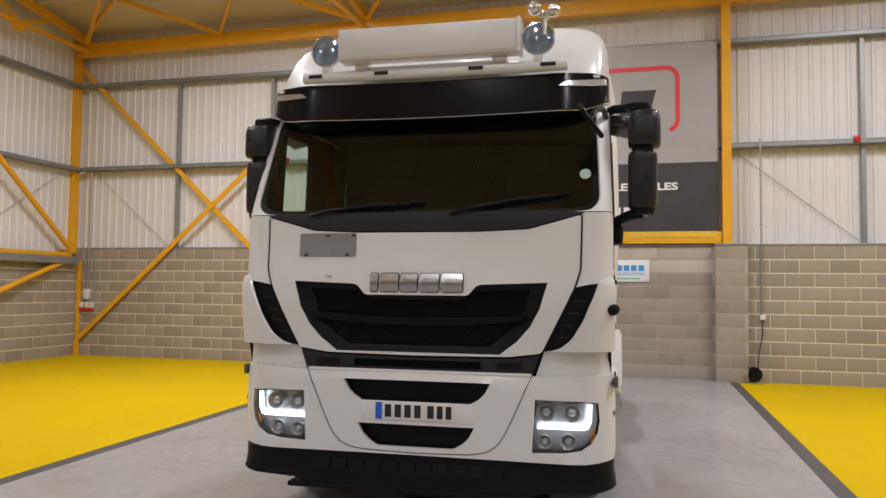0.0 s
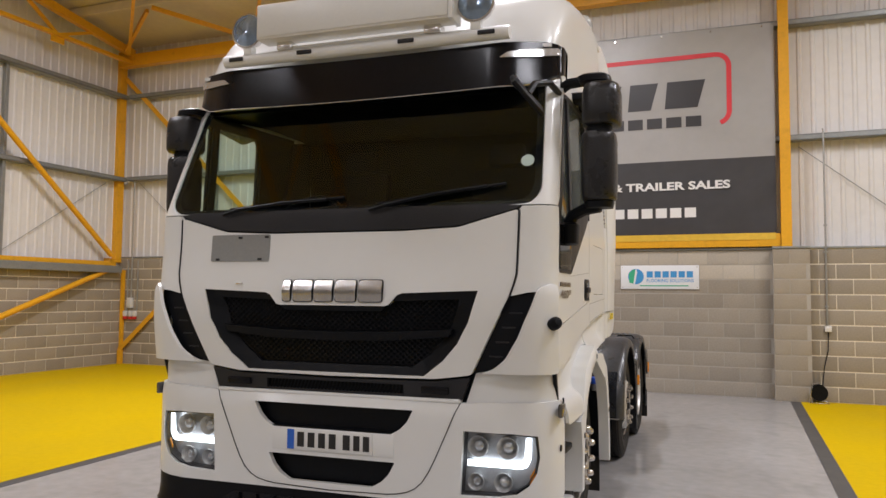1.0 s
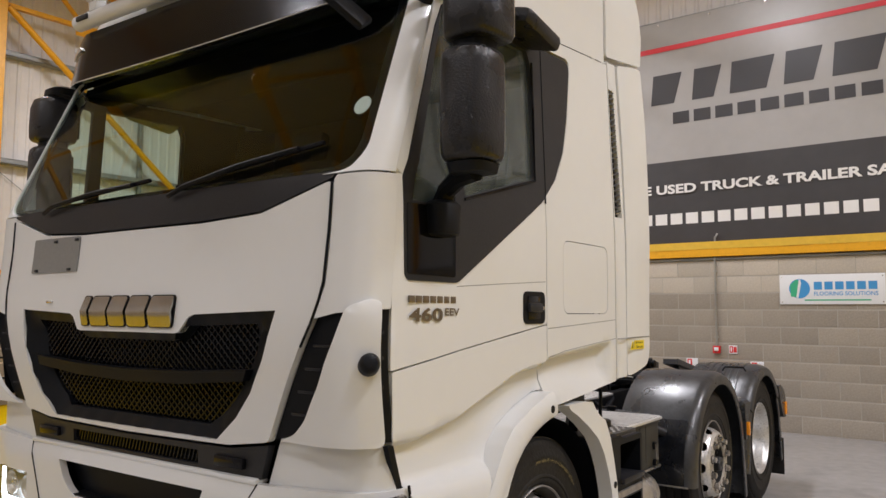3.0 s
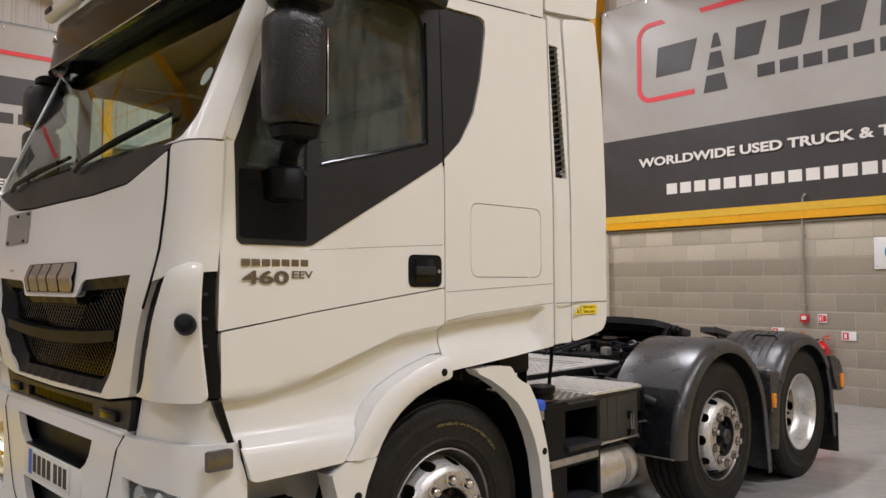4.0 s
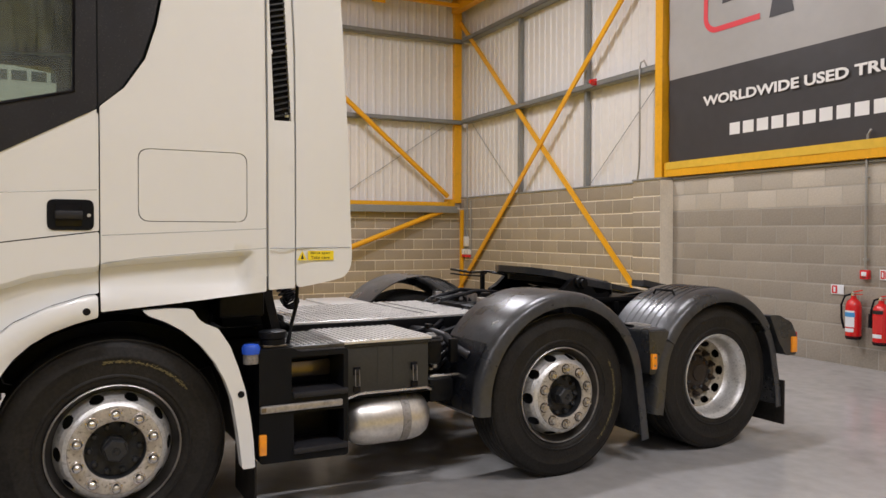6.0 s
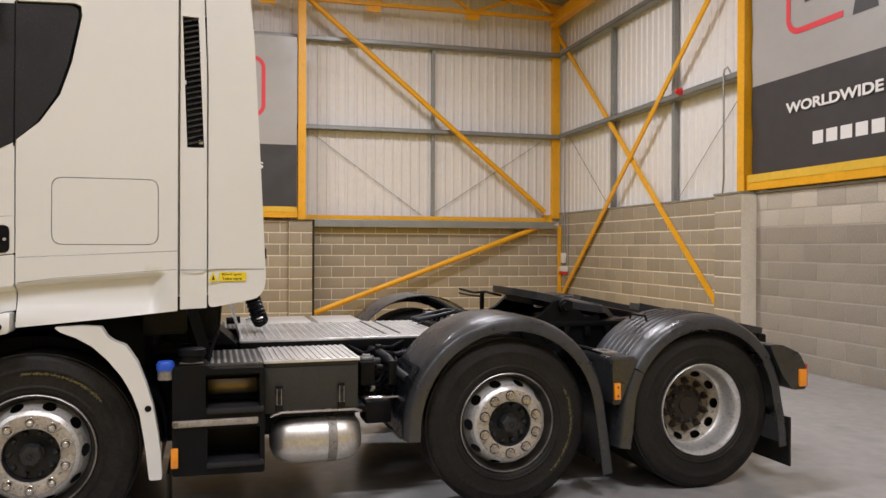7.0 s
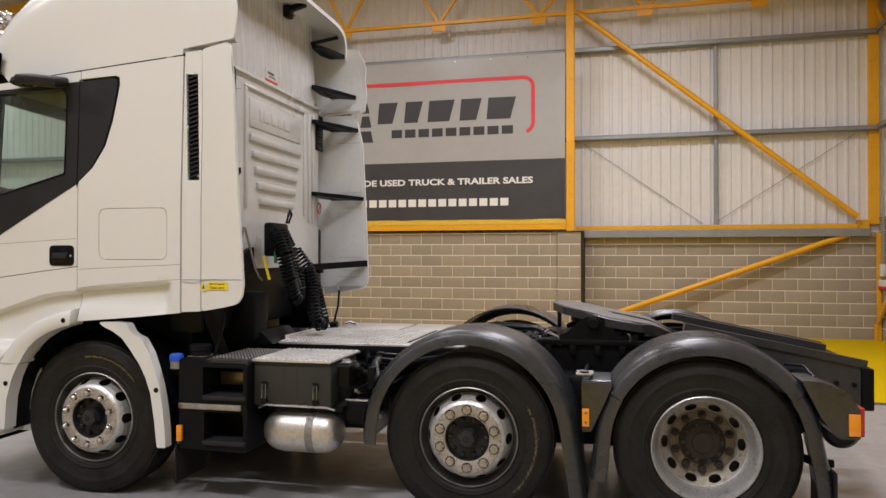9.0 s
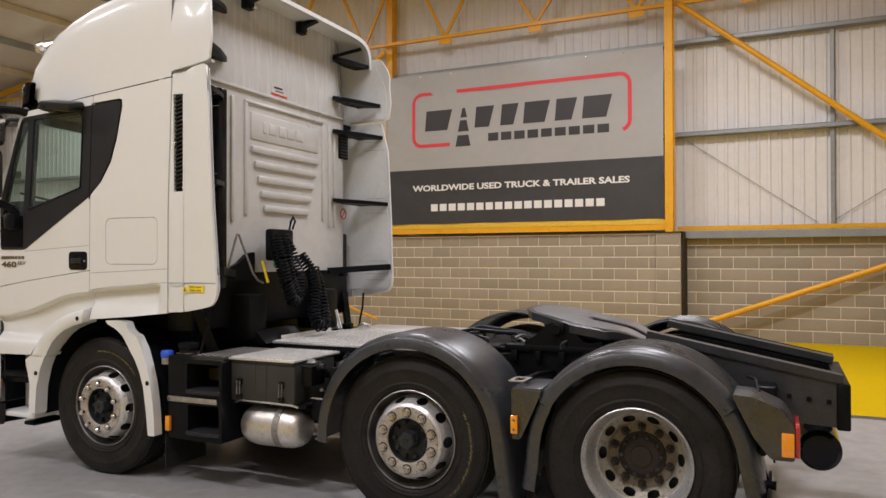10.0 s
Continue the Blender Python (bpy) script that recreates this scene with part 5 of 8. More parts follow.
# --- roof
ROOF = ((0.29, 2.86, 1.12), (0.33, 2.97, 1.145), (0.40, 3.10, 1.165), (0.51, 3.235, 1.178), (0.66, 3.345, 1.186), (0.85, 3.43, 1.19), (1.10, 3.51, 1.195), (1.40, 3.575, 1.195), (1.65, 3.61, 1.195), (1.88, 3.63, 1.193))
bm = bmesh.new()
rows_ = []
for y, top, w in ROOF:
    zb = seam_z(y) + 0.003 if y > 0.45 else 2.82
    ring = []
    for k in range(61):
        a = math.pi * k / 60
        c, s_ = math.cos(a), math.sin(a)
        ring.append(bm.verts.new((w * (abs(c) ** 0.20) * (1 if c >= 0 else -1), y + (0.13 * abs(c) ** 1.0 - 0.05) * ease(1.0, 0.36, y), zb + (top - zb) * (s_ ** 0.26))))
    rows_.append(ring)
for p, q in zip(rows_, rows_[1:]):
    for k in range(60):
        bm.faces.new((p[k], p[k + 1], q[k + 1], q[k]))
bm.faces.new(rows_[0])
part("roof", bm, WHITE, lorry, "white raised sleeper roof", 50)
part("roof_seam", patch_bm([rect(0.42, -0.012, 1.90, 0.02)], lambda y, v: Vector((1.17, y, seam_z(y) + v)), (-2.34, 0, 0), 0.2), PLASTIC, lorry)
# raised side cheeks at the back of the roof, flaring out like the fairings below them
def flare(y, z):
    return 0.042 * ease(1.95, 2.27, y) * ease(1.2, 2.6, z)


for sg in (-1, 1):
    far = 0.03 if sg < 0 else 0.0
    ck = [(1.885, 2.862), (2.255 + far, 2.895), (2.275 + far, 3.05), (2.262 + far, 3.20), (2.245 + 2 * far, 3.30), (2.22 + 2 * far, 3.38), (2.16 + 2 * far, 3.47), (1.885, 3.46)]
    sheet("roof_cheek", [rounded(ck, 0.02)], lambda y, z: Vector((sg * (1.205 + flare(y, z) - 0.16 * max(0.0, z - 3.1) ** 1.6 / 0.36 ** 1.6 * 0.36), y, z)), (-sg * 0.02, 0, 0), WHITE, label="white roof side deflector", step=0.06)
bm = bmesh.new()
shells = []
for y, top, w in ((1.884, 3.632, 1.194), (1.97, 3.642, 1.192), (2.06, 3.645, 1.186), (2.13, 3.638, 1.176), (2.165, 3.620, 1.16)):
    both = []
    for t in (0.0, 0.035):
        ring = []
        for k in range(57):
            a = math.radians(14 + 152 * k / 56)
            c, q = math.cos(a), math.sin(a)
            ring.append(bm.verts.new(((w - t) * (abs(c) ** 0.20) * (1 if c >= 0 else -1), y - 0.04 * (1 - q) * (y > 2.1), 2.84 + (top - t - 2.84) * (q ** 0.26))))
        both.append(ring)
    shells.append(both)
for (p0, p1), (q0, q1) in zip(shells, shells[1:]):
    for k in range(56):
        bm.faces.new((p0[k], p0[k + 1], q0[k + 1], q0[k]))
        bm.faces.new((p1[k + 1], p1[k], q1[k], q1[k + 1]))
    for k in (0, 56):
        bm.faces.new((p0[k], q0[k], q1[k], p1[k]))
o, i_ = shells[-1]
for k in range(56):
    bm.faces.new((o[k], o[k + 1], i_[k + 1], i_[k]))
part("roof_rear_cap", bm, WHITE, lorry, "white curved roof spoiler edge", 50)

# --- doors and sleeper flanks
glass_front = [(0.215, 1.905), (0.455, 1.905), (0.475, 2.618), (0.445, 2.628), (0.40, 2.618)]
glass_main = [(0.515, 1.950), (1.045, 2.092), (1.05, 2.585), (1.02, 2.645), (0.535, 2.632)]
surround = [(0.185, 1.655), (0.20, 1.638), (0.455, 1.637), (0.48, 1.642), (1.12, 2.005), (1.24, 2.115), (1.33, 2.26), (1.38, 2.42), (1.425, 2.655), (1.42, 2.688), (1.395, 2.700), (0.47, 2.655), (0.41, 2.648), (0.36, 2.55), (0.175, 1.98)]
folds = [[(0.06 + 0.02 * k, crease(0.06 + 0.02 * k) + d) for k in range(95)] for d in (0.006, -0.002, -0.010, -0.021, -0.045)]
folds += [[(0.10, z), (0.75, z)] for z in (0.992, 0.980, 0.968, 0.954)] + [[(y, 1.12), (y, 1.42)] for y in (1.76, 1.80, 1.84)] + [[(1.16, z), (1.88, z)] for z in (1.19, 1.23, 1.27)]
for sg in (-1, 1):
    fl, inn = flank(sg), (-sg * 0.025, 0, 0)
    door = sheet("door", [rounded([(door_y(1.5), 1.347), (0.485, 1.401), (0.85, 1.448), (1.148, 1.485), (1.148, 2.02), (0.48, 1.644), (0.455, 1.637), (0.20, 1.638), (0.185, 1.655), (0.175, 1.98), (0.36, 2.55), (0.405, 2.643), (0.47, 2.655), (1.148, 2.688), (1.148, seam_z(1.143) - 0.008), (0.42, seam_z(0.42) - 0.008), (door_y(2.66), 2.66), (door_y(2.3), 2.3), (door_y(2.0), 2.0)], 0.006)], fl, inn, WHITE, label="white cab door", step=0.05)
    fr = part("window_frame", patch_bm([rounded(surround, 0.02), rounded(glass_front, 0.012), rounded(glass_main, 0.02)], flank(sg, 0.004), (-sg * 0.02, 0, 0), 0.06), DARKGREY, door, "matt black window surround")
    for gl in (glass_front, glass_main):
        pane = part("side_window", patch_bm([rounded(gl, 0.015)], flank(sg, -0.008), (-sg * 0.004, 0, 0), 0.1), GLASS_WET_SHEEN if sg > 0 else GLASS, door, "tinted side window")
        pane.visible_shadow = False
    part("quarter_panel", patch_bm([rounded([(0.195, 1.660), (0.455, 1.656), (0.455, 1.895), (0.19, 1.895)], 0.012)], flank(sg, 0.006), (-sg * 0.003, 0, 0), 0.06), PANELGLASS, door, "glossy black panel below the quarter window")
    part("window_seal", tube_bm([flank(sg, 0.006)(a, b) for a, b in ((0.515, 1.942), (0.80, 2.017), (1.052, 2.086), (1.056, 2.4), (1.057, 2.60))], 0.006, 6), GLOSSBLACK, door)
    part("frame_joint", tube_bm([flank(sg, 0.003)(1.146, z) for z in (2.0, 2.3, 2.7)], 0.004, 6), PLASTIC, door)
    lower = [(0.134, 1.342), (0.485, 1.396), (0.85, 1.443), (1.148, 1.480), (1.148, 1.209), (1.10, 1.203), (0.95, 1.158), (0.816, 1.097), (0.742, 1.037), (0.677, 0.960), (0.594, 0.851), (0.565, 0.850), (0.240, 0.842), (0.222, 0.85), (0.192, 0.96), (0.170, 1.06), (0.138, 1.13)]
    sheet("lower_door", [rounded(lower, 0.01)], fl, inn, WHITE, label="white sculpted lower door skin", step=0.03, lines=folds)
    arch = [(0.602, 0.853), (0.684, 0.963), (0.745, 1.036), (0.815, 1.093), (0.948, 1.155), (1.096, 1.199), (1.139, 1.204), (1.139, 1.109), (1.046, 1.085), (0.952, 1.05), (0.878, 1.006), (0.815, 0.949), (0.775, 0.893), (0.749, 0.845)]
    sheet("wheel_arch", [rounded(arch, 0.012)], lambda y, z: Vector((sg * (1.290 - 0.032 * ease(0.655, 0.722, math.hypot(y - 1.20, z - 0.51)) - 0.014 * ease(0.612, 0.590, math.hypot(y - 1.20, z - 0.51))), y, z)), (-sg * 0.13, 0, 0), WHITE, label="white flared front wheel arch", step=0.025)
    post = [(0.602, 0.849), (0.747, 0.844), (0.701, 0.752), (0.661, 0.614), (0.647, 0.417), (0.578, 0.417), (0.588, 0.634), (0.563, 0.732), (0.54, 0.811)]
    sheet("arch_post", [post], lambda y, z: Vector((sg * 1.281, y, z)), (-sg * 0.10, 0, 0), WHITE, label="white strip ahead of the wheel", step=0.05)
    rear_arch = [(1.323, 1.127), (1.441, 1.131), (1.535, 1.125), (1.565, 1.076), (1.599, 1.052), (1.649, 1.032), (1.703, 0.947), (1.743, 0.838), (1.775, 0.73), (1.799, 0.592), (1.812, 0.483), (1.819, 0.356), (1.759, 0.356), (1.74, 0.522), (1.713, 0.69), (1.678, 0.789), (1.634, 0.873), (1.57, 0.957), (1.496, 1.026), (1.422, 1.071), (1.348, 1.102)]
    ra = sheet("rear_arch", [rounded(rear_arch, 0.012)], lambda y, z: Vector((sg * (1.279 - 0.030 * ease(1.60, 1.45, y)), y, z)), (-sg * 0.07, 0, 0), WHITE, label="white strip behind the front wheel", step=0.04)
    for x, y, z in ((1.286, 1.093, 1.137), (1.276, 1.753, 0.714), (1.279, 0.656, 0.717)):
        bm = bmesh.new()
        lathe(bm, [(0, 0), (0, 0.016), (0.006, 0.016), (0.007, 0)], Matrix.Translation((sg * x, y, z)) @ pose(0, 0, 0, 0, 90 * sg, 0), 16)
        part("arch_bolt", bm, PLASTIC, ra)
    # wheel housing behind the arches
    bm = bmesh.new()
    prev = None
    for k in range(19):
        a = math.radians(-8 + 196 * k / 18)
        y, z = 1.215 - 0.60 * math.cos(a), 0.48 + 0.60 * math.sin(a)
        cur = [bm.verts.new((sg * x, y, z)) for x in (0.55, 1.17)]
        if prev:
            bm.faces.new((*prev, *reversed(cur)))
        prev = cur
    part("wheel_housing", bm, PLASTIC, lorry)
    flank_loop = [(1.154, 1.196), (1.154, 1.476), (1.154, 2.03), (1.255, 2.12), (1.345, 2.26), (1.395, 2.42), (1.440, 2.655), (1.435, 2.704), (1.405, 2.716), (1.154, 2.704), (1.154, seam_z(1.157) - 0.008), (1.888, seam_z(1.888) - 0.008), (1.888, 1.194), (1.60, 1.165), (1.154, 1.128)]
    hatch = rounded(rect(1.308, 1.527, 1.797, 1.857), 0.05)
    sl = sheet("sleeper_side", [rounded(flank_loop, 0.006), [(a, b) for a, b in hatch]], fl, inn, WHITE, label="white sleeper cab flank", step=0.04, lines=folds)
    part("locker_hatch", patch_bm([[(1.5525 + (a - 1.5525) * 0.985, 1.692 + (b - 1.692) * 0.98) for a, b in hatch]], flank(sg, -0.001), inn, 0.08), WHITE, sl, "white rounded locker hatch")
    part("trim_line", tube_bm([flank(sg, -0.001)(y, 1.465 + 0.0455 * (y - 1.16)) for y in (1.16, 1.5, 1.886)], 0.0022, 6), GIRT, sl)
    part("trim_line", tube_bm([flank(sg, -0.001)(y, crease(y) + 0.010) for y in (1.16, 1.32, 1.48, 1.68, 1.886)], 0.0020, 6), GIRT, sl)
    part("belt_line", tube_bm([flank(sg, -0.001)(0.47, 1.625), flank(sg, -0.001)(0.8, 1.645), flank(sg, -0.001)(1.14, 1.664)], 0.002, 6), GIRT, door)
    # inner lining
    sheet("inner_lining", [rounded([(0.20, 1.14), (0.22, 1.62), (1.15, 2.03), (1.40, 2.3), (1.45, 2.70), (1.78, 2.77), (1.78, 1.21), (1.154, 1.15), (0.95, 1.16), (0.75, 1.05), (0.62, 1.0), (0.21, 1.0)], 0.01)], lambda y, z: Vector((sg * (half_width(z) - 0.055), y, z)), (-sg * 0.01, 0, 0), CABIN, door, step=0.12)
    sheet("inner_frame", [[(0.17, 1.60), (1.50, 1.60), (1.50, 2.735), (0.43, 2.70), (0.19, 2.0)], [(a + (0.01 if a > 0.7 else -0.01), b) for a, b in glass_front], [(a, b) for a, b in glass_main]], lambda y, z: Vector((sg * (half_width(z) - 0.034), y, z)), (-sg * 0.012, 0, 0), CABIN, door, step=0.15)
    # recessed handle
    hd = part("door_handle", patch_bm([rounded(rect(0.945, 1.487, 1.128, 1.620), 0.03)], flank(sg, 0.004), (-sg * 0.01, 0, 0), 0.05), PLASTIC, door, "black recessed door handle")
    part("pull", box_bm(-0.008, 0.018, 0.975, 1.085, 1.535, 1.572, 0.008, Matrix.Translation((sg * 1.238, 0, 0))), DARKGREY, hd)
    part("recess", box_bm(-0.002, 0.002, 0.978, 1.080, 1.505, 1.602, 0.002, Matrix.Translation((sg * 1.2405, 0, 0))), GLOSSBLACK, hd)
    bm = bmesh.new()
    lathe(bm, [(0, 0), (0, 0.009), (0.004, 0.008), (0.004, 0)], Matrix.Translation((sg * 1.241, 1.108, 1.552)) @ pose(0, 0, 0, 0, 90 * sg, 0), 14)
    part("lock", bm, STEEL, hd)
    # rear fairing with louvred slot
    slot = [(1.908, 2.70), (1.985, 2.70), (2.015, 2.026), (1.932, 2.026)]
    fa = sheet("fairing_strip", [rounded([(1.900, 1.200), (1.900, 2.842), (2.012, 2.85), (2.028, 2.40), (2.030, 1.206)], 0.008), slot], lambda y, z: Vector((sg * (half_width(z) - 0.012 * math.sin(math.pi * min(1, max(0, (y - 1.9) / 0.13)))), y, z)), (-sg * 0.025, 0, 0), WHITE, label="white fairing strip with a black louvre", step=0.035)
    sheet("fairing", [rounded([(2.037, 1.206), (2.036, 2.40), (2.020, 2.852), (2.235 - (0.035 if sg < 0 else 0), 2.872), (2.262, 2.6), (2.325, 1.36), (2.318, 1.30), (2.285, 1.255), (2.2, 1.235)], 0.03)], lambda y, z: Vector((sg * (half_width(z) + 0.012 * ease(2.03, 2.1, y) + flare(y, z)), y, z)), (-sg * 0.02, 0, 0), WHITE, label="white rear side fairing", step=0.05)
    part("fairing_seam", tube_bm([(sg * (half_width(1.405) + 0.006), y, 1.402) for y in (1.905, 2.03)] + [(sg * (half_width(1.405) + 0.015), y, 1.405) for y in (2.08, 2.315)], 0.003, 6), GIRT, fa)
    part("slot_back", patch_bm([rect(1.903, 2.016, 2.025, 2.71)], lambda y, z: Vector((sg * (half_width(z) - 0.030), y, z)), (-sg * 0.004, 0, 0), 0.1), GLOSSBLACK, fa)
    for k in range(23):
        z = 2.045 + k * 0.0285
        yo = 0.026 * (2.69 - z) / 0.64
        part("louvre_blade", beam_bm((sg * (half_width(z) - 0.016), 1.912 + yo, z), (sg * (half_width(z) - 0.016), 1.986 + yo, z + 0.020), 0.016, 0.007), FENDER, fa, smooth=0)
    for y, z in ((1.918, 2.36), (2.0, 2.057)):
        part("slot_clip", box_bm(sg * 1.205 - 0.006, sg * 1.205 + 0.006, y - 0.01, y + 0.01, z - 0.01, z + 0.01, 0.002), SIGN_WHITE, fa)
    part("inner_face", patch_bm([rounded([(1.80, 1.26), (1.80, 2.85), (2.22, 2.86), (2.25, 2.6), (2.31, 1.36), (2.28, 1.28)], 0.02)], lambda y, z: Vector((sg * (half_width(z) - 0.040 + flare(y, z)), y, z)), (-sg * 0.004, 0, 0), 0.1), DEFLECT_IN, fa, "grey inner face of the fairing")
    part("inner_face", patch_bm([rounded([(1.80, 2.852), (2.245, 2.90), (2.265, 3.05), (2.252, 3.20), (2.225, 3.29), (2.19, 3.37), (2.12, 3.45), (1.80, 3.45)], 0.02)], lambda y, z: Vector((sg * (1.180 + flare(y, z) - 0.16 * max(0.0, z - 3.1) ** 1.6 / 0.36 ** 1.6 * 0.36), y, z)), (-sg * 0.004, 0, 0), 0.08), DEFLECT_IN, fa, "grey inner face of the deflector")
    for z, deep in ((3.40, 2.14), (3.04, 2.22), (2.735, 2.24), (2.10, 2.29), (1.455, 2.31)):
        xo = half_width(min(z, 2.8)) - (0.046 if z < 2.9 else 0.05) + flare(deep, z) * 0.9 - (0.07 if z > 3.2 else 0.0)
        if z > 2:
            lp = [(0.74, 1.955), (0.74, 1.985), (0.84, 2.045), (0.98, 2.12 + 0.4 * (deep - 2.2)), (xo, deep), (xo, deep - 0.035), (1.10, 1.99), (0.98, 1.945)]
            holes = []
            for k in range(4):
                f0, f1 = 0.12 + 0.21 * k, 0.26 + 0.21 * k
                xa, xb = 0.86 + (xo - 0.86) * f0, 0.86 + (xo - 0.86) * f1
                top = lambda x: 2.03 + (deep - 2.03) * (x - 0.86) / (xo - 0.86)
                holes.append([(xa, 1.99), (xb, 1.99), ((xa + xb) / 2, top((xa + xb) / 2) - 0.035)])
            lp, holes = (lp, holes) if sg > 0 else (mirrored(lp), [mirrored(h_) for h_ in holes])
            part("stay", patch_bm([rounded(lp, 0.012)] + holes, lambda x, y: Vector((x, y, z + 0.04 * (1.2 - abs(x)))), (0, 0, -0.034), 0.06), PLASTIC, fa, "black perforated deflector stay", 30)
        else:
            part("stay", beam_bm((sg * 0.66, 1.97, z + 0.0), (sg * xo, deep, z + 0.03), 0.05, 0.055), PLASTIC, fa, "black deflector stay", 30)
    part("stay", beam_bm((sg * 0.80, 1.93, 3.44), (sg * 1.04, 2.08, 3.55), 0.03, 0.03), PLASTIC, fa, "black deflector stay", 30)
    for z in (2.60, 2.68, 2.00, 2.14, 1.36, 1.42, 1.54):
        part("moulded_line", box_bm(-0.0015, 0.0015, 2.05, 2.27, z - 0.0012, z + 0.0012, 0, Matrix.Translation((sg * (half_width(z) - 0.0445), 0, 0))), GIRT, fa)
    part("cab_joint", beam_bm((sg * 1.175, 1.90, 2.875), (sg * 1.20, 2.25, 2.895), 0.03, 0.02), WHITE_BACK_DIM, fa)

# labels on the near flank
lab = part("warning_label", box_bm(1.2530, 1.2545, 2.090, 2.224, 1.343, 1.389), YELLOW_LABEL, lorry, "yellow blind spot warning label")
TURN = Matrix.Rotation(math.pi / 2, 4, "Z") @ Matrix.Rotation(math.pi / 2, 4, "X")
lettering("label_text", "Blind spot", 0.10, 0.014, BLACK_PRINT, lab, Matrix.Translation((1.2545, 2.104, 1.370)) @ TURN, 0.01, "", 0.001)
lettering("label_text", "Take care", 0.098, 0.014, BLACK_PRINT, lab, Matrix.Translation((1.2545, 2.104, 1.349)) @ TURN, 0.01, "", 0.001)
part("triangle", patch_bm([[(2.037, 1.343), (2.086, 1.343), (2.0615, 1.389)]], lambda y, z: Vector((1.2545, y, z)), (-0.0015, 0, 0), 0.1), YELLOW_LABEL, lab)
part("triangle_mark", patch_bm([[(2.054, 1.349), (2.069, 1.349), (2.0615, 1.376)]], lambda y, z: Vector((1.2552, y, z)), (-0.0005, 0, 0), 0.1), BLACK_PRINT, lab)
for k in range(7):
    a = 0.202 + k * 0.0385
    part("name_block", box_bm(1.2215 + a * 0.02, 1.2285 + a * 0.02, a, a + 0.031, 1.565, 1.589, 0.002), BADGE_GREY, lorry)
lettering("model_number", "460", 0.180, 0.047, BADGE_GREY, lorry, Matrix.Translation((1.2268, 0.203, 1.502)) @ pose(0, 0, 0, 0, 0, -2.6) @ TURN, 0.03, "grey model number 460", 0.004)
lettering("model_suffix", "EEV", 0.088, 0.026, BADGE_GREY, lorry, Matrix.Translation((1.2335, 0.396, 1.522)) @ TURN, 0.02, "grey letters EEV", 0.004)

# --- mirrors
def pod(sections, steps=28):
    """A rounded housing lofted through (z, middle x, middle y, half width, half depth), flat towards the back."""
    bm = bmesh.new()
    rings = []
    for z, cx, cy, rx, ry in sections:
        ring = []
        for k in range(steps):
            a = 2 * math.pi * k / steps
            c, q = math.cos(a), math.sin(a)
            e = 0.72 if q < 0 else 0.35
            ring.append(bm.verts.new((cx + rx * math.copysign(abs(c) ** 0.62, c), cy + ry * math.copysign(abs(q) ** e, q) * (1.0 if q < 0 else 0.55), z)))
        rings.append(ring)
    for p, q in zip(rings, rings[1:]):
        for k in range(steps):
            bm.faces.new((p[k], p[(k + 1) % steps], q[(k + 1) % steps], q[k]))
    bm.faces.new(rings[0][::-1])
    bm.faces.new(rings[-1])
    return bm


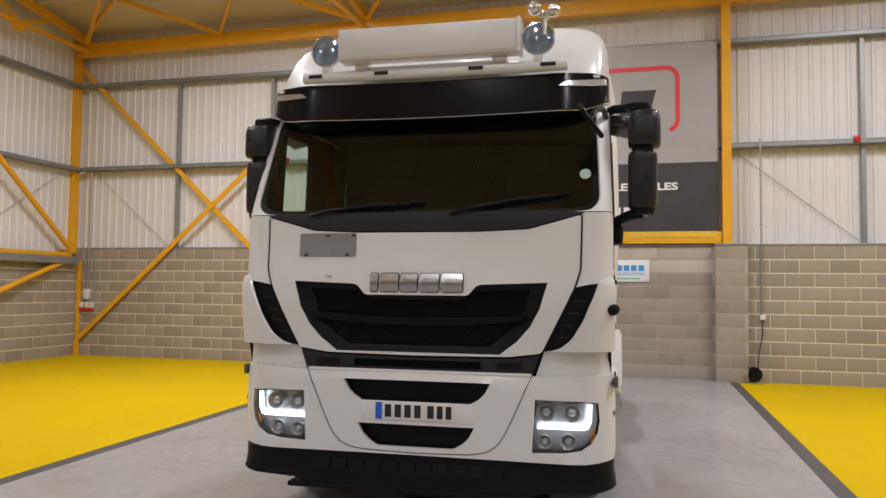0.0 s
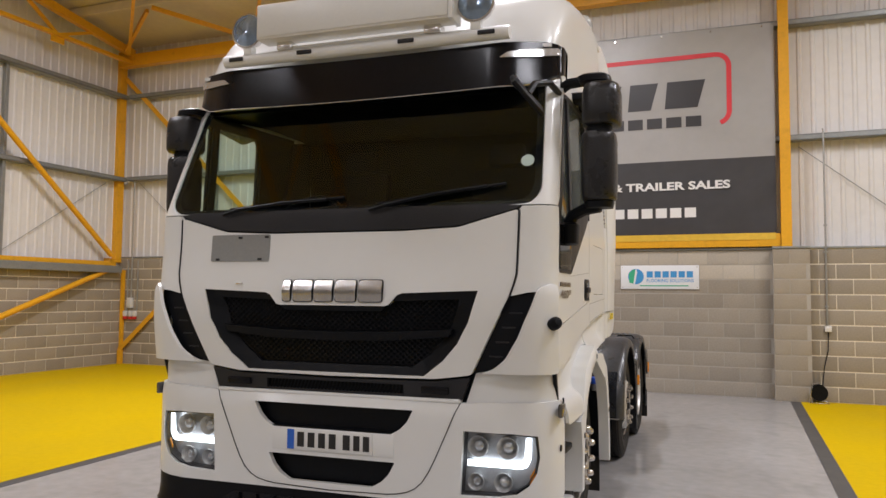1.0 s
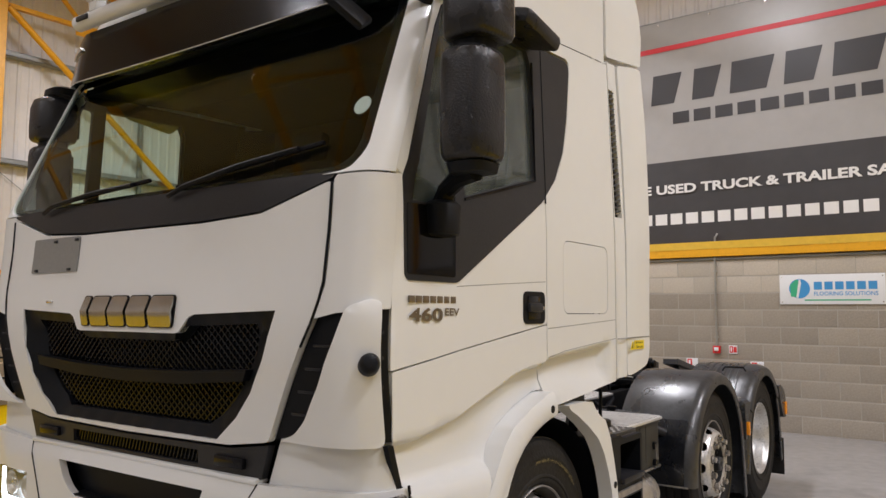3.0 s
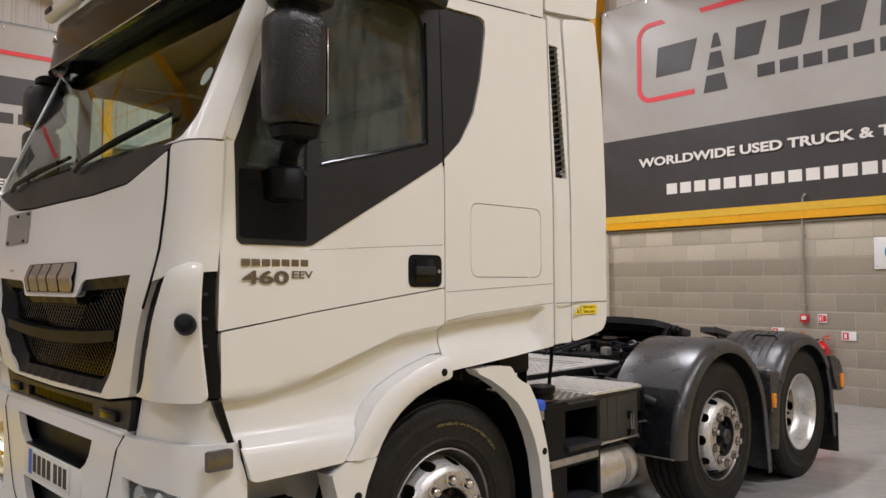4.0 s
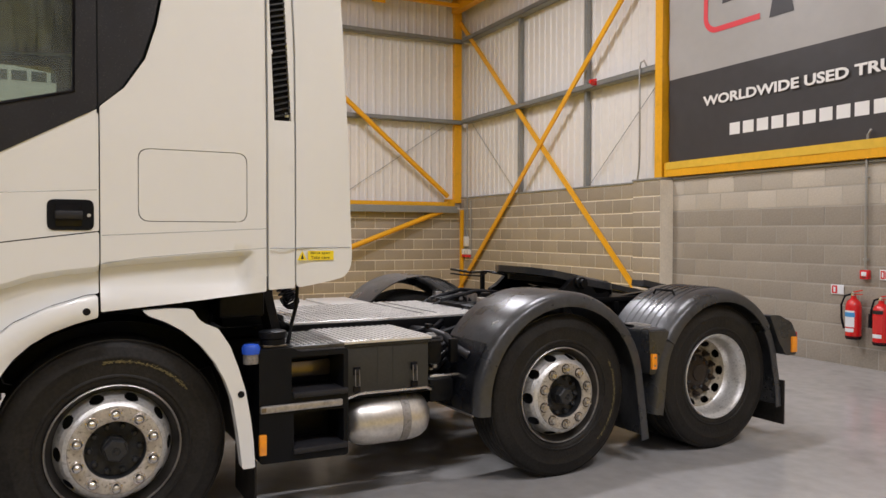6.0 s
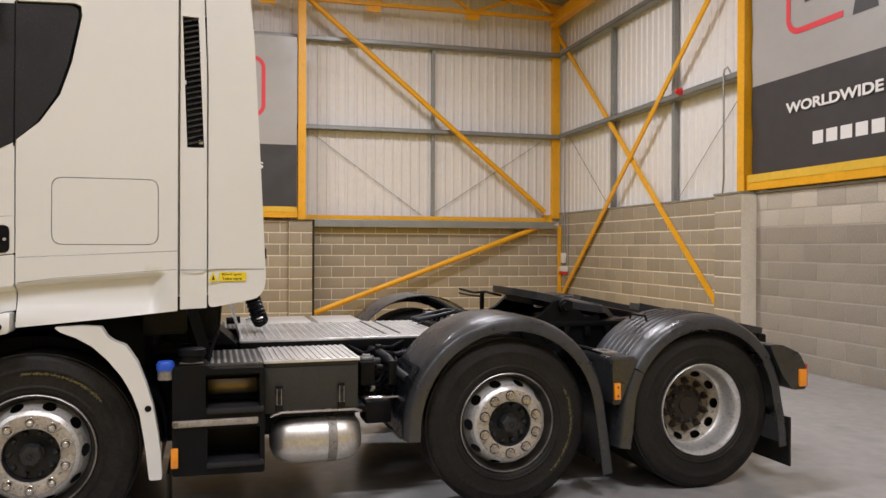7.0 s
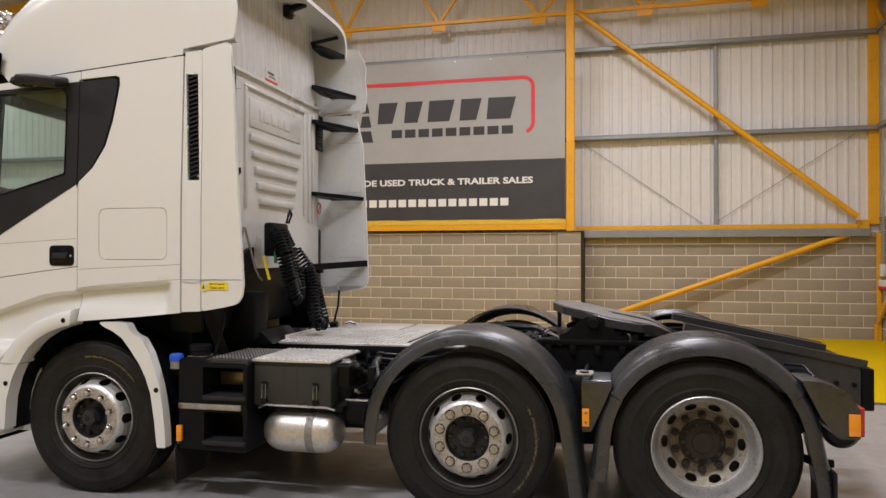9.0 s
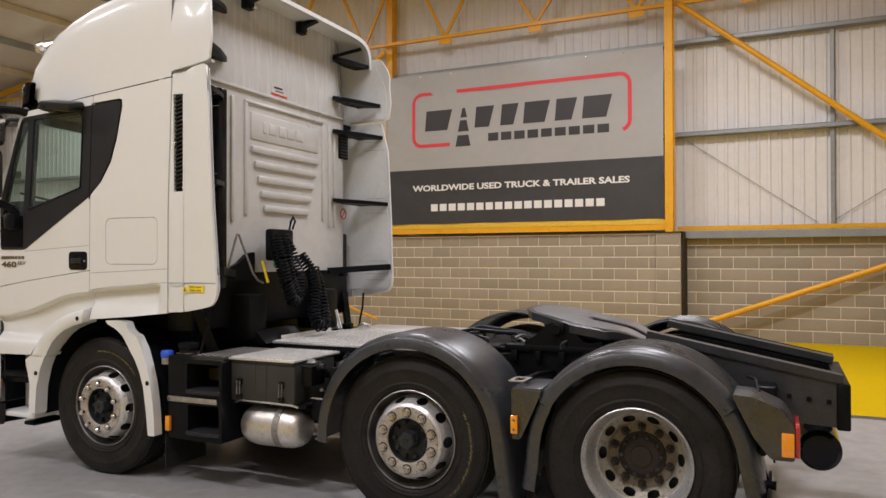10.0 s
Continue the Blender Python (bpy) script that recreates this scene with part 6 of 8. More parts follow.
for sg, mx in ((-1, -1.25), (1, 1.42)):
    mr = part("mirror", pod([(2.018, mx, 0.30, 0.070, 0.082), (2.024, mx, 0.30, 0.084, 0.100), (2.040, mx, 0.30, 0.091, 0.112), (2.10, mx, 0.30, 0.093, 0.116), (2.34, mx, 0.30, 0.093, 0.116), (2.372, mx, 0.30, 0.090, 0.112), (2.386, mx, 0.30, 0.080, 0.100), (2.390, mx, 0.30, 0.06, 0.075)]), MIRRORCASE, lorry, "tall black door mirror", 50)
    ux = mx + sg * 0.012
    part("upper_mirror", pod([(2.420, ux, 0.32, 0.082, 0.10), (2.426, ux, 0.32, 0.096, 0.12), (2.442, ux, 0.32, 0.103, 0.130), (2.50, ux, 0.32, 0.104, 0.132), (2.60, ux, 0.32, 0.102, 0.130), (2.645, ux, 0.32, 0.092, 0.115), (2.66, ux, 0.32, 0.07, 0.085)]), MIRRORCASE, mr, "", 50)
    part("mirror_neck", pod([(2.385, mx, 0.30, 0.065, 0.075), (2.425, mx, 0.31, 0.07, 0.08)], 16), PLASTIC, mr)
    part("mirror_glass", box_bm(-0.078, 0.078, 0.0615, 0.0655, 2.06, 2.35, 0.002, Matrix.Translation((mx, 0.30, 0))), CHROME, mr)
    part("upper_glass", box_bm(-0.088, 0.088, 0.0705, 0.0745, 2.45, 2.62, 0.002, Matrix.Translation((ux, 0.32, 0))), CHROME, mr)
    part("upper_arm", pod([(2.668, mx - sg * 0.02, 0.33, 0.085, 0.09), (2.70, mx - sg * 0.03, 0.33, 0.09, 0.09), (2.712, mx - sg * 0.03, 0.33, 0.07, 0.07)], 18), PLASTIC, mr, "", 50)
    part("arm_link", tube_bm([(sg * 1.19, 0.44, 2.685), (sg * 1.24, 0.40, 2.70), (mx - sg * 0.06, 0.35, 2.695)], 0.030, 10), PLASTIC, mr)
    part("lower_arm", tube_bm([(sg * 1.235, 0.37, 1.90), (sg * 1.27, 0.36, 1.955), (mx - sg * 0.08, 0.33, 1.985), (mx, 0.31, 1.995)], 0.034, 10), PLASTIC, mr)
    part("mirror_foot", pod([(1.982, mx, 0.30, 0.07, 0.08), (2.014, mx, 0.30, 0.078, 0.09)], 18), PLASTIC, mr)
    part("arm_base", pod([(1.792, sg * 1.245, 0.37, 0.035, 0.055), (1.80, sg * 1.248, 0.37, 0.048, 0.075), (1.90, sg * 1.252, 0.37, 0.05, 0.085), (1.915, sg * 1.252, 0.37, 0.035, 0.06)], 20), PLASTIC, mr, "", 50)
    part("kerb_arm", pod([(2.672, sg * 1.25, 0.76, 0.05, 0.06), (2.685, sg * 1.25, 0.76, 0.075, 0.085), (2.72, sg * 1.24, 0.76, 0.07, 0.08), (2.73, sg * 1.23, 0.76, 0.05, 0.06)], 16), PLASTIC, mr)
    part("kerb_mirror", box_bm(-0.07, 0.07, -0.15, 0.13, -0.035, 0.035, 0.022, Matrix.Translation((sg * 1.285, 0.93, 2.688)) @ pose(0, 0, 0, -8, 14 * sg, 0) @ Matrix.Diagonal((1.1, 1.1, 0.95, 1))), MIRRORCASE, mr)
tip, toe = Vector((1.037, -0.089, 2.615)), Vector((1.16, 0.054, 2.464))
axis = (toe - tip).normalized()
across = (Vector((-0.035, 0.976, 0.21)) - axis * axis.dot(Vector((-0.035, 0.976, 0.21)))).normalized()
turn = Matrix((across.cross(axis), across, axis)).transposed().to_4x4()
fm_ = part("front_mirror", box_bm(-0.016, 0.016, -0.055, 0.055, -0.125, 0.125, 0.014, Matrix.Translation((tip + toe) / 2) @ turn), PLASTIC, lorry, "black front view mirror")
part("mirror_arm", tube_bm([(1.19, 0.36, 2.64), (1.17, 0.20, 2.66), (1.12, 0.06, 2.62), (1.10, -0.01, 2.55)], 0.018, 8), PLASTIC, fm_)

# --- wipers
for x0, x1, z1 in ((-0.74, 0.04, 2.045), (0.21, 0.97, 2.09)):
    wp = part("wiper", tube_bm([wrap(x0, 1.975, 0.012), wrap(x0 + 0.10, 2.0, 0.03), wrap((x0 + x1) / 2, (2.0 + z1) / 2 + 0.01, 0.03), wrap(x1 - 0.1, z1, 0.024)], 0.010, 6), PLASTIC, lorry, "black windscreen wiper")
    part("blade", tube_bm([wrap(x0 + 0.04, 2.008, 0.012), wrap((x0 + x1) / 2, 2.02 + (z1 - 2.02) * 0.5, 0.012), wrap(x1, z1 + 0.012, 0.012)], 0.009, 6), GLOSSBLACK, wp)

# --- roof light bar, spot lamps, light box
bar = part("light_bar", tube_bm([(-0.90, 0.215, 2.968), (0.945, 0.215, 2.968)], 0.038, 16), WHITE, lorry, "white tubular roof light bar")
for x in (-0.80, -0.32, 0.34, 0.82):
    part("bar_marker", box_bm(x - 0.05, x + 0.05, 0.168, 0.18, 2.955, 2.981, 0.005), DARKGREY, bar)
for x in (-0.46, 0.50):
    part("bar_clamp", box_bm(x - 0.05, x + 0.05, 0.17, 0.26, 2.998, 3.05, 0.008), STEEL, bar)
for x in (-0.725, 0.755):
    sp = Matrix.Translation((x, 0.19, 3.145)) @ pose(0, 0, 0, 90, 0, 0)
    bm = bmesh.new()
    lathe(bm, [(-0.10, 0.0), (-0.095, 0.05), (-0.05, 0.095), (-0.01, 0.112), (0.012, 0.112), (0.014, 0.100), (0.004, 0.098)], sp, 36)
    lampo = part("spot_lamp", bm, CHROME, bar, "round chrome spot lamp with blue glass")
    bm = bmesh.new()
    lathe(bm, [(0.004, 0.099), (0.010, 0.08), (0.018, 0.04), (0.020, 0.0)], sp, 36)
    part("lens", bm, SPOT_GLASS, lampo)
    part("lamp_foot", box_bm(x - 0.03, x + 0.03, 0.18, 0.24, 2.99, 3.05, 0.006), WHITE, lampo)
lb = part("light_box", box_bm(-0.61, 0.64, 0.10, 0.24, 3.045, 3.265, 0.012), SWITCH, lorry, "blank white illuminated sign box")
part("box_face", box_bm(-0.592, 0.622, 0.0935, 0.101, 3.06, 3.25, 0.004), PLATE_WHITE, lb)
part("box_end", box_bm(0.625, 0.650, 0.09, 0.25, 3.04, 3.27, 0.004), WHITE, lb)
part("box_bracket", box_bm(-0.45, 0.5, 0.20, 0.40, 2.98, 3.02), WHITE, lb)
horn = part("beacon_cluster", tube_bm([(0.80, 0.14, 3.15), (0.80, 0.14, 3.28)], 0.018, 10), CHROME, lorry, "small chrome lamps on a stalk")
for dx, dz, r in ((-0.065, 0.034, 0.046), (0.0, -0.02, 0.034), (0.060, 0.010, 0.043)):
    bm = bmesh.new()
    bmesh.ops.create_uvsphere(bm, u_segments=20, v_segments=12, radius=r, matrix=Matrix.Translation((0.80 + dx, 0.14, 3.297 + dz)))
    part("lamp_ball", bm, CHROME, horn)

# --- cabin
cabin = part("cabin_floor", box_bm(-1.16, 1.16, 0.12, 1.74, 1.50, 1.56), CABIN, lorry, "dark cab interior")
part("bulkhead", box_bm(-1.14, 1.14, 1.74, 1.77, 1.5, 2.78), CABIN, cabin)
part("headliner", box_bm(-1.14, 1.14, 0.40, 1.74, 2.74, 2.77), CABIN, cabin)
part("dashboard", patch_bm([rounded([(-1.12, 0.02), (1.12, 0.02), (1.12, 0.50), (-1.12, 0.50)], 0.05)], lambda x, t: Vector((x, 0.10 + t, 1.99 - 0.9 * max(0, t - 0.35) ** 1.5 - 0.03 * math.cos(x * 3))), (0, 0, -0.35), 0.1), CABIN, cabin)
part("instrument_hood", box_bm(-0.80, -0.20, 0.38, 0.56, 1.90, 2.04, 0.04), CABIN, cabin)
bm = bmesh.new()
wheel_m = Matrix.Translation((-0.55, 0.66, 2.03)) @ pose(0, 0, 0, 42, 0, 0)
prev = None
for k in range(33):
    a = 2 * math.pi * k / 32
    cur = [bm.verts.new(wheel_m @ Vector(((0.215 + 0.016 * math.cos(b)) * math.cos(a), (0.215 + 0.016 * math.cos(b)) * math.sin(a), 0.016 * math.sin(b)))) for b in [2 * math.pi * j / 8 for j in range(8)]]
    if prev:
        for j in range(8):
            bm.faces.new((prev[j], prev[(j + 1) % 8], cur[(j + 1) % 8], cur[j]))
    prev = cur
beam(bm, wheel_m @ Vector((-0.21, 0, -0.02)), wheel_m @ Vector((0.21, 0, -0.02)), 0.05, 0.02)
beam(bm, wheel_m @ Vector((0, 0, -0.02)), wheel_m @ Vector((0, -0.21, -0.02)), 0.05, 0.02, up=(0.3, 0.2, 1))
part("steering_wheel", bm, PLASTIC, cabin)
for x in (-0.55, 0.60):
    st = part("seat", box_bm(x - 0.26, x + 0.26, 0.85, 1.35, 1.70, 1.88, 0.05), SEATCLOTH, cabin, "dark blue cloth seat")
for x in (-0.55, 0.60):
    part("seat_back", box_bm(x - 0.25, x + 0.25, -0.06, 0.06, 0, 0.62, 0.05, Matrix.Translation((0, 1.36, 1.82)) @ pose(0, 0, 0, -12, 0, 0)), SEATCLOTH, cabin)
    part("head_rest", box_bm(x - 0.13, x + 0.13, -0.04, 0.04, 0, 0.17, 0.03, Matrix.Translation((0, 1.48, 2.44)) @ pose(0, 0, 0, -10, 0, 0)), SEATCLOTH, cabin)
part("bunk", box_bm(-1.10, 1.10, 1.45, 1.73, 1.85, 2.0, 0.04), SEATCLOTH, cabin)

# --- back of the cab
bw = part("back_wall", patch_bm([rounded(rect(-1.2, 1.46, 1.2, 2.865), 0.01)], lambda x, z: Vector((x * 0.985, 1.945 - 0.15 * ease(0.90, 1.2, abs(x)) ** 1.5, z)), (0, -0.04, 0), 0.05), WHITE_BACK_DIM, lorry, "white ribbed rear cab wall")
part("back_upper", patch_bm([rounded(rect(-1.17, 2.868, 1.17, 3.60), 0.10)], lambda x, z: Vector((x, 1.952 - 0.03 * ease(2.9, 3.6, z) - 0.14 * ease(0.76, 1.17, abs(x)) ** 1.5, z)), (0, -0.03, 0), 0.1), WET_BACK_DIM, bw, "rain-streaked white roof back")
part("back_ledge", box_bm(-0.95, 1.0, 1.90, 1.965, 2.862, 2.884, 0.004), WHITE_BACK_DIM, bw)


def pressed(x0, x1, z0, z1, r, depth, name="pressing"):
    return part(name, box_bm(x0, x1, 1.935, 1.945 + depth, z0, z1, r), WHITE_BACK_DIM, bw)


pressed(-0.60, 0.50, 2.775, 2.80, 0.012, 0.018)
pressed(0.46, 0.50, 1.90, 2.78, 0.012, 0.016)
pressed(-0.62, -0.58, 1.90, 2.78, 0.012, 0.016)
pressed(-0.52, 0.42, 2.50, 2.72, 0.012, 0.010)
for k in range(5):
    b = 0.04 * k
    pressed(-0.52 + b, 0.42 - b, 2.395 - k * 0.115, 2.455 - k * 0.115, 0.018, 0.024)
pressed(0.62, 0.66, 1.85, 2.80, 0.012, 0.02)
pressed(0.86, 0.90, 1.85, 2.80, 0.012, 0.02)
pressed(-0.72, -0.68, 1.85, 2.80, 0.012, 0.02)
pressed(-0.80, -0.77, 1.85, 2.80, 0.010, 0.02)
for k, (a, b) in enumerate(((0.235, 0.275), (0.105, 0.20), (-0.02, 0.07), (-0.145, -0.05), (-0.28, -0.17))):
    part("pressed_block", box_bm(a, b, 1.945, 1.962, 2.565, 2.655, 0.008), WHITE_BACK_DIM, bw)
vent = part("air_vent", box_bm(-1.02, -0.86, 1.944, 1.956, 2.50, 2.74, 0.006), PLASTIC, bw, "black slatted vent")
for k in range(7):
    part("vent_slat", box_bm(-1.0, -0.88, 1.954, 1.966, 2.52 + k * 0.029, 2.532 + k * 0.029, 0.002), FENDER, vent)
for x in (-0.26, 0.46):
    rs = part("roof_stay", box_bm(x - 0.05, x + 0.05, 1.92, 1.98, 3.50, 3.60, 0.012), PLASTIC, bw, "black spoiler stay")
    part("stay_arm", beam_bm((x, 1.95, 3.565), (x - 0.03, 2.09, 3.62), 0.07, 0.035), PLASTIC, rs)
    part("stay_bolt", tube_bm([(x - 0.03, 1.98, 3.52), (x - 0.03, 2.0, 3.52)], 0.014, 8), STEEL, rs)
part("dealer_label", box_bm(-0.045, 0.165, 1.950, 1.954, 2.90, 2.995), WHITE_BACK_DIM, bw, "small white label with a dark foot")
part("label_foot", box_bm(-0.045, 0.165, 1.9535, 1.956, 2.90, 2.915), SIGN_RED, bw)
part("label_bar", box_bm(0.02, 0.13, 1.9535, 1.956, 2.958, 2.972), BLACK_PRINT, bw)
part("label_bar", box_bm(0.0, 0.11, 1.9535, 1.956, 2.935, 2.942), BLACK_PRINT, bw)
bm = bmesh.new()
lathe(bm, [(0, 0.040), (0, 0.052), (0.002, 0.052), (0.002, 0.040)], Matrix.Translation((-0.95, 1.946, 1.985)) @ pose(0, 0, 0, -90, 0, 0), 24)
part("no_step_ring", bm, SIGN_RED, bw, "round red prohibition label")
part("no_step_face", box_bm(-0.985, -0.915, 1.9455, 1.9470, 1.945, 2.025), PLATE_WHITE, bw)
part("no_step_bar", beam_bm((-0.98, 1.949, 2.02), (-0.92, 1.949, 1.95), 0.003, 0.010), SIGN_RED, bw)
for sg in (-1, 1):
    part("stay_bracket", box_bm(sg * 0.92 - 0.04, sg * 0.92 + 0.04, 1.94, 1.99, 1.40, 1.45, 0.006), PLASTIC, bw)
part("lower_back", box_bm(-1.05, 1.05, 1.70, 1.93, 1.05, 1.80, 0.02), CHASSIS, bw, "black lower cab back")
part("intake_duct", box_bm(0.82, 0.92, 1.95, 2.06, 1.35, 2.80, 0.02), GLOSSBLACK, bw, "black air intake duct")
part("stay_wire", tube_bm([(0.80, 2.02, 1.42), (0.725, 2.05, 1.70), (0.705, 2.05, 1.748), (0.685, 2.05, 1.745), (0.655, 2.05, 1.69), (0.52, 2.05, 1.455), (0.45, 2.04, 1.40), (0.36, 2.02, 1.375)], 0.009, 8), RIM_DULL, bw, "thin grey bent stay")
part("side_bracket", patch_bm([rounded([(0.42, 1.40), (0.84, 1.40), (0.80, 1.47), (0.62, 1.53), (0.52, 1.60), (0.42, 1.62)], 0.02)], lambda x, z: Vector((x, 1.99, z)), (0, -0.03, 0), 0.1), CHASSIS, bw, "black bracket plate")


# --- wheels
def hub_m(sg, x, y):
    return Matrix.Translation((sg * x, y, 0.497)) @ pose(0, 0, 0, 0, 90 * sg, 0)


TYRE = [(-0.31, 0.292), (-0.318, 0.36), (-0.315, 0.42), (-0.298, 0.472), (-0.275, 0.490)]
for g in range(5):
    c = -0.255 + g * 0.052
    TYRE += [(c - 0.018, 0.4965), (c + 0.018, 0.4965), (c + 0.021, 0.484), (c + 0.030, 0.484)]
TYRE += [(-0.035, 0.494), (-0.018, 0.482), (-0.006, 0.457), (0.001, 0.425), (0.005, 0.418), (0.005, 0.412), (0.001, 0.406), (0.0, 0.378), (-0.004, 0.340), (0.001, 0.334), (0.001, 0.327), (-0.005, 0.322), (-0.006, 0.312), (-0.012, 0.303), (-0.024, 0.292)]
LIP = [(-0.03, 0.292), (-0.012, 0.2905), (-0.009, 0.286), (-0.018, 0.282)]
GUTTER_FRONT = [(-0.018, 0.282), (-0.034, 0.272), (-0.062, 0.264), (-0.078, 0.254)]
DISC_FRONT = [(-0.078, 0.254), (-0.060, 0.246), (-0.012, 0.232), (0.010, 0.218), (0.020, 0.206), (0.024, 0.200)]
RING_FRONT = [(0.024, 0.200), (0.028, 0.196), (0.030, 0.138), (0.026, 0.132), (0.018, 0.130)]
BARREL_REAR = [(-0.018, 0.282), (-0.034, 0.272), (-0.055, 0.264), (-0.105, 0.258), (-0.150, 0.245), (-0.160, 0.236)]
DISC_REAR = [(-0.160, 0.236), (-0.167, 0.226), (-0.192, 0.192), (-0.206, 0.180)]
RING_REAR = [(-0.206, 0.180), (-0.210, 0.176), (-0.212, 0.110)]


def holed_ring(bm, profile, m, holes, half, r_in, r_out, steps=240):
    """A turned ring with oval openings between r_in and r_out, cut by leaving cells out."""
    prof = []
    for (a0, r0), (a1, r1) in zip(profile, profile[1:]):
        n = max(1, int(abs(r1 - r0) / 0.002 + abs(a1 - a0) / 0.003))
        prof += [(a0 + (a1 - a0) * k / n, r0 + (r1 - r0) * k / n) for k in range(n)]
    prof.append(profile[-1])
    rings = [[bm.verts.new(m @ Vector((r * math.cos(2 * math.pi * k / steps), r * math.sin(2 * math.pi * k / steps), a))) for k in range(steps)] for a, r in prof]
    for i in range(len(prof) - 1):
        rm = (prof[i][1] + prof[i + 1][1]) / 2
        for k in range(steps):
            ang = (k + 0.5) / steps * holes % 1.0 - 0.5
            e = (rm - (r_in + r_out) / 2) / ((r_out - r_in) / 2)
            if (ang / half) ** 2 + e * e < 1:
                continue
            bm.faces.new((rings[i][k], rings[i][(k + 1) % steps], rings[i + 1][(k + 1) % steps], rings[i + 1][k]))


def make_wheel(sg, y, x, kind):
    m = hub_m(sg, x, y)
    rear = kind == "rear"
    bm = bmesh.new()
    lathe(bm, TYRE, m, 72)
    ty = part("wheel", bm, RUBBER, lorry, "black road tyre on a worn alloy rim", 40)
    bm = bmesh.new()
    lathe(bm, LIP, m, 72)
    part("rim_edge", bm, RIM if rear else RIM_LIP, ty, "thin bright rim edge", 40)
    bm = bmesh.new()
    lathe(bm, BARREL_REAR if rear else GUTTER_FRONT, m, 72)
    part("rim", bm, RIM if rear else RIM_SHADED, ty, "deep bright alloy barrel" if rear else "rim gutter with shade in its colour", 40)
    bm = bmesh.new()
    holed_ring(bm, DISC_REAR if rear else DISC_FRONT, m, 10, 0.27 if rear else 0.21, 0.188 if rear else 0.222, 0.228 if rear else 0.250)
    part("disc", bm, DISC_DIRTY if rear else RIM, ty, "bright alloy disc with oval hand holes", 40)
    bm = bmesh.new()
    lathe(bm, [(-0.235, 0.245), (-0.245, 0.12)] if rear else [(-0.13, 0.262), (-0.14, 0.12)], m, 40)
    part("brake_drum", bm, HUBBLACK, ty)
    bm = bmesh.new()
    lathe(bm, RING_REAR if rear else RING_FRONT, m, 60)
    part("bolt_ring", bm, RIM_RUSTY if not rear else RUST_RING, ty, "rust-stained bolt ring", 40)
    for k in range(10):
        a = 2 * math.pi * k / 10
        nm_ = m @ Matrix.Rotation(a, 4, "Z") @ Matrix.Translation((0.154 if rear else 0.166, 0, -0.212 if rear else 0.029))
        bm = bmesh.new()
        if kind == "front":
            lathe(bm, [(0.0, 0.027), (0.008, 0.027), (0.010, 0.0225), (0.024, 0.0215), (0.031, 0.019), (0.037, 0.0145), (0.041, 0.008), (0.042, 0.0)], nm_, 18)
        else:
            lathe(bm, [(0.0, 0.026), (0.006, 0.026), (0.007, 0.021), (0.026, 0.020), (0.028, 0.012), (0.048 if rear else 0.031, 0.010), (0.048 if rear else 0.031, 0.0)], nm_, 6)
        nut = part("wheel_nut", bm, RUST if rear else CHROME if kind == "front" else NUT, ty)
        if kind == "mid":
            # Added dark ring that paints the outline and shade round the nut.
            bm = bmesh.new()
            lathe(bm, [(0.0, 0.030), (0.0025, 0.030), (0.003, 0.02)], nm_, 20)
            part("nut_shade_ring", bm, RUST, nut, "rust-dark ring painting the shade round a nut")
    bm = bmesh.new()
    if rear:
        lathe(bm, [(-0.212, 0.128), (-0.198, 0.126), (-0.192, 0.108), (-0.184, 0.102), (-0.178, 0.086), (-0.176, 0.060), (-0.168, 0.056), (-0.166, 0.0)], m, 30)
    else:
        lathe(bm, [(0.018, 0.130), (-0.030, 0.126), (-0.034, 0.084), (-0.040, 0.074), (-0.040, 0.058), (-0.004, 0.054), (0.0, 0.0)], m, 36)
    part("hub", bm, RUST if rear else HUBBLACK, ty, "rusty drive hub" if rear else "greasy black hub")
    if not rear:
        bm = bmesh.new()
        lathe(bm, [(-0.010, 0.056), (0.034, 0.054), (0.042, 0.047), (0.044, 0.020), (0.040, 0.018), (0.040, 0.010), (0.047, 0.008), (0.047, 0.0)], m @ Matrix.Rotation(0.3, 4, "Z"), 6)
        part("hub_cap", bm, HUBBLACK, ty, "black six-sided hub cap", 20)
    for k in range(10):
        a = 2 * math.pi * (k + 0.5) / 10
        bm = bmesh.new()
        lathe(bm, [(0, 0.015), (0.022, 0.015), (0.028, 0.009), (0.028, 0)], m @ Matrix.Rotation(a, 4, "Z") @ Matrix.Translation((0.106, 0, -0.032 if not rear else -0.200)), 6)
        part("hub_bolt", bm, HUBBLACK, ty)
    return ty


for sg in (-1, 1):
    make_wheel(sg, 1.213, 1.165, "front")
    make_wheel(sg, 3.712, 1.185, "mid")
    make_wheel(sg, 5.03, 1.195, "rear")
    bm = bmesh.new()
    lathe(bm, TYRE, hub_m(sg, 0.84, 5.03), 60)
    part("wheel", bm, RUBBER, lorry, "inner black drive tyre", 40)

# faded crayon marks on the tyre walls
CHALK = mat("chalk_mark", (0.16, 0.13, 0.055), 0.85, vary=0.5, scale=30, fine=160)
chalk = random.Random(5)
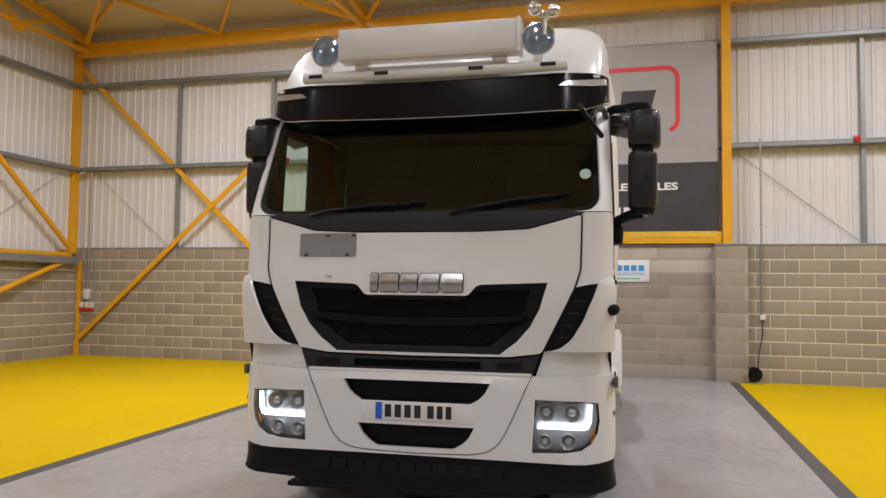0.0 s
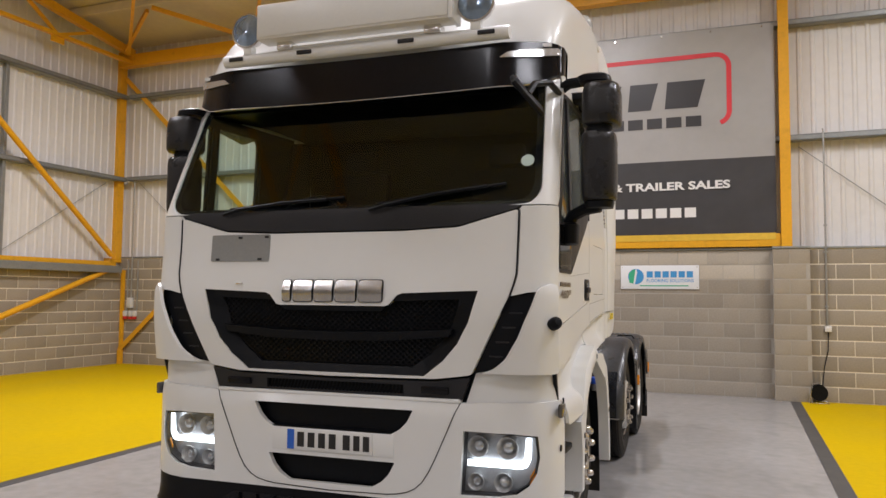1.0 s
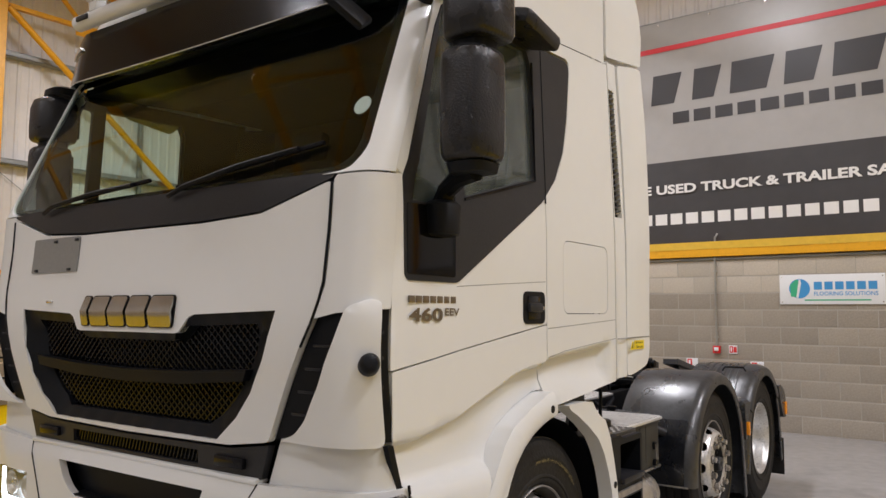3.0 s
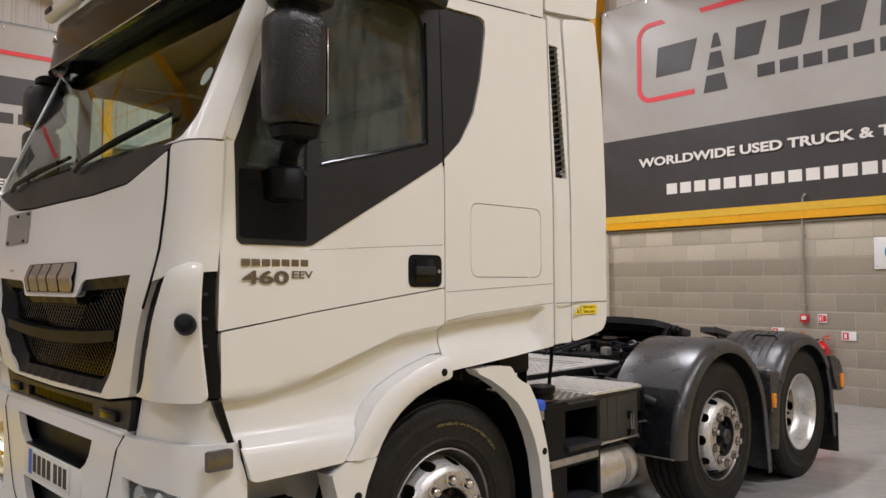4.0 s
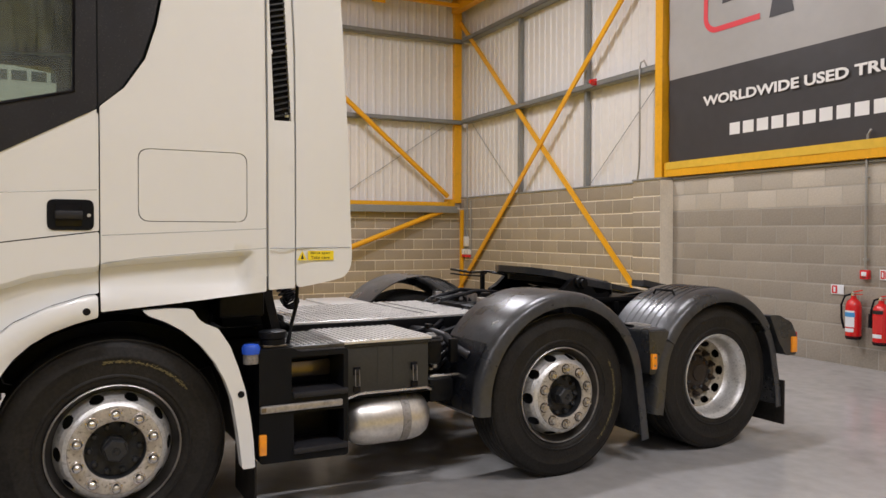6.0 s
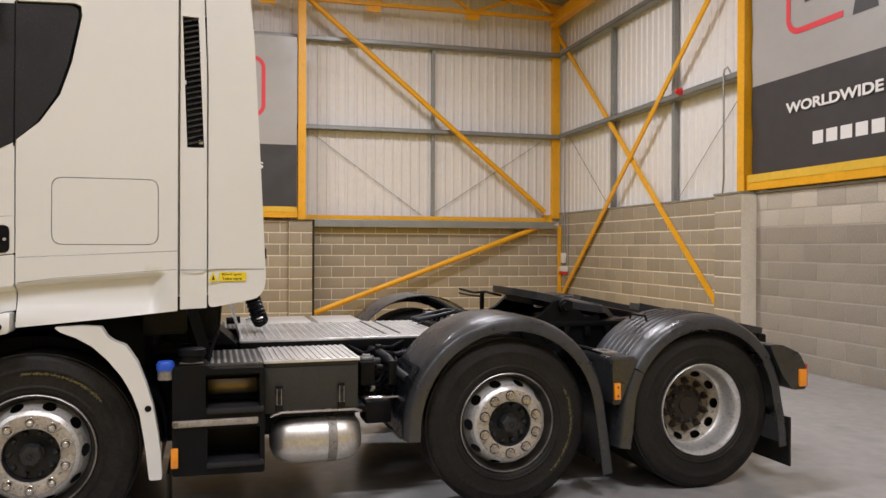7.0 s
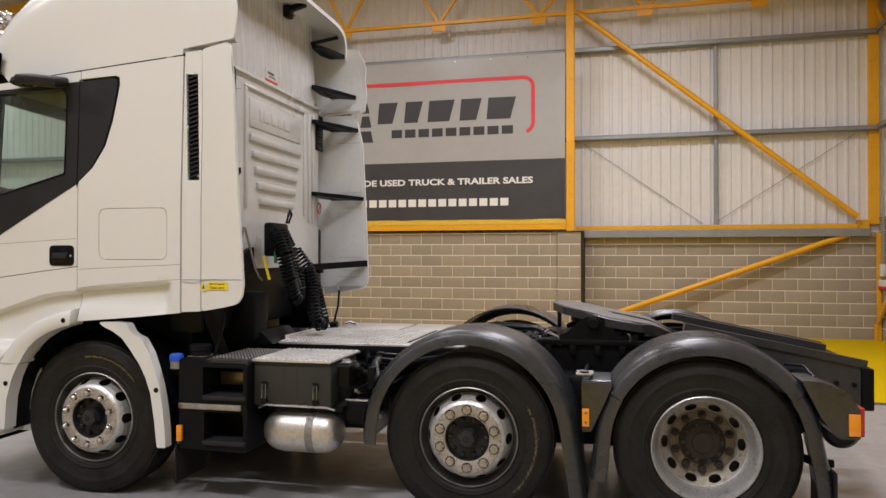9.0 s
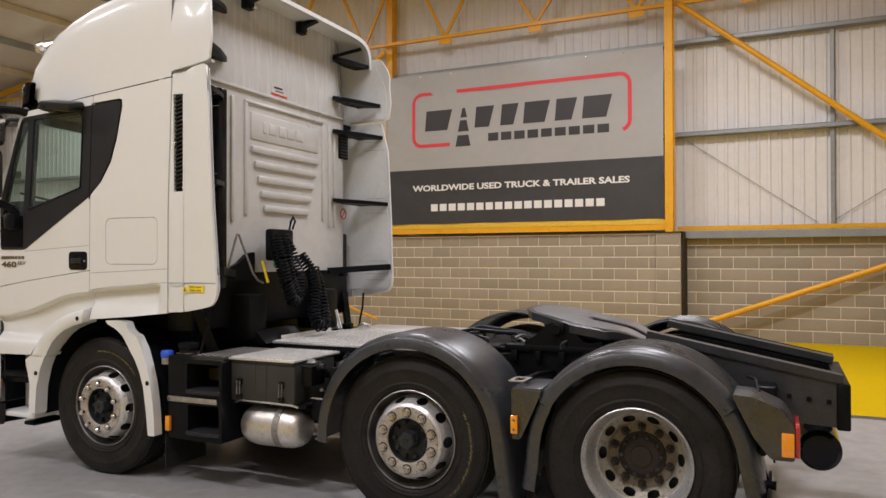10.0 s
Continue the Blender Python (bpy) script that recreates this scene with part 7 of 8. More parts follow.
for y, x, c0, c1 in ((1.213, 1.1705, 38, 98), (3.712, 1.1905, -48, 30)):
    bm = bmesh.new()
    for k in range(260):
        a = math.radians(chalk.uniform(c0, c1))
        r = 0.398 + chalk.gauss(0, 0.0035)
        da, dr = chalk.uniform(0.004, 0.016), chalk.uniform(0.0006, 0.0022)
        quad = [(r - dr, a - da), (r - dr, a + da), (r + dr, a + da * 0.7), (r + dr, a - da * 0.8)]
        bm.faces.new([bm.verts.new((x + 0.0004 * (k % 3), y + q * math.cos(b), 0.497 + q * math.sin(b))) for q, b in quad])
    part("tyre_mark", bm, CHALK, lorry, "faded yellow crayon mark")

# --- axles and frame
for y in (1.213, 3.712, 5.03):
    part("axle", tube_bm([(-0.95, y, 0.49), (0.95, y, 0.49)], 0.07, 14), CHASSIS, lorry, "black steel axle")
    if y > 2:
        for sg in (-1, 1):
            bm = bmesh.new()
            lathe(bm, [(0, 0.0), (0, 0.12), (0.05, 0.14), (0.20, 0.14), (0.25, 0.11), (0.25, 0)], Matrix.Translation((sg * 0.50, y + 0.28, 0.50)), 24)
            part("air_spring", bm, PLASTIC, lorry, "black rubber air spring")
bm = bmesh.new()
lathe(bm, [(-0.22, 0.0), (-0.20, 0.12), (-0.08, 0.21), (0.08, 0.21), (0.20, 0.12), (0.22, 0)], Matrix.Translation((0, 5.03, 0.49)) @ pose(0, 0, 0, 90, 0, 0), 28)
part("differential", bm, CHASSIS, lorry, "black axle differential")
# Unseen underbody bulk, enlarged to keep light off the floor beneath.
part("gearbox", box_bm(-0.48, 0.48, 1.70, 2.95, 0.34, 0.88, 0.06), CHASSIS, lorry, "black gearbox bulk, enlarged to block light")
part("air_tank_bulk", box_bm(-0.40, 0.40, 3.0, 3.40, 0.42, 0.86, 0.05), CHASSIS, lorry)
part("suspension_bulk", box_bm(-0.66, 0.66, 4.15, 4.60, 0.36, 0.80, 0.04), CHASSIS, lorry)
part("prop_shaft", tube_bm([(0, 2.2, 0.62), (0, 4.85, 0.50)], 0.05, 14), CHASSIS, lorry)
for sg in (-1, 1):
    bm = bmesh.new()
    prof = [(0.30, 0.66), (5.35, 0.66), (6.04, 0.62), (6.04, 0.86), (5.10, 1.03), (4.0, 0.928), (0.30, 0.928)]
    lo = [bm.verts.new((sg * 0.43, y, z)) for y, z in prof]
    hi = [bm.verts.new((sg * 0.355, y, z)) for y, z in prof]
    bm.faces.new(lo)
    bm.faces.new(hi[::-1])
    for k in range(7):
        bm.faces.new((lo[k], lo[(k + 1) % 7], hi[(k + 1) % 7], hi[k]))
    fr = part("chassis_rail", bm, CHASSIS, lorry, "black steel chassis rail", 20)
    part("rear_ramp", beam_bm((sg * 0.45, 4.98, 1.10), (sg * 0.45, 6.03, 0.895), 0.13, 0.045), RAMP, fr, "worn grey steel guide rail")
    part("ramp_edge", beam_bm((sg * 0.515, 4.98, 1.106), (sg * 0.515, 6.03, 0.901), 0.012, 0.045), RAMP, fr)
    part("ramp_plate", patch_bm([[(5.05, 1.06), (6.03, 0.87), (6.05, 0.63), (5.70, 0.65), (5.35, 0.80)]], lambda y, z: Vector((sg * 0.50, y, z)), (-sg * 0.02, 0, 0), 0.2), RAMP, fr)
    for k in range(5):
        part("rail_bolt", box_bm(sg * 0.512 - 0.006, sg * 0.512 + 0.006, 5.55 + k * 0.1, 5.575 + k * 0.1, 0.80 - k * 0.01, 0.825 - k * 0.01, 0.003), CHASSIS, fr)
for y in (2.05, 3.1, 4.36, 5.5):
    part("cross_member", box_bm(-0.36, 0.36, y - 0.05, y + 0.05, 0.74, 0.92, 0.01), CHASSIS, lorry)
part("cross_member", box_bm(-0.68, 0.68, 5.60, 5.70, 0.50, 0.86, 0.012), CHASSIS, lorry)
part("rear_beam", box_bm(-0.52, 0.52, 6.0, 6.07, 0.62, 0.875, 0.01), CHASSIS, lorry, "black rear cross beam")
bm = bmesh.new()
lathe(bm, [(-0.30, 0), (-0.30, 0.09), (-0.27, 0.115), (0.27, 0.115), (0.30, 0.09), (0.30, 0)], Matrix.Translation((0.12, 5.92, 0.475)) @ pose(0, 0, 0, 0, 90, 0), 28)
part("air_tank", bm, GLOSSBLACK, lorry, "small black air tank")
part("tank_strap", box_bm(0.0, 0.04, 5.80, 6.04, 0.56, 0.66, 0.01), CHASSIS, lorry)

# --- front step well and steps
for sg in (-1, 1):
    flip = Matrix.Scale(-1, 4, (1, 0, 0)) if sg < 0 else None
    sw = part("step_well", box_bm(1.00, 1.02, 0.20, 0.70, 0.35, 0.86, 0.004, flip), WHITE, lorry, "white cab step recess")
    part("step", box_bm(1.02, 1.235, 0.215, 0.515, 0.670, 0.702, 0.008, flip), PLASTIC, sw, "black ribbed cab step")
    part("riser", box_bm(1.02, 1.20, 0.222, 0.50, 0.618, 0.668, 0.008, flip), PLASTIC, sw)
    part("step", box_bm(1.02, 1.235, 0.215, 0.575, 0.36, 0.40, 0.012, flip), WHITE, sw, "white lower step frame")
    for k in range(5):
        part("step_rib", box_bm(1.03 + k * 0.04, 1.045 + k * 0.04, 0.225, 0.50, 0.702, 0.708, 0, flip), CHASSIS, sw)

# --- side equipment
for sg in (-1, 1):
    flip = Matrix.Scale(-1, 4, (1, 0, 0)) if sg < 0 else None
    su = part("side_steps", patch_bm([rounded([(1.862, 0.34), (1.862, 0.905), (2.03, 0.905), (2.06, 0.884), (2.325, 0.884), (2.325, 0.33)], 0.02), rounded(rect(2.025, 0.680, 2.30, 0.855), 0.01), rounded(rect(2.035, 0.392, 2.30, 0.575), 0.01)], lambda y, z: Vector((sg * 1.195, y, z)), (-sg * 0.30, 0, 0), 0.15), PLASTIC, lorry, "black plastic tank with two side steps", 20)
    part("tread", box_bm(1.02, 1.215, 2.03, 2.32, 0.652, 0.682, 0.008, flip), DARKGREY, su)
    part("tread", box_bm(1.02, 1.215, 2.03, 2.32, 0.372, 0.402, 0.008, flip), DARKGREY, su)
    part("step_back", box_bm(0.93, 0.95, 1.98, 2.32, 0.36, 0.90, 0, flip), CHASSIS, su)
    part("inner_tank", box_bm(0.951, 0.99, 2.03, 2.30, 0.715, 0.80, 0.008, flip), BADGE_GREY, su, "dull brown metal behind the step")
    part("trim_bar", box_bm(1.192, 1.212, 1.862, 2.292, 0.590, 0.628, 0.010, flip), RIM_LIP, su, "dull metal trim bar")
    part("trim_end", box_bm(1.211, 1.214, 1.868, 1.892, 0.598, 0.620, 0.002, flip), BADGE_GREY, su)
    part("side_marker", box_bm(1.195, 1.222, 1.856, 1.893, 0.388, 0.490, 0.006, flip), ORANGE_LENS, su, "amber side marker")
    bx = part("battery_box", box_bm(0.62, 1.105, 2.325, 2.842, 0.612, 0.890, 0.014, flip), BATTERY, lorry, "dark grey plastic battery box")
    for y in (2.405, 2.745):
        part("catch", box_bm(1.105, 1.122, y - 0.019, y + 0.019, 0.722, 0.766, 0.005, flip), PLASTIC, bx)
        part("catch_plate", box_bm(1.105, 1.125, y - 0.013, y + 0.013, 0.730, 0.752, 0.003, flip), DARKGREY, bx)
        part("catch_bail", tube_bm([(sg * 1.124, y - 0.012, 0.752), (sg * 1.130, y - 0.012, 0.665), (sg * 1.130, y + 0.012, 0.665), (sg * 1.124, y + 0.012, 0.752)], 0.0024, 6), RIM_DULL, bx)
        part("catch_foot", box_bm(1.105, 1.126, y - 0.019, y + 0.019, 0.628, 0.664, 0.005, flip), GLOSSBLACK, bx)
    for y in (2.53, 2.62):
        part("rib", box_bm(1.104, 1.107, y - 0.002, y + 0.002, 0.66, 0.87, 0, flip), BATTERY, bx)
    part("box_rim", box_bm(1.102, 1.114, 2.328, 2.840, 0.872, 0.889, 0.004, flip), BATTERY, bx)
    part("box_lid", box_bm(0.56, 1.125, 2.322, 2.848, 0.890, 0.906, 0.003, flip), CHEQUER, bx, "bright chequer plate")
    part("tank_tread", box_bm(0.60, 1.165, 2.035, 2.318, 0.884, 0.906, 0.004, flip), TREAD_DARK, su, "dull tread plate with bright worn studs")
    bm = bmesh.new()
    for i in range(15):
        y = 2.342 + i * 0.0345
        beam(bm, (sg * 0.575, y, 0.9085), (sg * 1.115, y + 0.004, 0.9085), 0.014, 0.007)
    part("tread_pattern", bm, CHEQUER, bx, smooth=0)
    bm = bmesh.new()
    for i in range(8):
        for j in range(13):
            c = Vector((sg * (0.635 + j * 0.040 + 0.018 * (i % 2)), 2.058 + i * 0.0335, 0.9065))
            beam(bm, c + Vector((-0.006, -0.004, 0)), c + Vector((0.006, 0.004, 0)), 0.010, 0.006)
    part("tread_stud", bm, CHEQUER, su, "bright worn studs", smooth=0)
    bm = bmesh.new()
    for i in range(18):
        quad_box(bm, min(sg * 1.162, sg * 1.170), max(sg * 1.162, sg * 1.170), 2.045 + i * 0.0152, 2.053 + i * 0.0152, 0.866, 0.886)
    part("tread_tooth", bm, RIM_DULL, su, smooth=0)
    bm = bmesh.new()
    lathe(bm, [(-0.258, 0.0), (-0.254, 0.04), (-0.240, 0.076), (-0.215, 0.105), (-0.18, 0.125), (-0.135, 0.136), (-0.09, 0.139), (0.15, 0.137), (0.195, 0.126), (0.228, 0.106), (0.247, 0.078), (0.256, 0.04), (0.258, 0.0)], Matrix.Translation((sg * 0.99, 2.618, 0.447)) @ pose(0, 0, 0, -90, 0, 0), 36)
    ck = part("silver_tank", bm, TANK, lorry, "dull polished metal air tank")
    # Darker band that paints a reflection on the otherwise smooth tank.
    bm = bmesh.new()
    lathe(bm, [(0.056, 0.1385), (0.058, 0.1405), (0.104, 0.1405), (0.106, 0.1385)], Matrix.Translation((sg * 0.99, 2.618, 0.447)) @ pose(0, 0, 0, -90, 0, 0), 36)
    part("reflection_band", bm, RIM_DULL, ck, "dull band painting the dark reflection on the tank")
    part("pipe", tube_bm([(sg * 1.10, 2.36, 0.60), (sg * 1.115, 2.42, 0.622), (sg * 1.115, 2.82, 0.618), (sg * 1.09, 2.86, 0.60)], 0.008, 8), STEEL, ck)
    part("hanger", box_bm(0.80, 1.06, 2.30, 2.90, 0.585, 0.614, 0.006, flip), CHASSIS, bx)
    # clutter behind the box
    va = part("valve_block", box_bm(0.90, 1.06, 2.862, 2.945, 0.735, 0.885, 0.010, flip), CHASSIS, lorry, "black air valves and pipes")
    part("valve_lid", box_bm(0.895, 1.066, 2.858, 2.950, 0.862, 0.874, 0.003, flip), DARKGREY, va)
    bm = bmesh.new()
    lathe(bm, [(0, 0), (0, 0.034), (0.018, 0.034), (0.024, 0.026), (0.034, 0.024), (0.036, 0.012), (0.028, 0.010), (0.028, 0)], Matrix.Translation((sg * 1.00, 2.905, 0.870)), 20)
    part("valve", bm, GREYPLATE, va, "round blue-grey valve")
    part("filter", box_bm(0.82, 1.00, 2.90, 3.06, 0.50, 0.635, 0.018, flip), CHASSIS, va)
    part("rod", tube_bm([(sg * 1.0, 2.90, 0.652), (sg * 1.0, 3.10, 0.650)], 0.008, 8), STEEL, va)
    for k in range(3):
        part("air_hose", tube_bm([(sg * (0.96 - 0.05 * k), 2.93, 0.70 - 0.02 * k), (sg * 0.90, 3.00, 0.73 - 0.03 * k), (sg * 0.86, 3.06, 0.80 - 0.05 * k), (sg * 0.78, 3.14, 0.82 - 0.05 * k), (sg * 0.48, 3.18, 0.84 - 0.04 * k)], 0.010, 8), PLASTIC, va)
        part("union", box_bm(sg * (0.96 - 0.05 * k) - 0.009, sg * (0.96 - 0.05 * k) + 0.009, 2.944, 2.966, 0.692 - 0.02 * k, 0.712 - 0.02 * k, 0.003), RIM_LIP, va)
    part("fender_arm", tube_bm([(sg * 0.45, 3.03, 0.86), (sg * 0.76, 3.04, 0.875), (sg * 0.90, 3.06, 0.86), (sg * 0.96, 3.09, 0.80), (sg * 1.04, 3.14, 0.76)], 0.026, 12), DARKGREY, va)
    for k in range(4):
        part("rail_bolt", box_bm(sg * 0.432, sg * 0.444, 2.98 + 0.06 * k, 3.0 + 0.06 * k, 0.86, 0.88, 0.004) if sg > 0 else box_bm(-0.444, -0.432, 2.98 + 0.06 * k, 3.0 + 0.06 * k, 0.86, 0.88, 0.004), RIM_LIP, va)

# caps beside the cab on the near side
bm = bmesh.new()
lathe(bm, [(0, 0), (0, 0.038), (0.05, 0.038), (0.05, 0.0)], Matrix.Translation((1.17, 1.828, 0.838)), 20)
neck = part("filler_neck", bm, RIM_DULL, lorry, "filler neck with a blue cap")
bm = bmesh.new()
lathe(bm, [(0, 0), (0, 0.043), (0.03, 0.045), (0.045, 0.036), (0.05, 0.0)], Matrix.Translation((1.17, 1.828, 0.886)), 20)
part("blue_cap", bm, BLUE_CAP, neck, "bright blue cap")
bm = bmesh.new()
lathe(bm, [(0, 0), (0, 0.062), (0.03, 0.062), (0.035, 0.070), (0.065, 0.070), (0.07, 0.06), (0.072, 0)], Matrix.Translation((1.10, 1.955, 0.916)), 24)
part("fuel_cap", bm, PLASTIC, neck, "black fuel cap")
part("cap_ring", box_bm(1.04, 1.16, 1.895, 2.015, 0.908, 0.918, 0.004), BADGE_GREY, neck)

# --- deck plates between the rails
dk = part("deck_plate", box_bm(-0.48, 0.51, 2.22, 3.56, 0.930, 0.946, 0.004), CHEQUER, lorry, "bright aluminium chequer deck plate")
bm = bmesh.new()
for i in range(53):
    for e in range(20):
        y, x = 2.235 + i * 0.0248, -0.470 + e * 0.0486
        if i % 2:
            beam(bm, (x + 0.010, y - 0.012, 0.9478), (x + 0.030, y + 0.012, 0.9478), 0.008, 0.005)
        else:
            beam(bm, (x, y, 0.9485), (x + 0.042, y + 0.002, 0.9485), 0.012, 0.007)
part("deck_pattern", bm, CHEQUER, dk, smooth=0)
for y in (3.14, 3.24):
    part("deck_slot", box_bm(-0.475, 0.42, y, y + 0.014, 0.9462, 0.9525), CHASSIS, dk)
part("deck_edge", box_bm(0.485, 0.508, 2.225, 3.555, 0.86, 0.929, 0.003), CHASSIS, dk)
part("deck_upstand", box_bm(-0.30, 0.40, 2.22, 2.23, 0.946, 0.980, 0.002), CHEQUER, dk)
for ya, yb in ((2.24, 2.80), (2.84, 3.19)):
    part("far_cover", box_bm(-1.10, -0.53, ya, yb, 0.89, 0.945, 0.012), WHITE_BACK_DIM, dk, "pale cover beyond the deck")


# --- mudguards
def mudguard(sg, yc, prof, x0, x1, ribs, label_):
    """A bent strip that follows prof, with a turned-down outer lip and moulded ribs on its back."""
    bm = bmesh.new()
    n = len(prof)
    rings = []
    for i, (y, z) in enumerate(prof):
        a, b = prof[max(i - 1, 0)], prof[min(i + 1, n - 1)]
        d = Vector((b[0] - a[0], b[1] - a[1])).normalized()
        nrm = Vector((-d.y, d.x))
        sec = [(x0, 0.0), (x0 + 0.06, 0.004)]
        for k in range(ribs):
            c = x0 + 0.08 + (x1 - x0 - 0.18) * k / max(1, ribs)
            sec += [(c, 0.004), (c + 0.007, 0.011), (c + 0.021, 0.011), (c + 0.028, 0.004)]
        sec += [(x1 - 0.06, 0.004), (x1 - 0.035, -0.004), (x1 - 0.012, -0.016), (x1, -0.030), (x1 + 0.002, -0.085), (x1 - 0.006, -0.087), (x1 - 0.012, -0.035), (x1 - 0.05, -0.016), (x0, -0.008)]
        rings.append([bm.verts.new((sg * x, y + nrm.x * h, z + nrm.y * h)) for x, h in sec])
    m_ = len(rings[0])
    for p, q in zip(rings, rings[1:]):
        for k in range(m_):
            bm.faces.new((p[k], p[(k + 1) % m_], q[(k + 1) % m_], q[k]))
    bm.faces.new(rings[0][::-1])
    bm.faces.new(rings[-1])
    return part("mudguard", bm, FENDER, lorry, label_, 40)


def arc_profile(yc, zc, r, a0, a1, front_drop, rear_drop, steps=26):
    pts = [(yc + r * math.cos(math.radians(a)), zc + r * math.sin(math.radians(a))) for a in np.linspace(a0, a1, steps)]
    if front_drop:
        pts = [front_drop] + pts
    if rear_drop:
        pts = pts + [rear_drop]
    return pts


for sg in (-1, 1):
    mg = mudguard(sg, 3.71, arc_profile(3.71, 0.50, 0.625, 176, 8, (3.082, 0.44), (4.390, 0.17)), 0.72, 1.235, 0, "dark grey plastic mudguard")
    apron_line = [(3.079, 0.445)] + [(3.71 + 0.632 * math.cos(math.radians(a)), 0.50 + 0.632 * math.sin(math.radians(a))) for a in (176, 170, 164, 158, 152, 147)]
    bm = bmesh.new()
    for x in (0.74, 1.175):
        for yy, zz in apron_line:
            bm.verts.new((sg * x, yy - 0.004, zz + 0.002))
    bm.verts.ensure_lookup_table()
    n_ = len(apron_line)
    for k in range(n_ - 1):
        bm.faces.new((bm.verts[k], bm.verts[k + 1], bm.verts[n_ + k + 1], bm.verts[n_ + k]))
    part("splash_panel", bm, WETBLACK, mg, "wet black splash panel")
    part("panel_edge", tube_bm([(sg * 0.74, 3.072, 0.444), (sg * 1.20, 3.072, 0.444)], 0.006, 6), RIM_LIP, mg)
    rf = part("reflector", box_bm(-0.012, 0.012, -0.020, 0.020, -0.050, 0.050, 0.005, Matrix.Translation((sg * 1.248, 4.388, 0.659))), ORANGE_LENS, mg, "amber side reflector")
    for z in (0.685, 0.633):
        part("reflector_rivet", box_bm(-0.004, 0.004, -0.006, 0.006, -0.006, 0.006, 0.002, Matrix.Translation((sg * 1.2605, 4.388, z))), BADGE_GREY, rf)
    part("junction_panel", patch_bm([rounded([(4.365, 0.850), (4.535, 0.846), (4.50, 0.76), (4.455, 0.66), (4.415, 0.575), (4.368, 0.575)], 0.012)], lambda y, z: Vector((sg * 1.232, y, z)), (-sg * 0.42, 0, 0), 0.05), FENDER, mg, "grey plastic panel between the guards")
    part("guard_bracket", box_bm(-0.02, 0.02, 3.04, 3.09, 0.72, 0.86, 0.008, Matrix.Translation((sg * 0.98, 0, 0))), CHASSIS, mg)
    part("junction_box", box_bm(0.90, 1.222, 4.362, 4.53, 0.800, 0.860, 0.012, Matrix.Scale(sg, 4, (1, 0, 0))), FENDER, mg)
    part("guard_bracket", tube_bm([(sg * 0.45, 4.38, 0.84), (sg * 0.8, 4.38, 0.87), (sg * 1.06, 4.38, 0.872)], 0.014, 8), CHASSIS, mg)
    # rear mudguard in three pieces
    m2 = mudguard(sg, 5.03, arc_profile(5.03, 0.50, 0.600, 150, 34, None, None), 0.70, 1.235, 6, "dark grey ribbed plastic mudguard")
    f1 = [(4.408, 0.31), (4.425, 0.42)] + [(5.03 + 0.595 * math.cos(math.radians(a)), 0.50 + 0.595 * math.sin(math.radians(a))) for a in (172, 165, 158, 151)]
    mudguard(sg, 5.03, f1, 0.72, 1.225, 0, "dark grey plastic mudguard end")
    f2 = [(5.03 + 0.595 * math.cos(math.radians(a)), 0.50 + 0.595 * math.sin(math.radians(a))) for a in (33, 25, 15, 5)] + [(5.655, 0.40), (5.672, 0.24)]
    g2 = mudguard(sg, 5.03, f2, 0.72, 1.225, 0, "dark grey plastic mudguard end")
    part("mud_flap", box_bm(-0.25, 0.25, 5.66, 5.675, 0.10, 0.42, 0.004, Matrix.Translation((sg * 0.98, 0, 0))), RUBBER, g2, "black rubber mud flap")
    rl = part("rear_lamp_box", patch_bm([rounded([(5.50, 0.90), (5.60, 0.895), (5.73, 0.84), (5.785, 0.75), (5.785, 0.60), (5.68, 0.60), (5.60, 0.70)], 0.02)], lambda y, z: Vector((sg * 1.235, y, z)), (-sg * 0.30, 0, 0), 0.1), FENDER, lorry, "grey rear lamp carrier with red and amber lamps", 30)
    part("amber_lamp", box_bm(-0.01, 0.012, 5.725, 5.782, 0.620, 0.735, 0.006, Matrix.Translation((sg * 1.238, 0, 0))), ORANGE_LENS, rl)
    part("rear_lamp", box_bm(-0.30, 0.004, 5.785, 5.806, 0.615, 0.765, 0.006, Matrix.Translation((sg * 1.225, 0, 0))), RED_LENS, rl, "red rear lamp")
    part("lamp_wire", tube_bm([(sg * 1.0, 5.62, 0.885), (sg * 0.85, 5.60, 0.925), (sg * 0.6, 5.55, 0.90)], 0.008, 7), PLASTIC, rl)
    part("flap_rod", tube_bm([(sg * 0.72, 5.50, 0.43), (sg * 1.05, 5.60, 0.43), (sg * 1.06, 5.70, 0.43)], 0.022, 10), CHASSIS, g2)
    part("flap_stay", tube_bm([(sg * 0.5, 5.55, 0.60), (sg * 1.1, 5.64, 0.60)], 0.02, 8), CHASSIS, g2)
part("loop_bracket", patch_bm([rounded(rect(1.03, 4.33, 1.19, 4.425), 0.015), rounded(rect(1.06, 4.352, 1.16, 4.403), 0.018)], lambda x, y: Vector((x, y, 0.888)), (0, 0, -0.006), 0.03), RIM_LIP, lorry, "bright metal bracket with a slot")
part("deck_valve", tube_bm([(-0.585, 2.16, 0.965), (-0.585, 2.26, 0.975)], 0.026, 10), PLASTIC, lorry, "black hose fitting on the deck")
part("deck_coupling", tube_bm([(-0.63, 2.30, 0.965), (-0.63, 2.36, 0.985), (-0.62, 2.42, 0.97)], 0.020, 10), STEEL, lorry, "bright hose coupling on the deck")
part("pale_strip", beam_bm((-0.45, 2.18, 1.12), (-0.45, 2.23, 0.96), 0.012, 0.022), SIGN_WHITE, lorry)
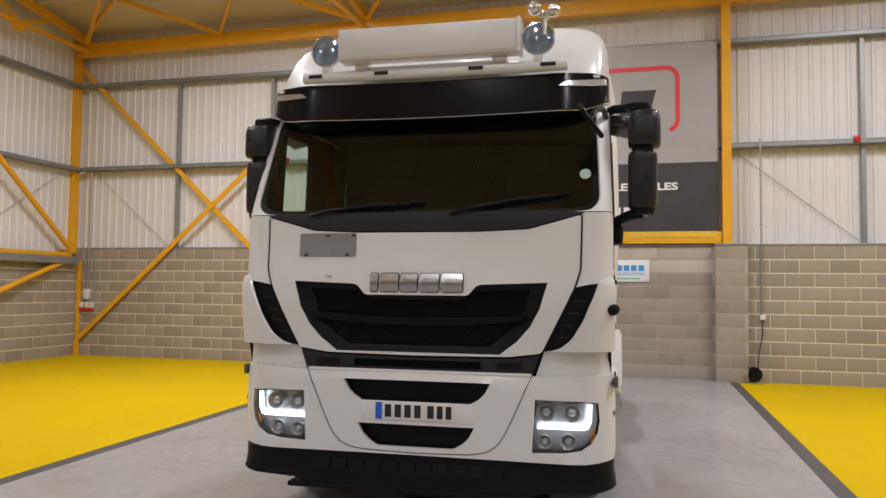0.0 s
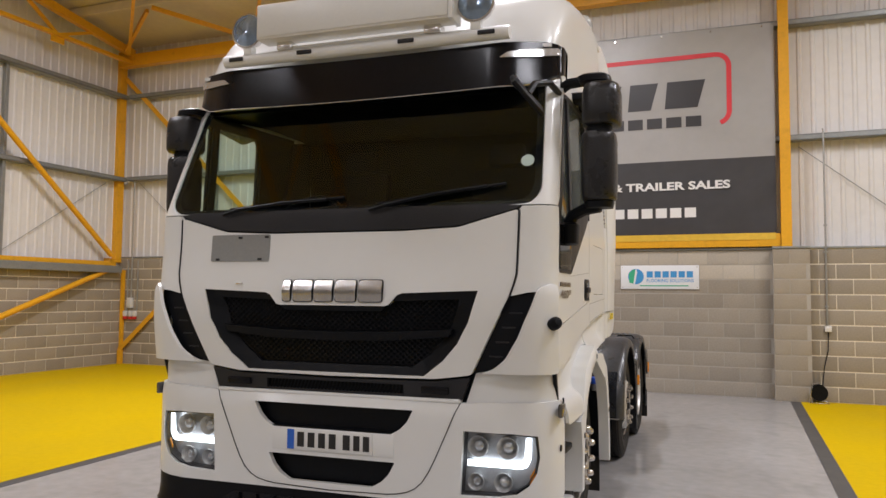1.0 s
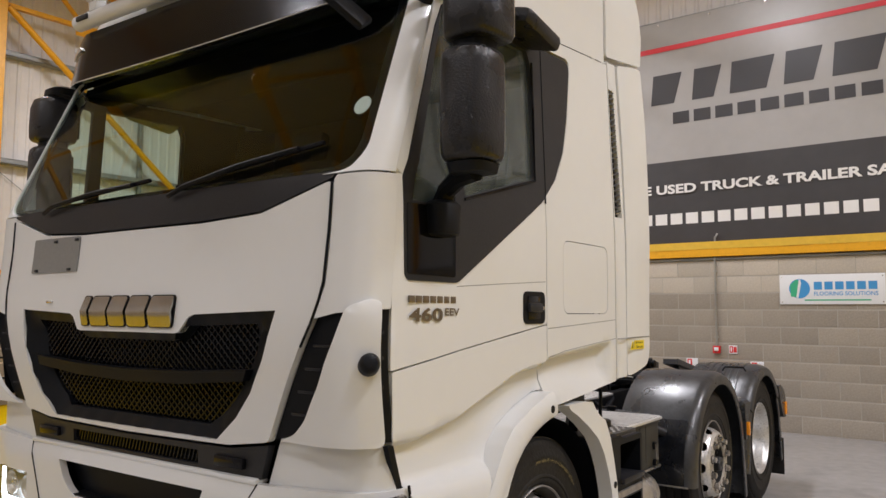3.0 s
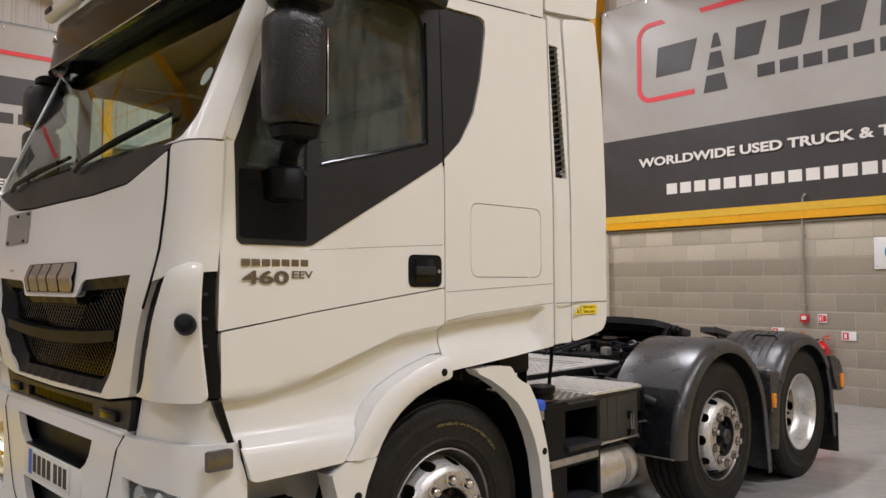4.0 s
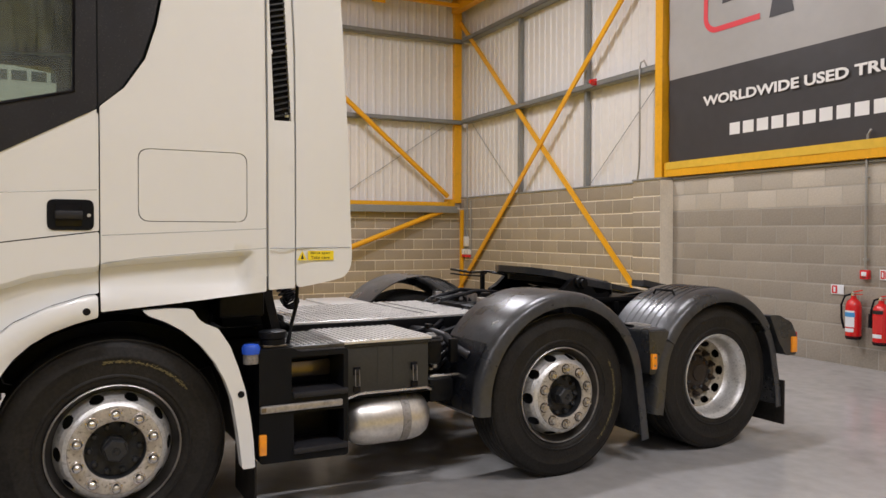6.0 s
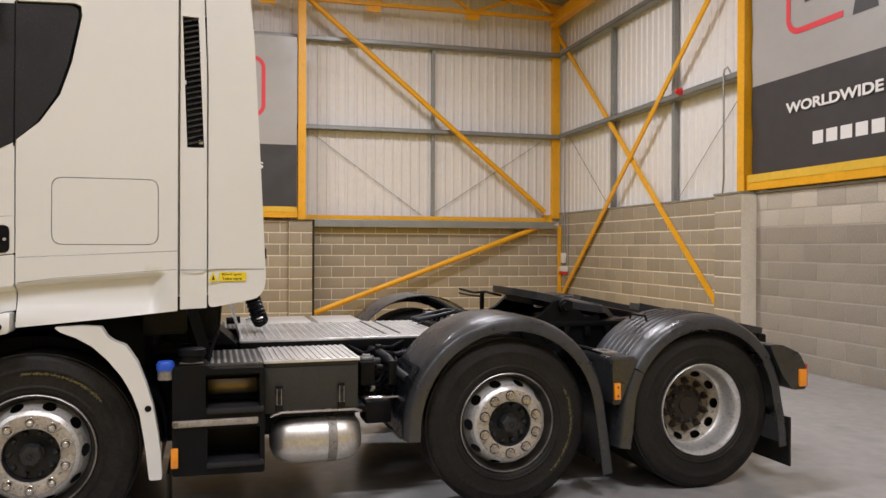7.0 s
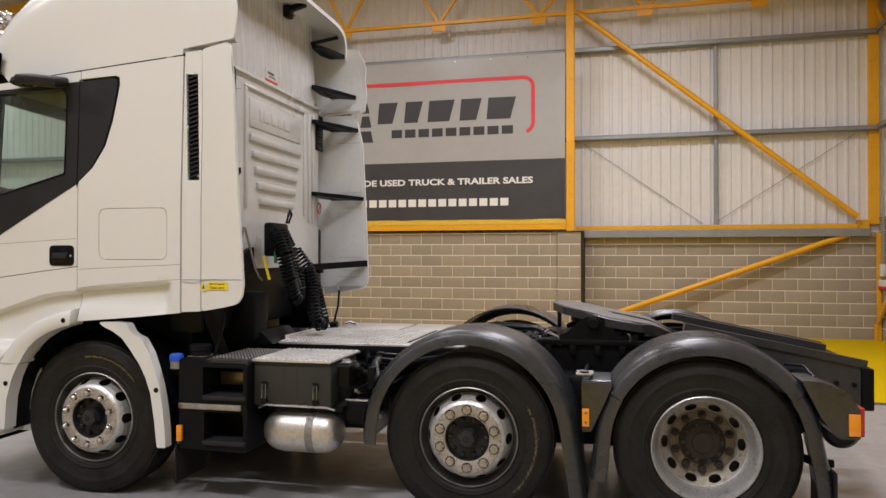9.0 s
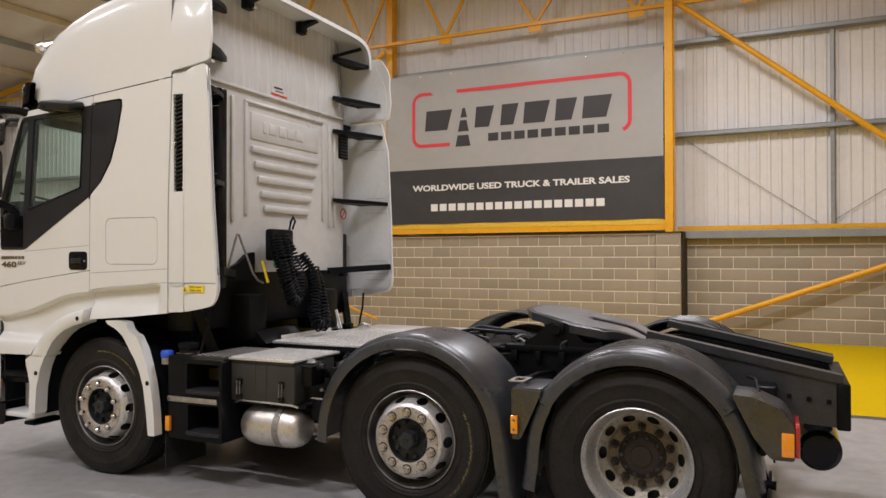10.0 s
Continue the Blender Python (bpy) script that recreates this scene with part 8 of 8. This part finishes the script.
part("guard_handle", tube_bm([(1.00, 4.62, 1.07), (1.02, 4.62, 1.10), (1.16, 4.63, 1.10), (1.18, 4.63, 1.07)], 0.008, 8), CHASSIS, lorry)

# --- coupling
fw = part("coupling_plate", patch_bm([rounded([(-0.46, 0.0), (-0.40, -0.36), (-0.20, -0.47), (0.20, -0.47), (0.40, -0.36), (0.46, 0.0), (0.44, 0.26), (0.30, 0.42), (0.16, 0.58), (0.05, 0.50), (0.045, 0.02), (-0.045, 0.02), (-0.05, 0.50), (-0.16, 0.58), (-0.30, 0.42), (-0.44, 0.26)], 0.03)],
          lambda x, y: Matrix.Translation((0, 4.515, 1.155)) @ pose(0, 0, 0, -11, 0, 0) @ Vector((x, y * 0.83, -0.05 * ease(0.30, 0.60, y) - 0.02 * ease(0.40, 0.48, abs(x)))), (0, 0, -0.050), 0.06), PLATE_SIDE, lorry, "greased dark steel coupling plate, tilted back", 40)
part("greased_face", patch_bm([rounded([(-0.43, 0.0), (-0.38, -0.33), (-0.19, -0.44), (0.19, -0.44), (0.38, -0.33), (0.43, 0.0), (0.41, 0.25), (0.28, 0.40), (0.16, 0.54), (0.075, 0.48), (0.07, -0.01), (-0.07, -0.01), (-0.075, 0.48), (-0.16, 0.54), (-0.28, 0.40), (-0.41, 0.25)], 0.03)], lambda x, y: Matrix.Translation((0, 4.515, 1.155)) @ pose(0, 0, 0, -11, 0, 0) @ Vector((x, y * 0.83, 0.003 - 0.05 * ease(0.30, 0.60, y) - 0.02 * ease(0.40, 0.48, abs(x)))), (0, 0, -0.002), 0.06), GREASE, fw, "shiny greased face", 40)
part("plate_rim", patch_bm([rounded([(-0.40, 0.0), (-0.36, -0.22), (-0.26, -0.30), (0.26, -0.30), (0.36, -0.22), (0.40, 0.0), (0.36, 0.3), (-0.36, 0.3)], 0.05)], lambda x, y: Matrix.Translation((0, 4.51, 1.16)) @ pose(0, 0, 0, -11, 0, 0) @ Vector((x, y * 0.83, -0.045)), (0, 0, -0.05), 0.1), CHASSIS, fw)
for sg in (-1, 1):
    part("plate_bracket", patch_bm([rounded([(4.19, 1.0), (4.70, 1.0), (4.70, 1.05), (4.64, 1.03), (4.58, 1.03), (4.52, 1.10), (4.47, 1.155), (4.36, 1.155), (4.30, 1.10), (4.24, 1.05), (4.19, 1.03)], 0.03)], lambda y, z: Vector((sg * 0.455, y, z)), (-sg * 0.05, 0, 0), 0.1), CHASSIS, fw)
    bm = bmesh.new()
    lathe(bm, [(0, 0), (0, 0.045), (0.03, 0.045), (0.035, 0.03), (0.06, 0.03), (0.06, 0)], Matrix.Translation((sg * 0.455, 4.415, 1.115)) @ pose(0, 0, 0, 0, 90 * sg, 0), 20)
    part("pivot", bm, CHASSIS, fw)
part("base_plate", box_bm(-0.46, 0.46, 4.05, 5.0, 0.965, 1.003, 0.006), CHASSIS, fw)
for k in range(6):
    part("base_rib", box_bm(0.42, 0.47, 4.10 + k * 0.16, 4.14 + k * 0.16, 0.90, 0.966, 0.004), CHASSIS, fw)
part("release_handle", tube_bm([(-0.20, 4.20, 1.15), (-0.36, 4.13, 1.171), (-0.60, 4.12, 1.150), (-0.925, 4.104, 1.164)], 0.010, 7), CHASSIS, fw)
part("release_handle", tube_bm([(-0.36, 4.12, 1.16), (-0.44, 4.11, 1.13), (-0.70, 4.10, 1.125), (-0.90, 4.09, 1.13)], 0.007, 7), CHASSIS, fw)
part("mount", box_bm(-0.47, -0.43, 4.12, 4.15, 0.92, 1.16, 0.008), CHASSIS, fw)
for k in range(3):
    part("frame_pipe", tube_bm([(0.10 - 0.08 * k, 3.45, 1.0), (0.16 - 0.1 * k, 3.7, 1.06 - 0.02 * (k % 2)), (0.05 - 0.06 * k, 4.0, 1.03), (0.2 - 0.08 * k, 4.2, 0.98)], 0.014, 7), PLASTIC, fw)
clutter = random.Random(23)
for k in range(16):
    x, y = clutter.uniform(-0.34, 0.40), clutter.uniform(3.58, 4.10)
    z, dx, dy = clutter.uniform(0.985, 1.035), clutter.uniform(-0.16, 0.16), clutter.uniform(0.03, 0.14)
    pipe = part("valve_pipe", tube_bm([(x, y, z - 0.05), (x, y, z), (x + dx * 0.5, y + dy * 0.4, z + 0.018), (x + dx, y + dy, z), (x + dx, y + dy + 0.01, z - 0.06)], clutter.uniform(0.006, 0.011), 8), PLASTIC if k % 3 else RIM_DULL, fw)
    bm = bmesh.new()
    lathe(bm, [(0, 0), (0, 0.016), (0.012, 0.016), (0.014, 0.012), (0.026, 0.011), (0.026, 0)], Matrix.Translation((x, y, z - 0.006)), 6)
    part("union", bm, RIM_LIP if k % 2 else DARKGREY, pipe)
part("gear_case", box_bm(-0.34, 0.34, 3.55, 3.95, 0.80, 0.98, 0.03), CHASSIS, fw)


# --- coiled air lines
def coil(pts, r, turns, wire, name, parent):
    pts = [Vector(p) for p in pts]
    seg = [(pts[i], pts[i + 1]) for i in range(len(pts) - 1)]
    total = sum((b - a).length for a, b in seg)
    out, steps = [], turns * 9
    for k in range(steps + 1):
        d = total * k / steps
        for a, b in seg:
            if d <= (b - a).length or (a, b) == seg[-1]:
                c, t = a.lerp(b, min(1, d / (b - a).length)), (b - a).normalized()
                break
            d -= (b - a).length
        u = t.cross(Vector((0.3, 1, 0.2))).normalized()
        w = t.cross(u)
        ang = 2 * math.pi * turns * k / steps
        out.append(c + r * (math.cos(ang) * u + math.sin(ang) * w))
    bm = bmesh.new()
    tube(bm, out, wire, 5, False)
    return part(name, bm, PLASTIC, parent, "black coiled air line", 60)


gantry = part("line_bracket", box_bm(0.06, 0.34, 2.02, 2.10, 1.55, 1.80, 0.02), CHASSIS, lorry, "black bracket with coiled air lines")
coil([(0.34, 2.12, 1.72), (0.38, 2.20, 1.56), (0.36, 2.24, 1.38), (0.31, 2.25, 1.26), (0.25, 2.25, 1.23), (0.20, 2.24, 1.28), (0.17, 2.22, 1.42), (0.19, 2.16, 1.62), (0.24, 2.12, 1.74)], 0.046, 44, 0.0085, "air_line", gantry)
coil([(0.26, 2.12, 1.75), (0.29, 2.19, 1.56), (0.28, 2.22, 1.40), (0.24, 2.24, 1.30)], 0.046, 20, 0.0085, "air_line", gantry)
coil([(0.04, 2.14, 1.60), (-0.02, 2.22, 1.46), (0.02, 2.28, 1.32), (0.10, 2.32, 1.16), (0.12, 2.35, 1.06), (0.07, 2.37, 1.02), (0.0, 2.36, 1.06), (-0.02, 2.32, 1.18), (-0.06, 2.26, 1.34), (-0.10, 2.18, 1.48)], 0.046, 44, 0.0085, "air_line", gantry)
part("loop", tube_bm([(0.15, 2.12, 1.80), (0.16, 2.14, 1.86), (0.13, 2.14, 1.90), (0.10, 2.14, 1.87), (0.11, 2.12, 1.80)], 0.010, 7), PLASTIC, gantry)
part("green_tag", box_bm(0.30, 0.34, 2.105, 2.115, 1.50, 1.60, 0.002), SIGN_GREEN, gantry)
part("yellow_strap", beam_bm((0.42, 2.06, 1.55), (0.40, 2.10, 1.38), 0.015, 0.02), YELLOW_LABEL, gantry)
# Engine bulk, added to stop light passing down between the rails.
part("engine_cover", box_bm(-0.80, 0.80, 0.75, 1.72, 0.75, 1.20, 0.05), CHASSIS, lorry, "black engine and gearbox bulk, added to block light")
part("cab_mount", box_bm(0.40, 0.62, 1.80, 2.10, 0.95, 1.30, 0.03), CHASSIS, lorry)
part("cab_mount", box_bm(-0.62, -0.40, 1.80, 2.10, 0.95, 1.30, 0.03), CHASSIS, lorry)
part("rear_foot", patch_bm([[(2.02, 0.93), (2.20, 0.93), (2.10, 1.02), (2.02, 1.02)]], lambda y, z: Vector((0.55, y, z)), (-0.5, 0, 0), 0.2), CHASSIS, lorry)

# --- hoses and struts between cab, box and axles
rnd = random.Random(11)
loom = part("hose_loom", tube_bm([(0.50, 2.40, 0.84), (0.56, 2.90, 0.80), (0.60, 3.20, 0.84), (0.48, 3.60, 0.90)], 0.022, 8), PLASTIC, lorry, "black hoses and cables along the frame")
for k in range(12):
    z = 0.62 + 0.025 * k
    a = rnd.uniform(-0.03, 0.03)
    part("hose", tube_bm([(0.46, 2.88 + a, z), (0.62 + 0.02 * (k % 4), 2.96 + a, z - 0.03), (0.70 + 0.02 * (k % 5), 3.06, z + 0.02 + a), (0.60, 3.16 + a, z - 0.01), (0.45, 3.30, z + 0.03)], 0.009 + 0.004 * (k % 2), 7), PLASTIC, loom)
for k in range(5):
    x = -0.30 + 0.15 * k
    part("hose", tube_bm([(x, 3.46, 0.92), (x + rnd.uniform(-0.06, 0.06), 3.62, 0.96 + rnd.uniform(-0.02, 0.03)), (x + rnd.uniform(-0.08, 0.08), 3.82, 0.97), (x + rnd.uniform(-0.06, 0.06), 4.06, 0.95)], 0.011, 7), PLASTIC, loom)
for k in range(7):
    part("fitting", box_bm(-0.35 + 0.11 * k, -0.29 + 0.11 * k, 3.62 + 0.05 * (k % 3), 3.68 + 0.05 * (k % 3), 0.97, 1.03 + 0.012 * (k % 3), 0.008), CHASSIS if k % 2 else RIM_LIP, loom)
for sg in (-1, 1):
    part("cab_strut", beam_bm((sg * 1.0, 1.92, 1.24), (sg * 0.92, 2.02, 0.90), 0.05, 0.07), CHASSIS, lorry, "black cab strut")
    part("drop_hose", tube_bm([(sg * 1.06, 2.10, 1.24), (sg * 1.06, 2.09, 1.10), (sg * 1.07, 2.06, 1.0), (sg * 1.08, 2.04, 0.91)], 0.010, 8), PLASTIC, lorry, "thin black drain hose")
    part("splash_flap", box_bm(-0.20, 0.20, 1.835, 1.847, 0.12, 0.36, 0.003, Matrix.Translation((sg * 1.0, 0, 0))), RUBBER, lorry, "black rubber splash flap")
    part("pipe_clip", box_bm(sg * 0.72 - 0.03, sg * 0.72 + 0.03, 3.02, 3.06, 0.60, 0.92, 0.008), CHASSIS, lorry)
    for k in range(3):
        bm = bmesh.new()
        lathe(bm, [(0, 0), (0, 0.035), (0.05, 0.035), (0.06, 0.02), (0.09, 0.018), (0.09, 0)], Matrix.Translation((sg * (0.98 - 0.07 * k), 2.90 + 0.03 * k, 0.86 - 0.05 * k)) @ pose(0, 0, 0, -90, 0, 0), 14)
        part("air_valve", bm, DARKGREY if k == 0 else CHASSIS, lorry, "small metal air valve" if k == 0 else "")

# --- rain drops left on the near side window, its surround and the mirror
bm = bmesh.new()
drop_area = rounded(surround, 0.02)
runs = [rnd.uniform(0.18, 1.43) for k in range(46)]
count = 0
while count < 2600:
    y, z = (rnd.choice(runs) + rnd.gauss(0, 0.006) if count % 2 else rnd.uniform(0.18, 1.43)), rnd.uniform(1.64, 2.72)
    if not inside((y, z), drop_area) or rnd.random() > 0.15 + 0.85 * (z - 1.64):
        continue
    count += 1
    on_glass = inside((y, z), glass_main) or inside((y, z), glass_front)
    p = flank(1, -0.0075 if on_glass else 0.0045)(y, z)
    r = rnd.uniform(0.0005, 0.0013)
    tip = bm.verts.new(p + Vector((r * 0.6, 0, 0)))
    ring = [bm.verts.new(p + Vector((0, r * math.cos(k * math.pi / 3), r * 1.5 * math.sin(k * math.pi / 3)))) for k in range(6)]
    for k in range(6):
        bm.faces.new((tip, ring[k], ring[(k + 1) % 6]))
tagged(part("rain_spatter", bm, WATER, lorry, "small rain drops on the window", 60), "small rain drops on the window", kind="stuff")
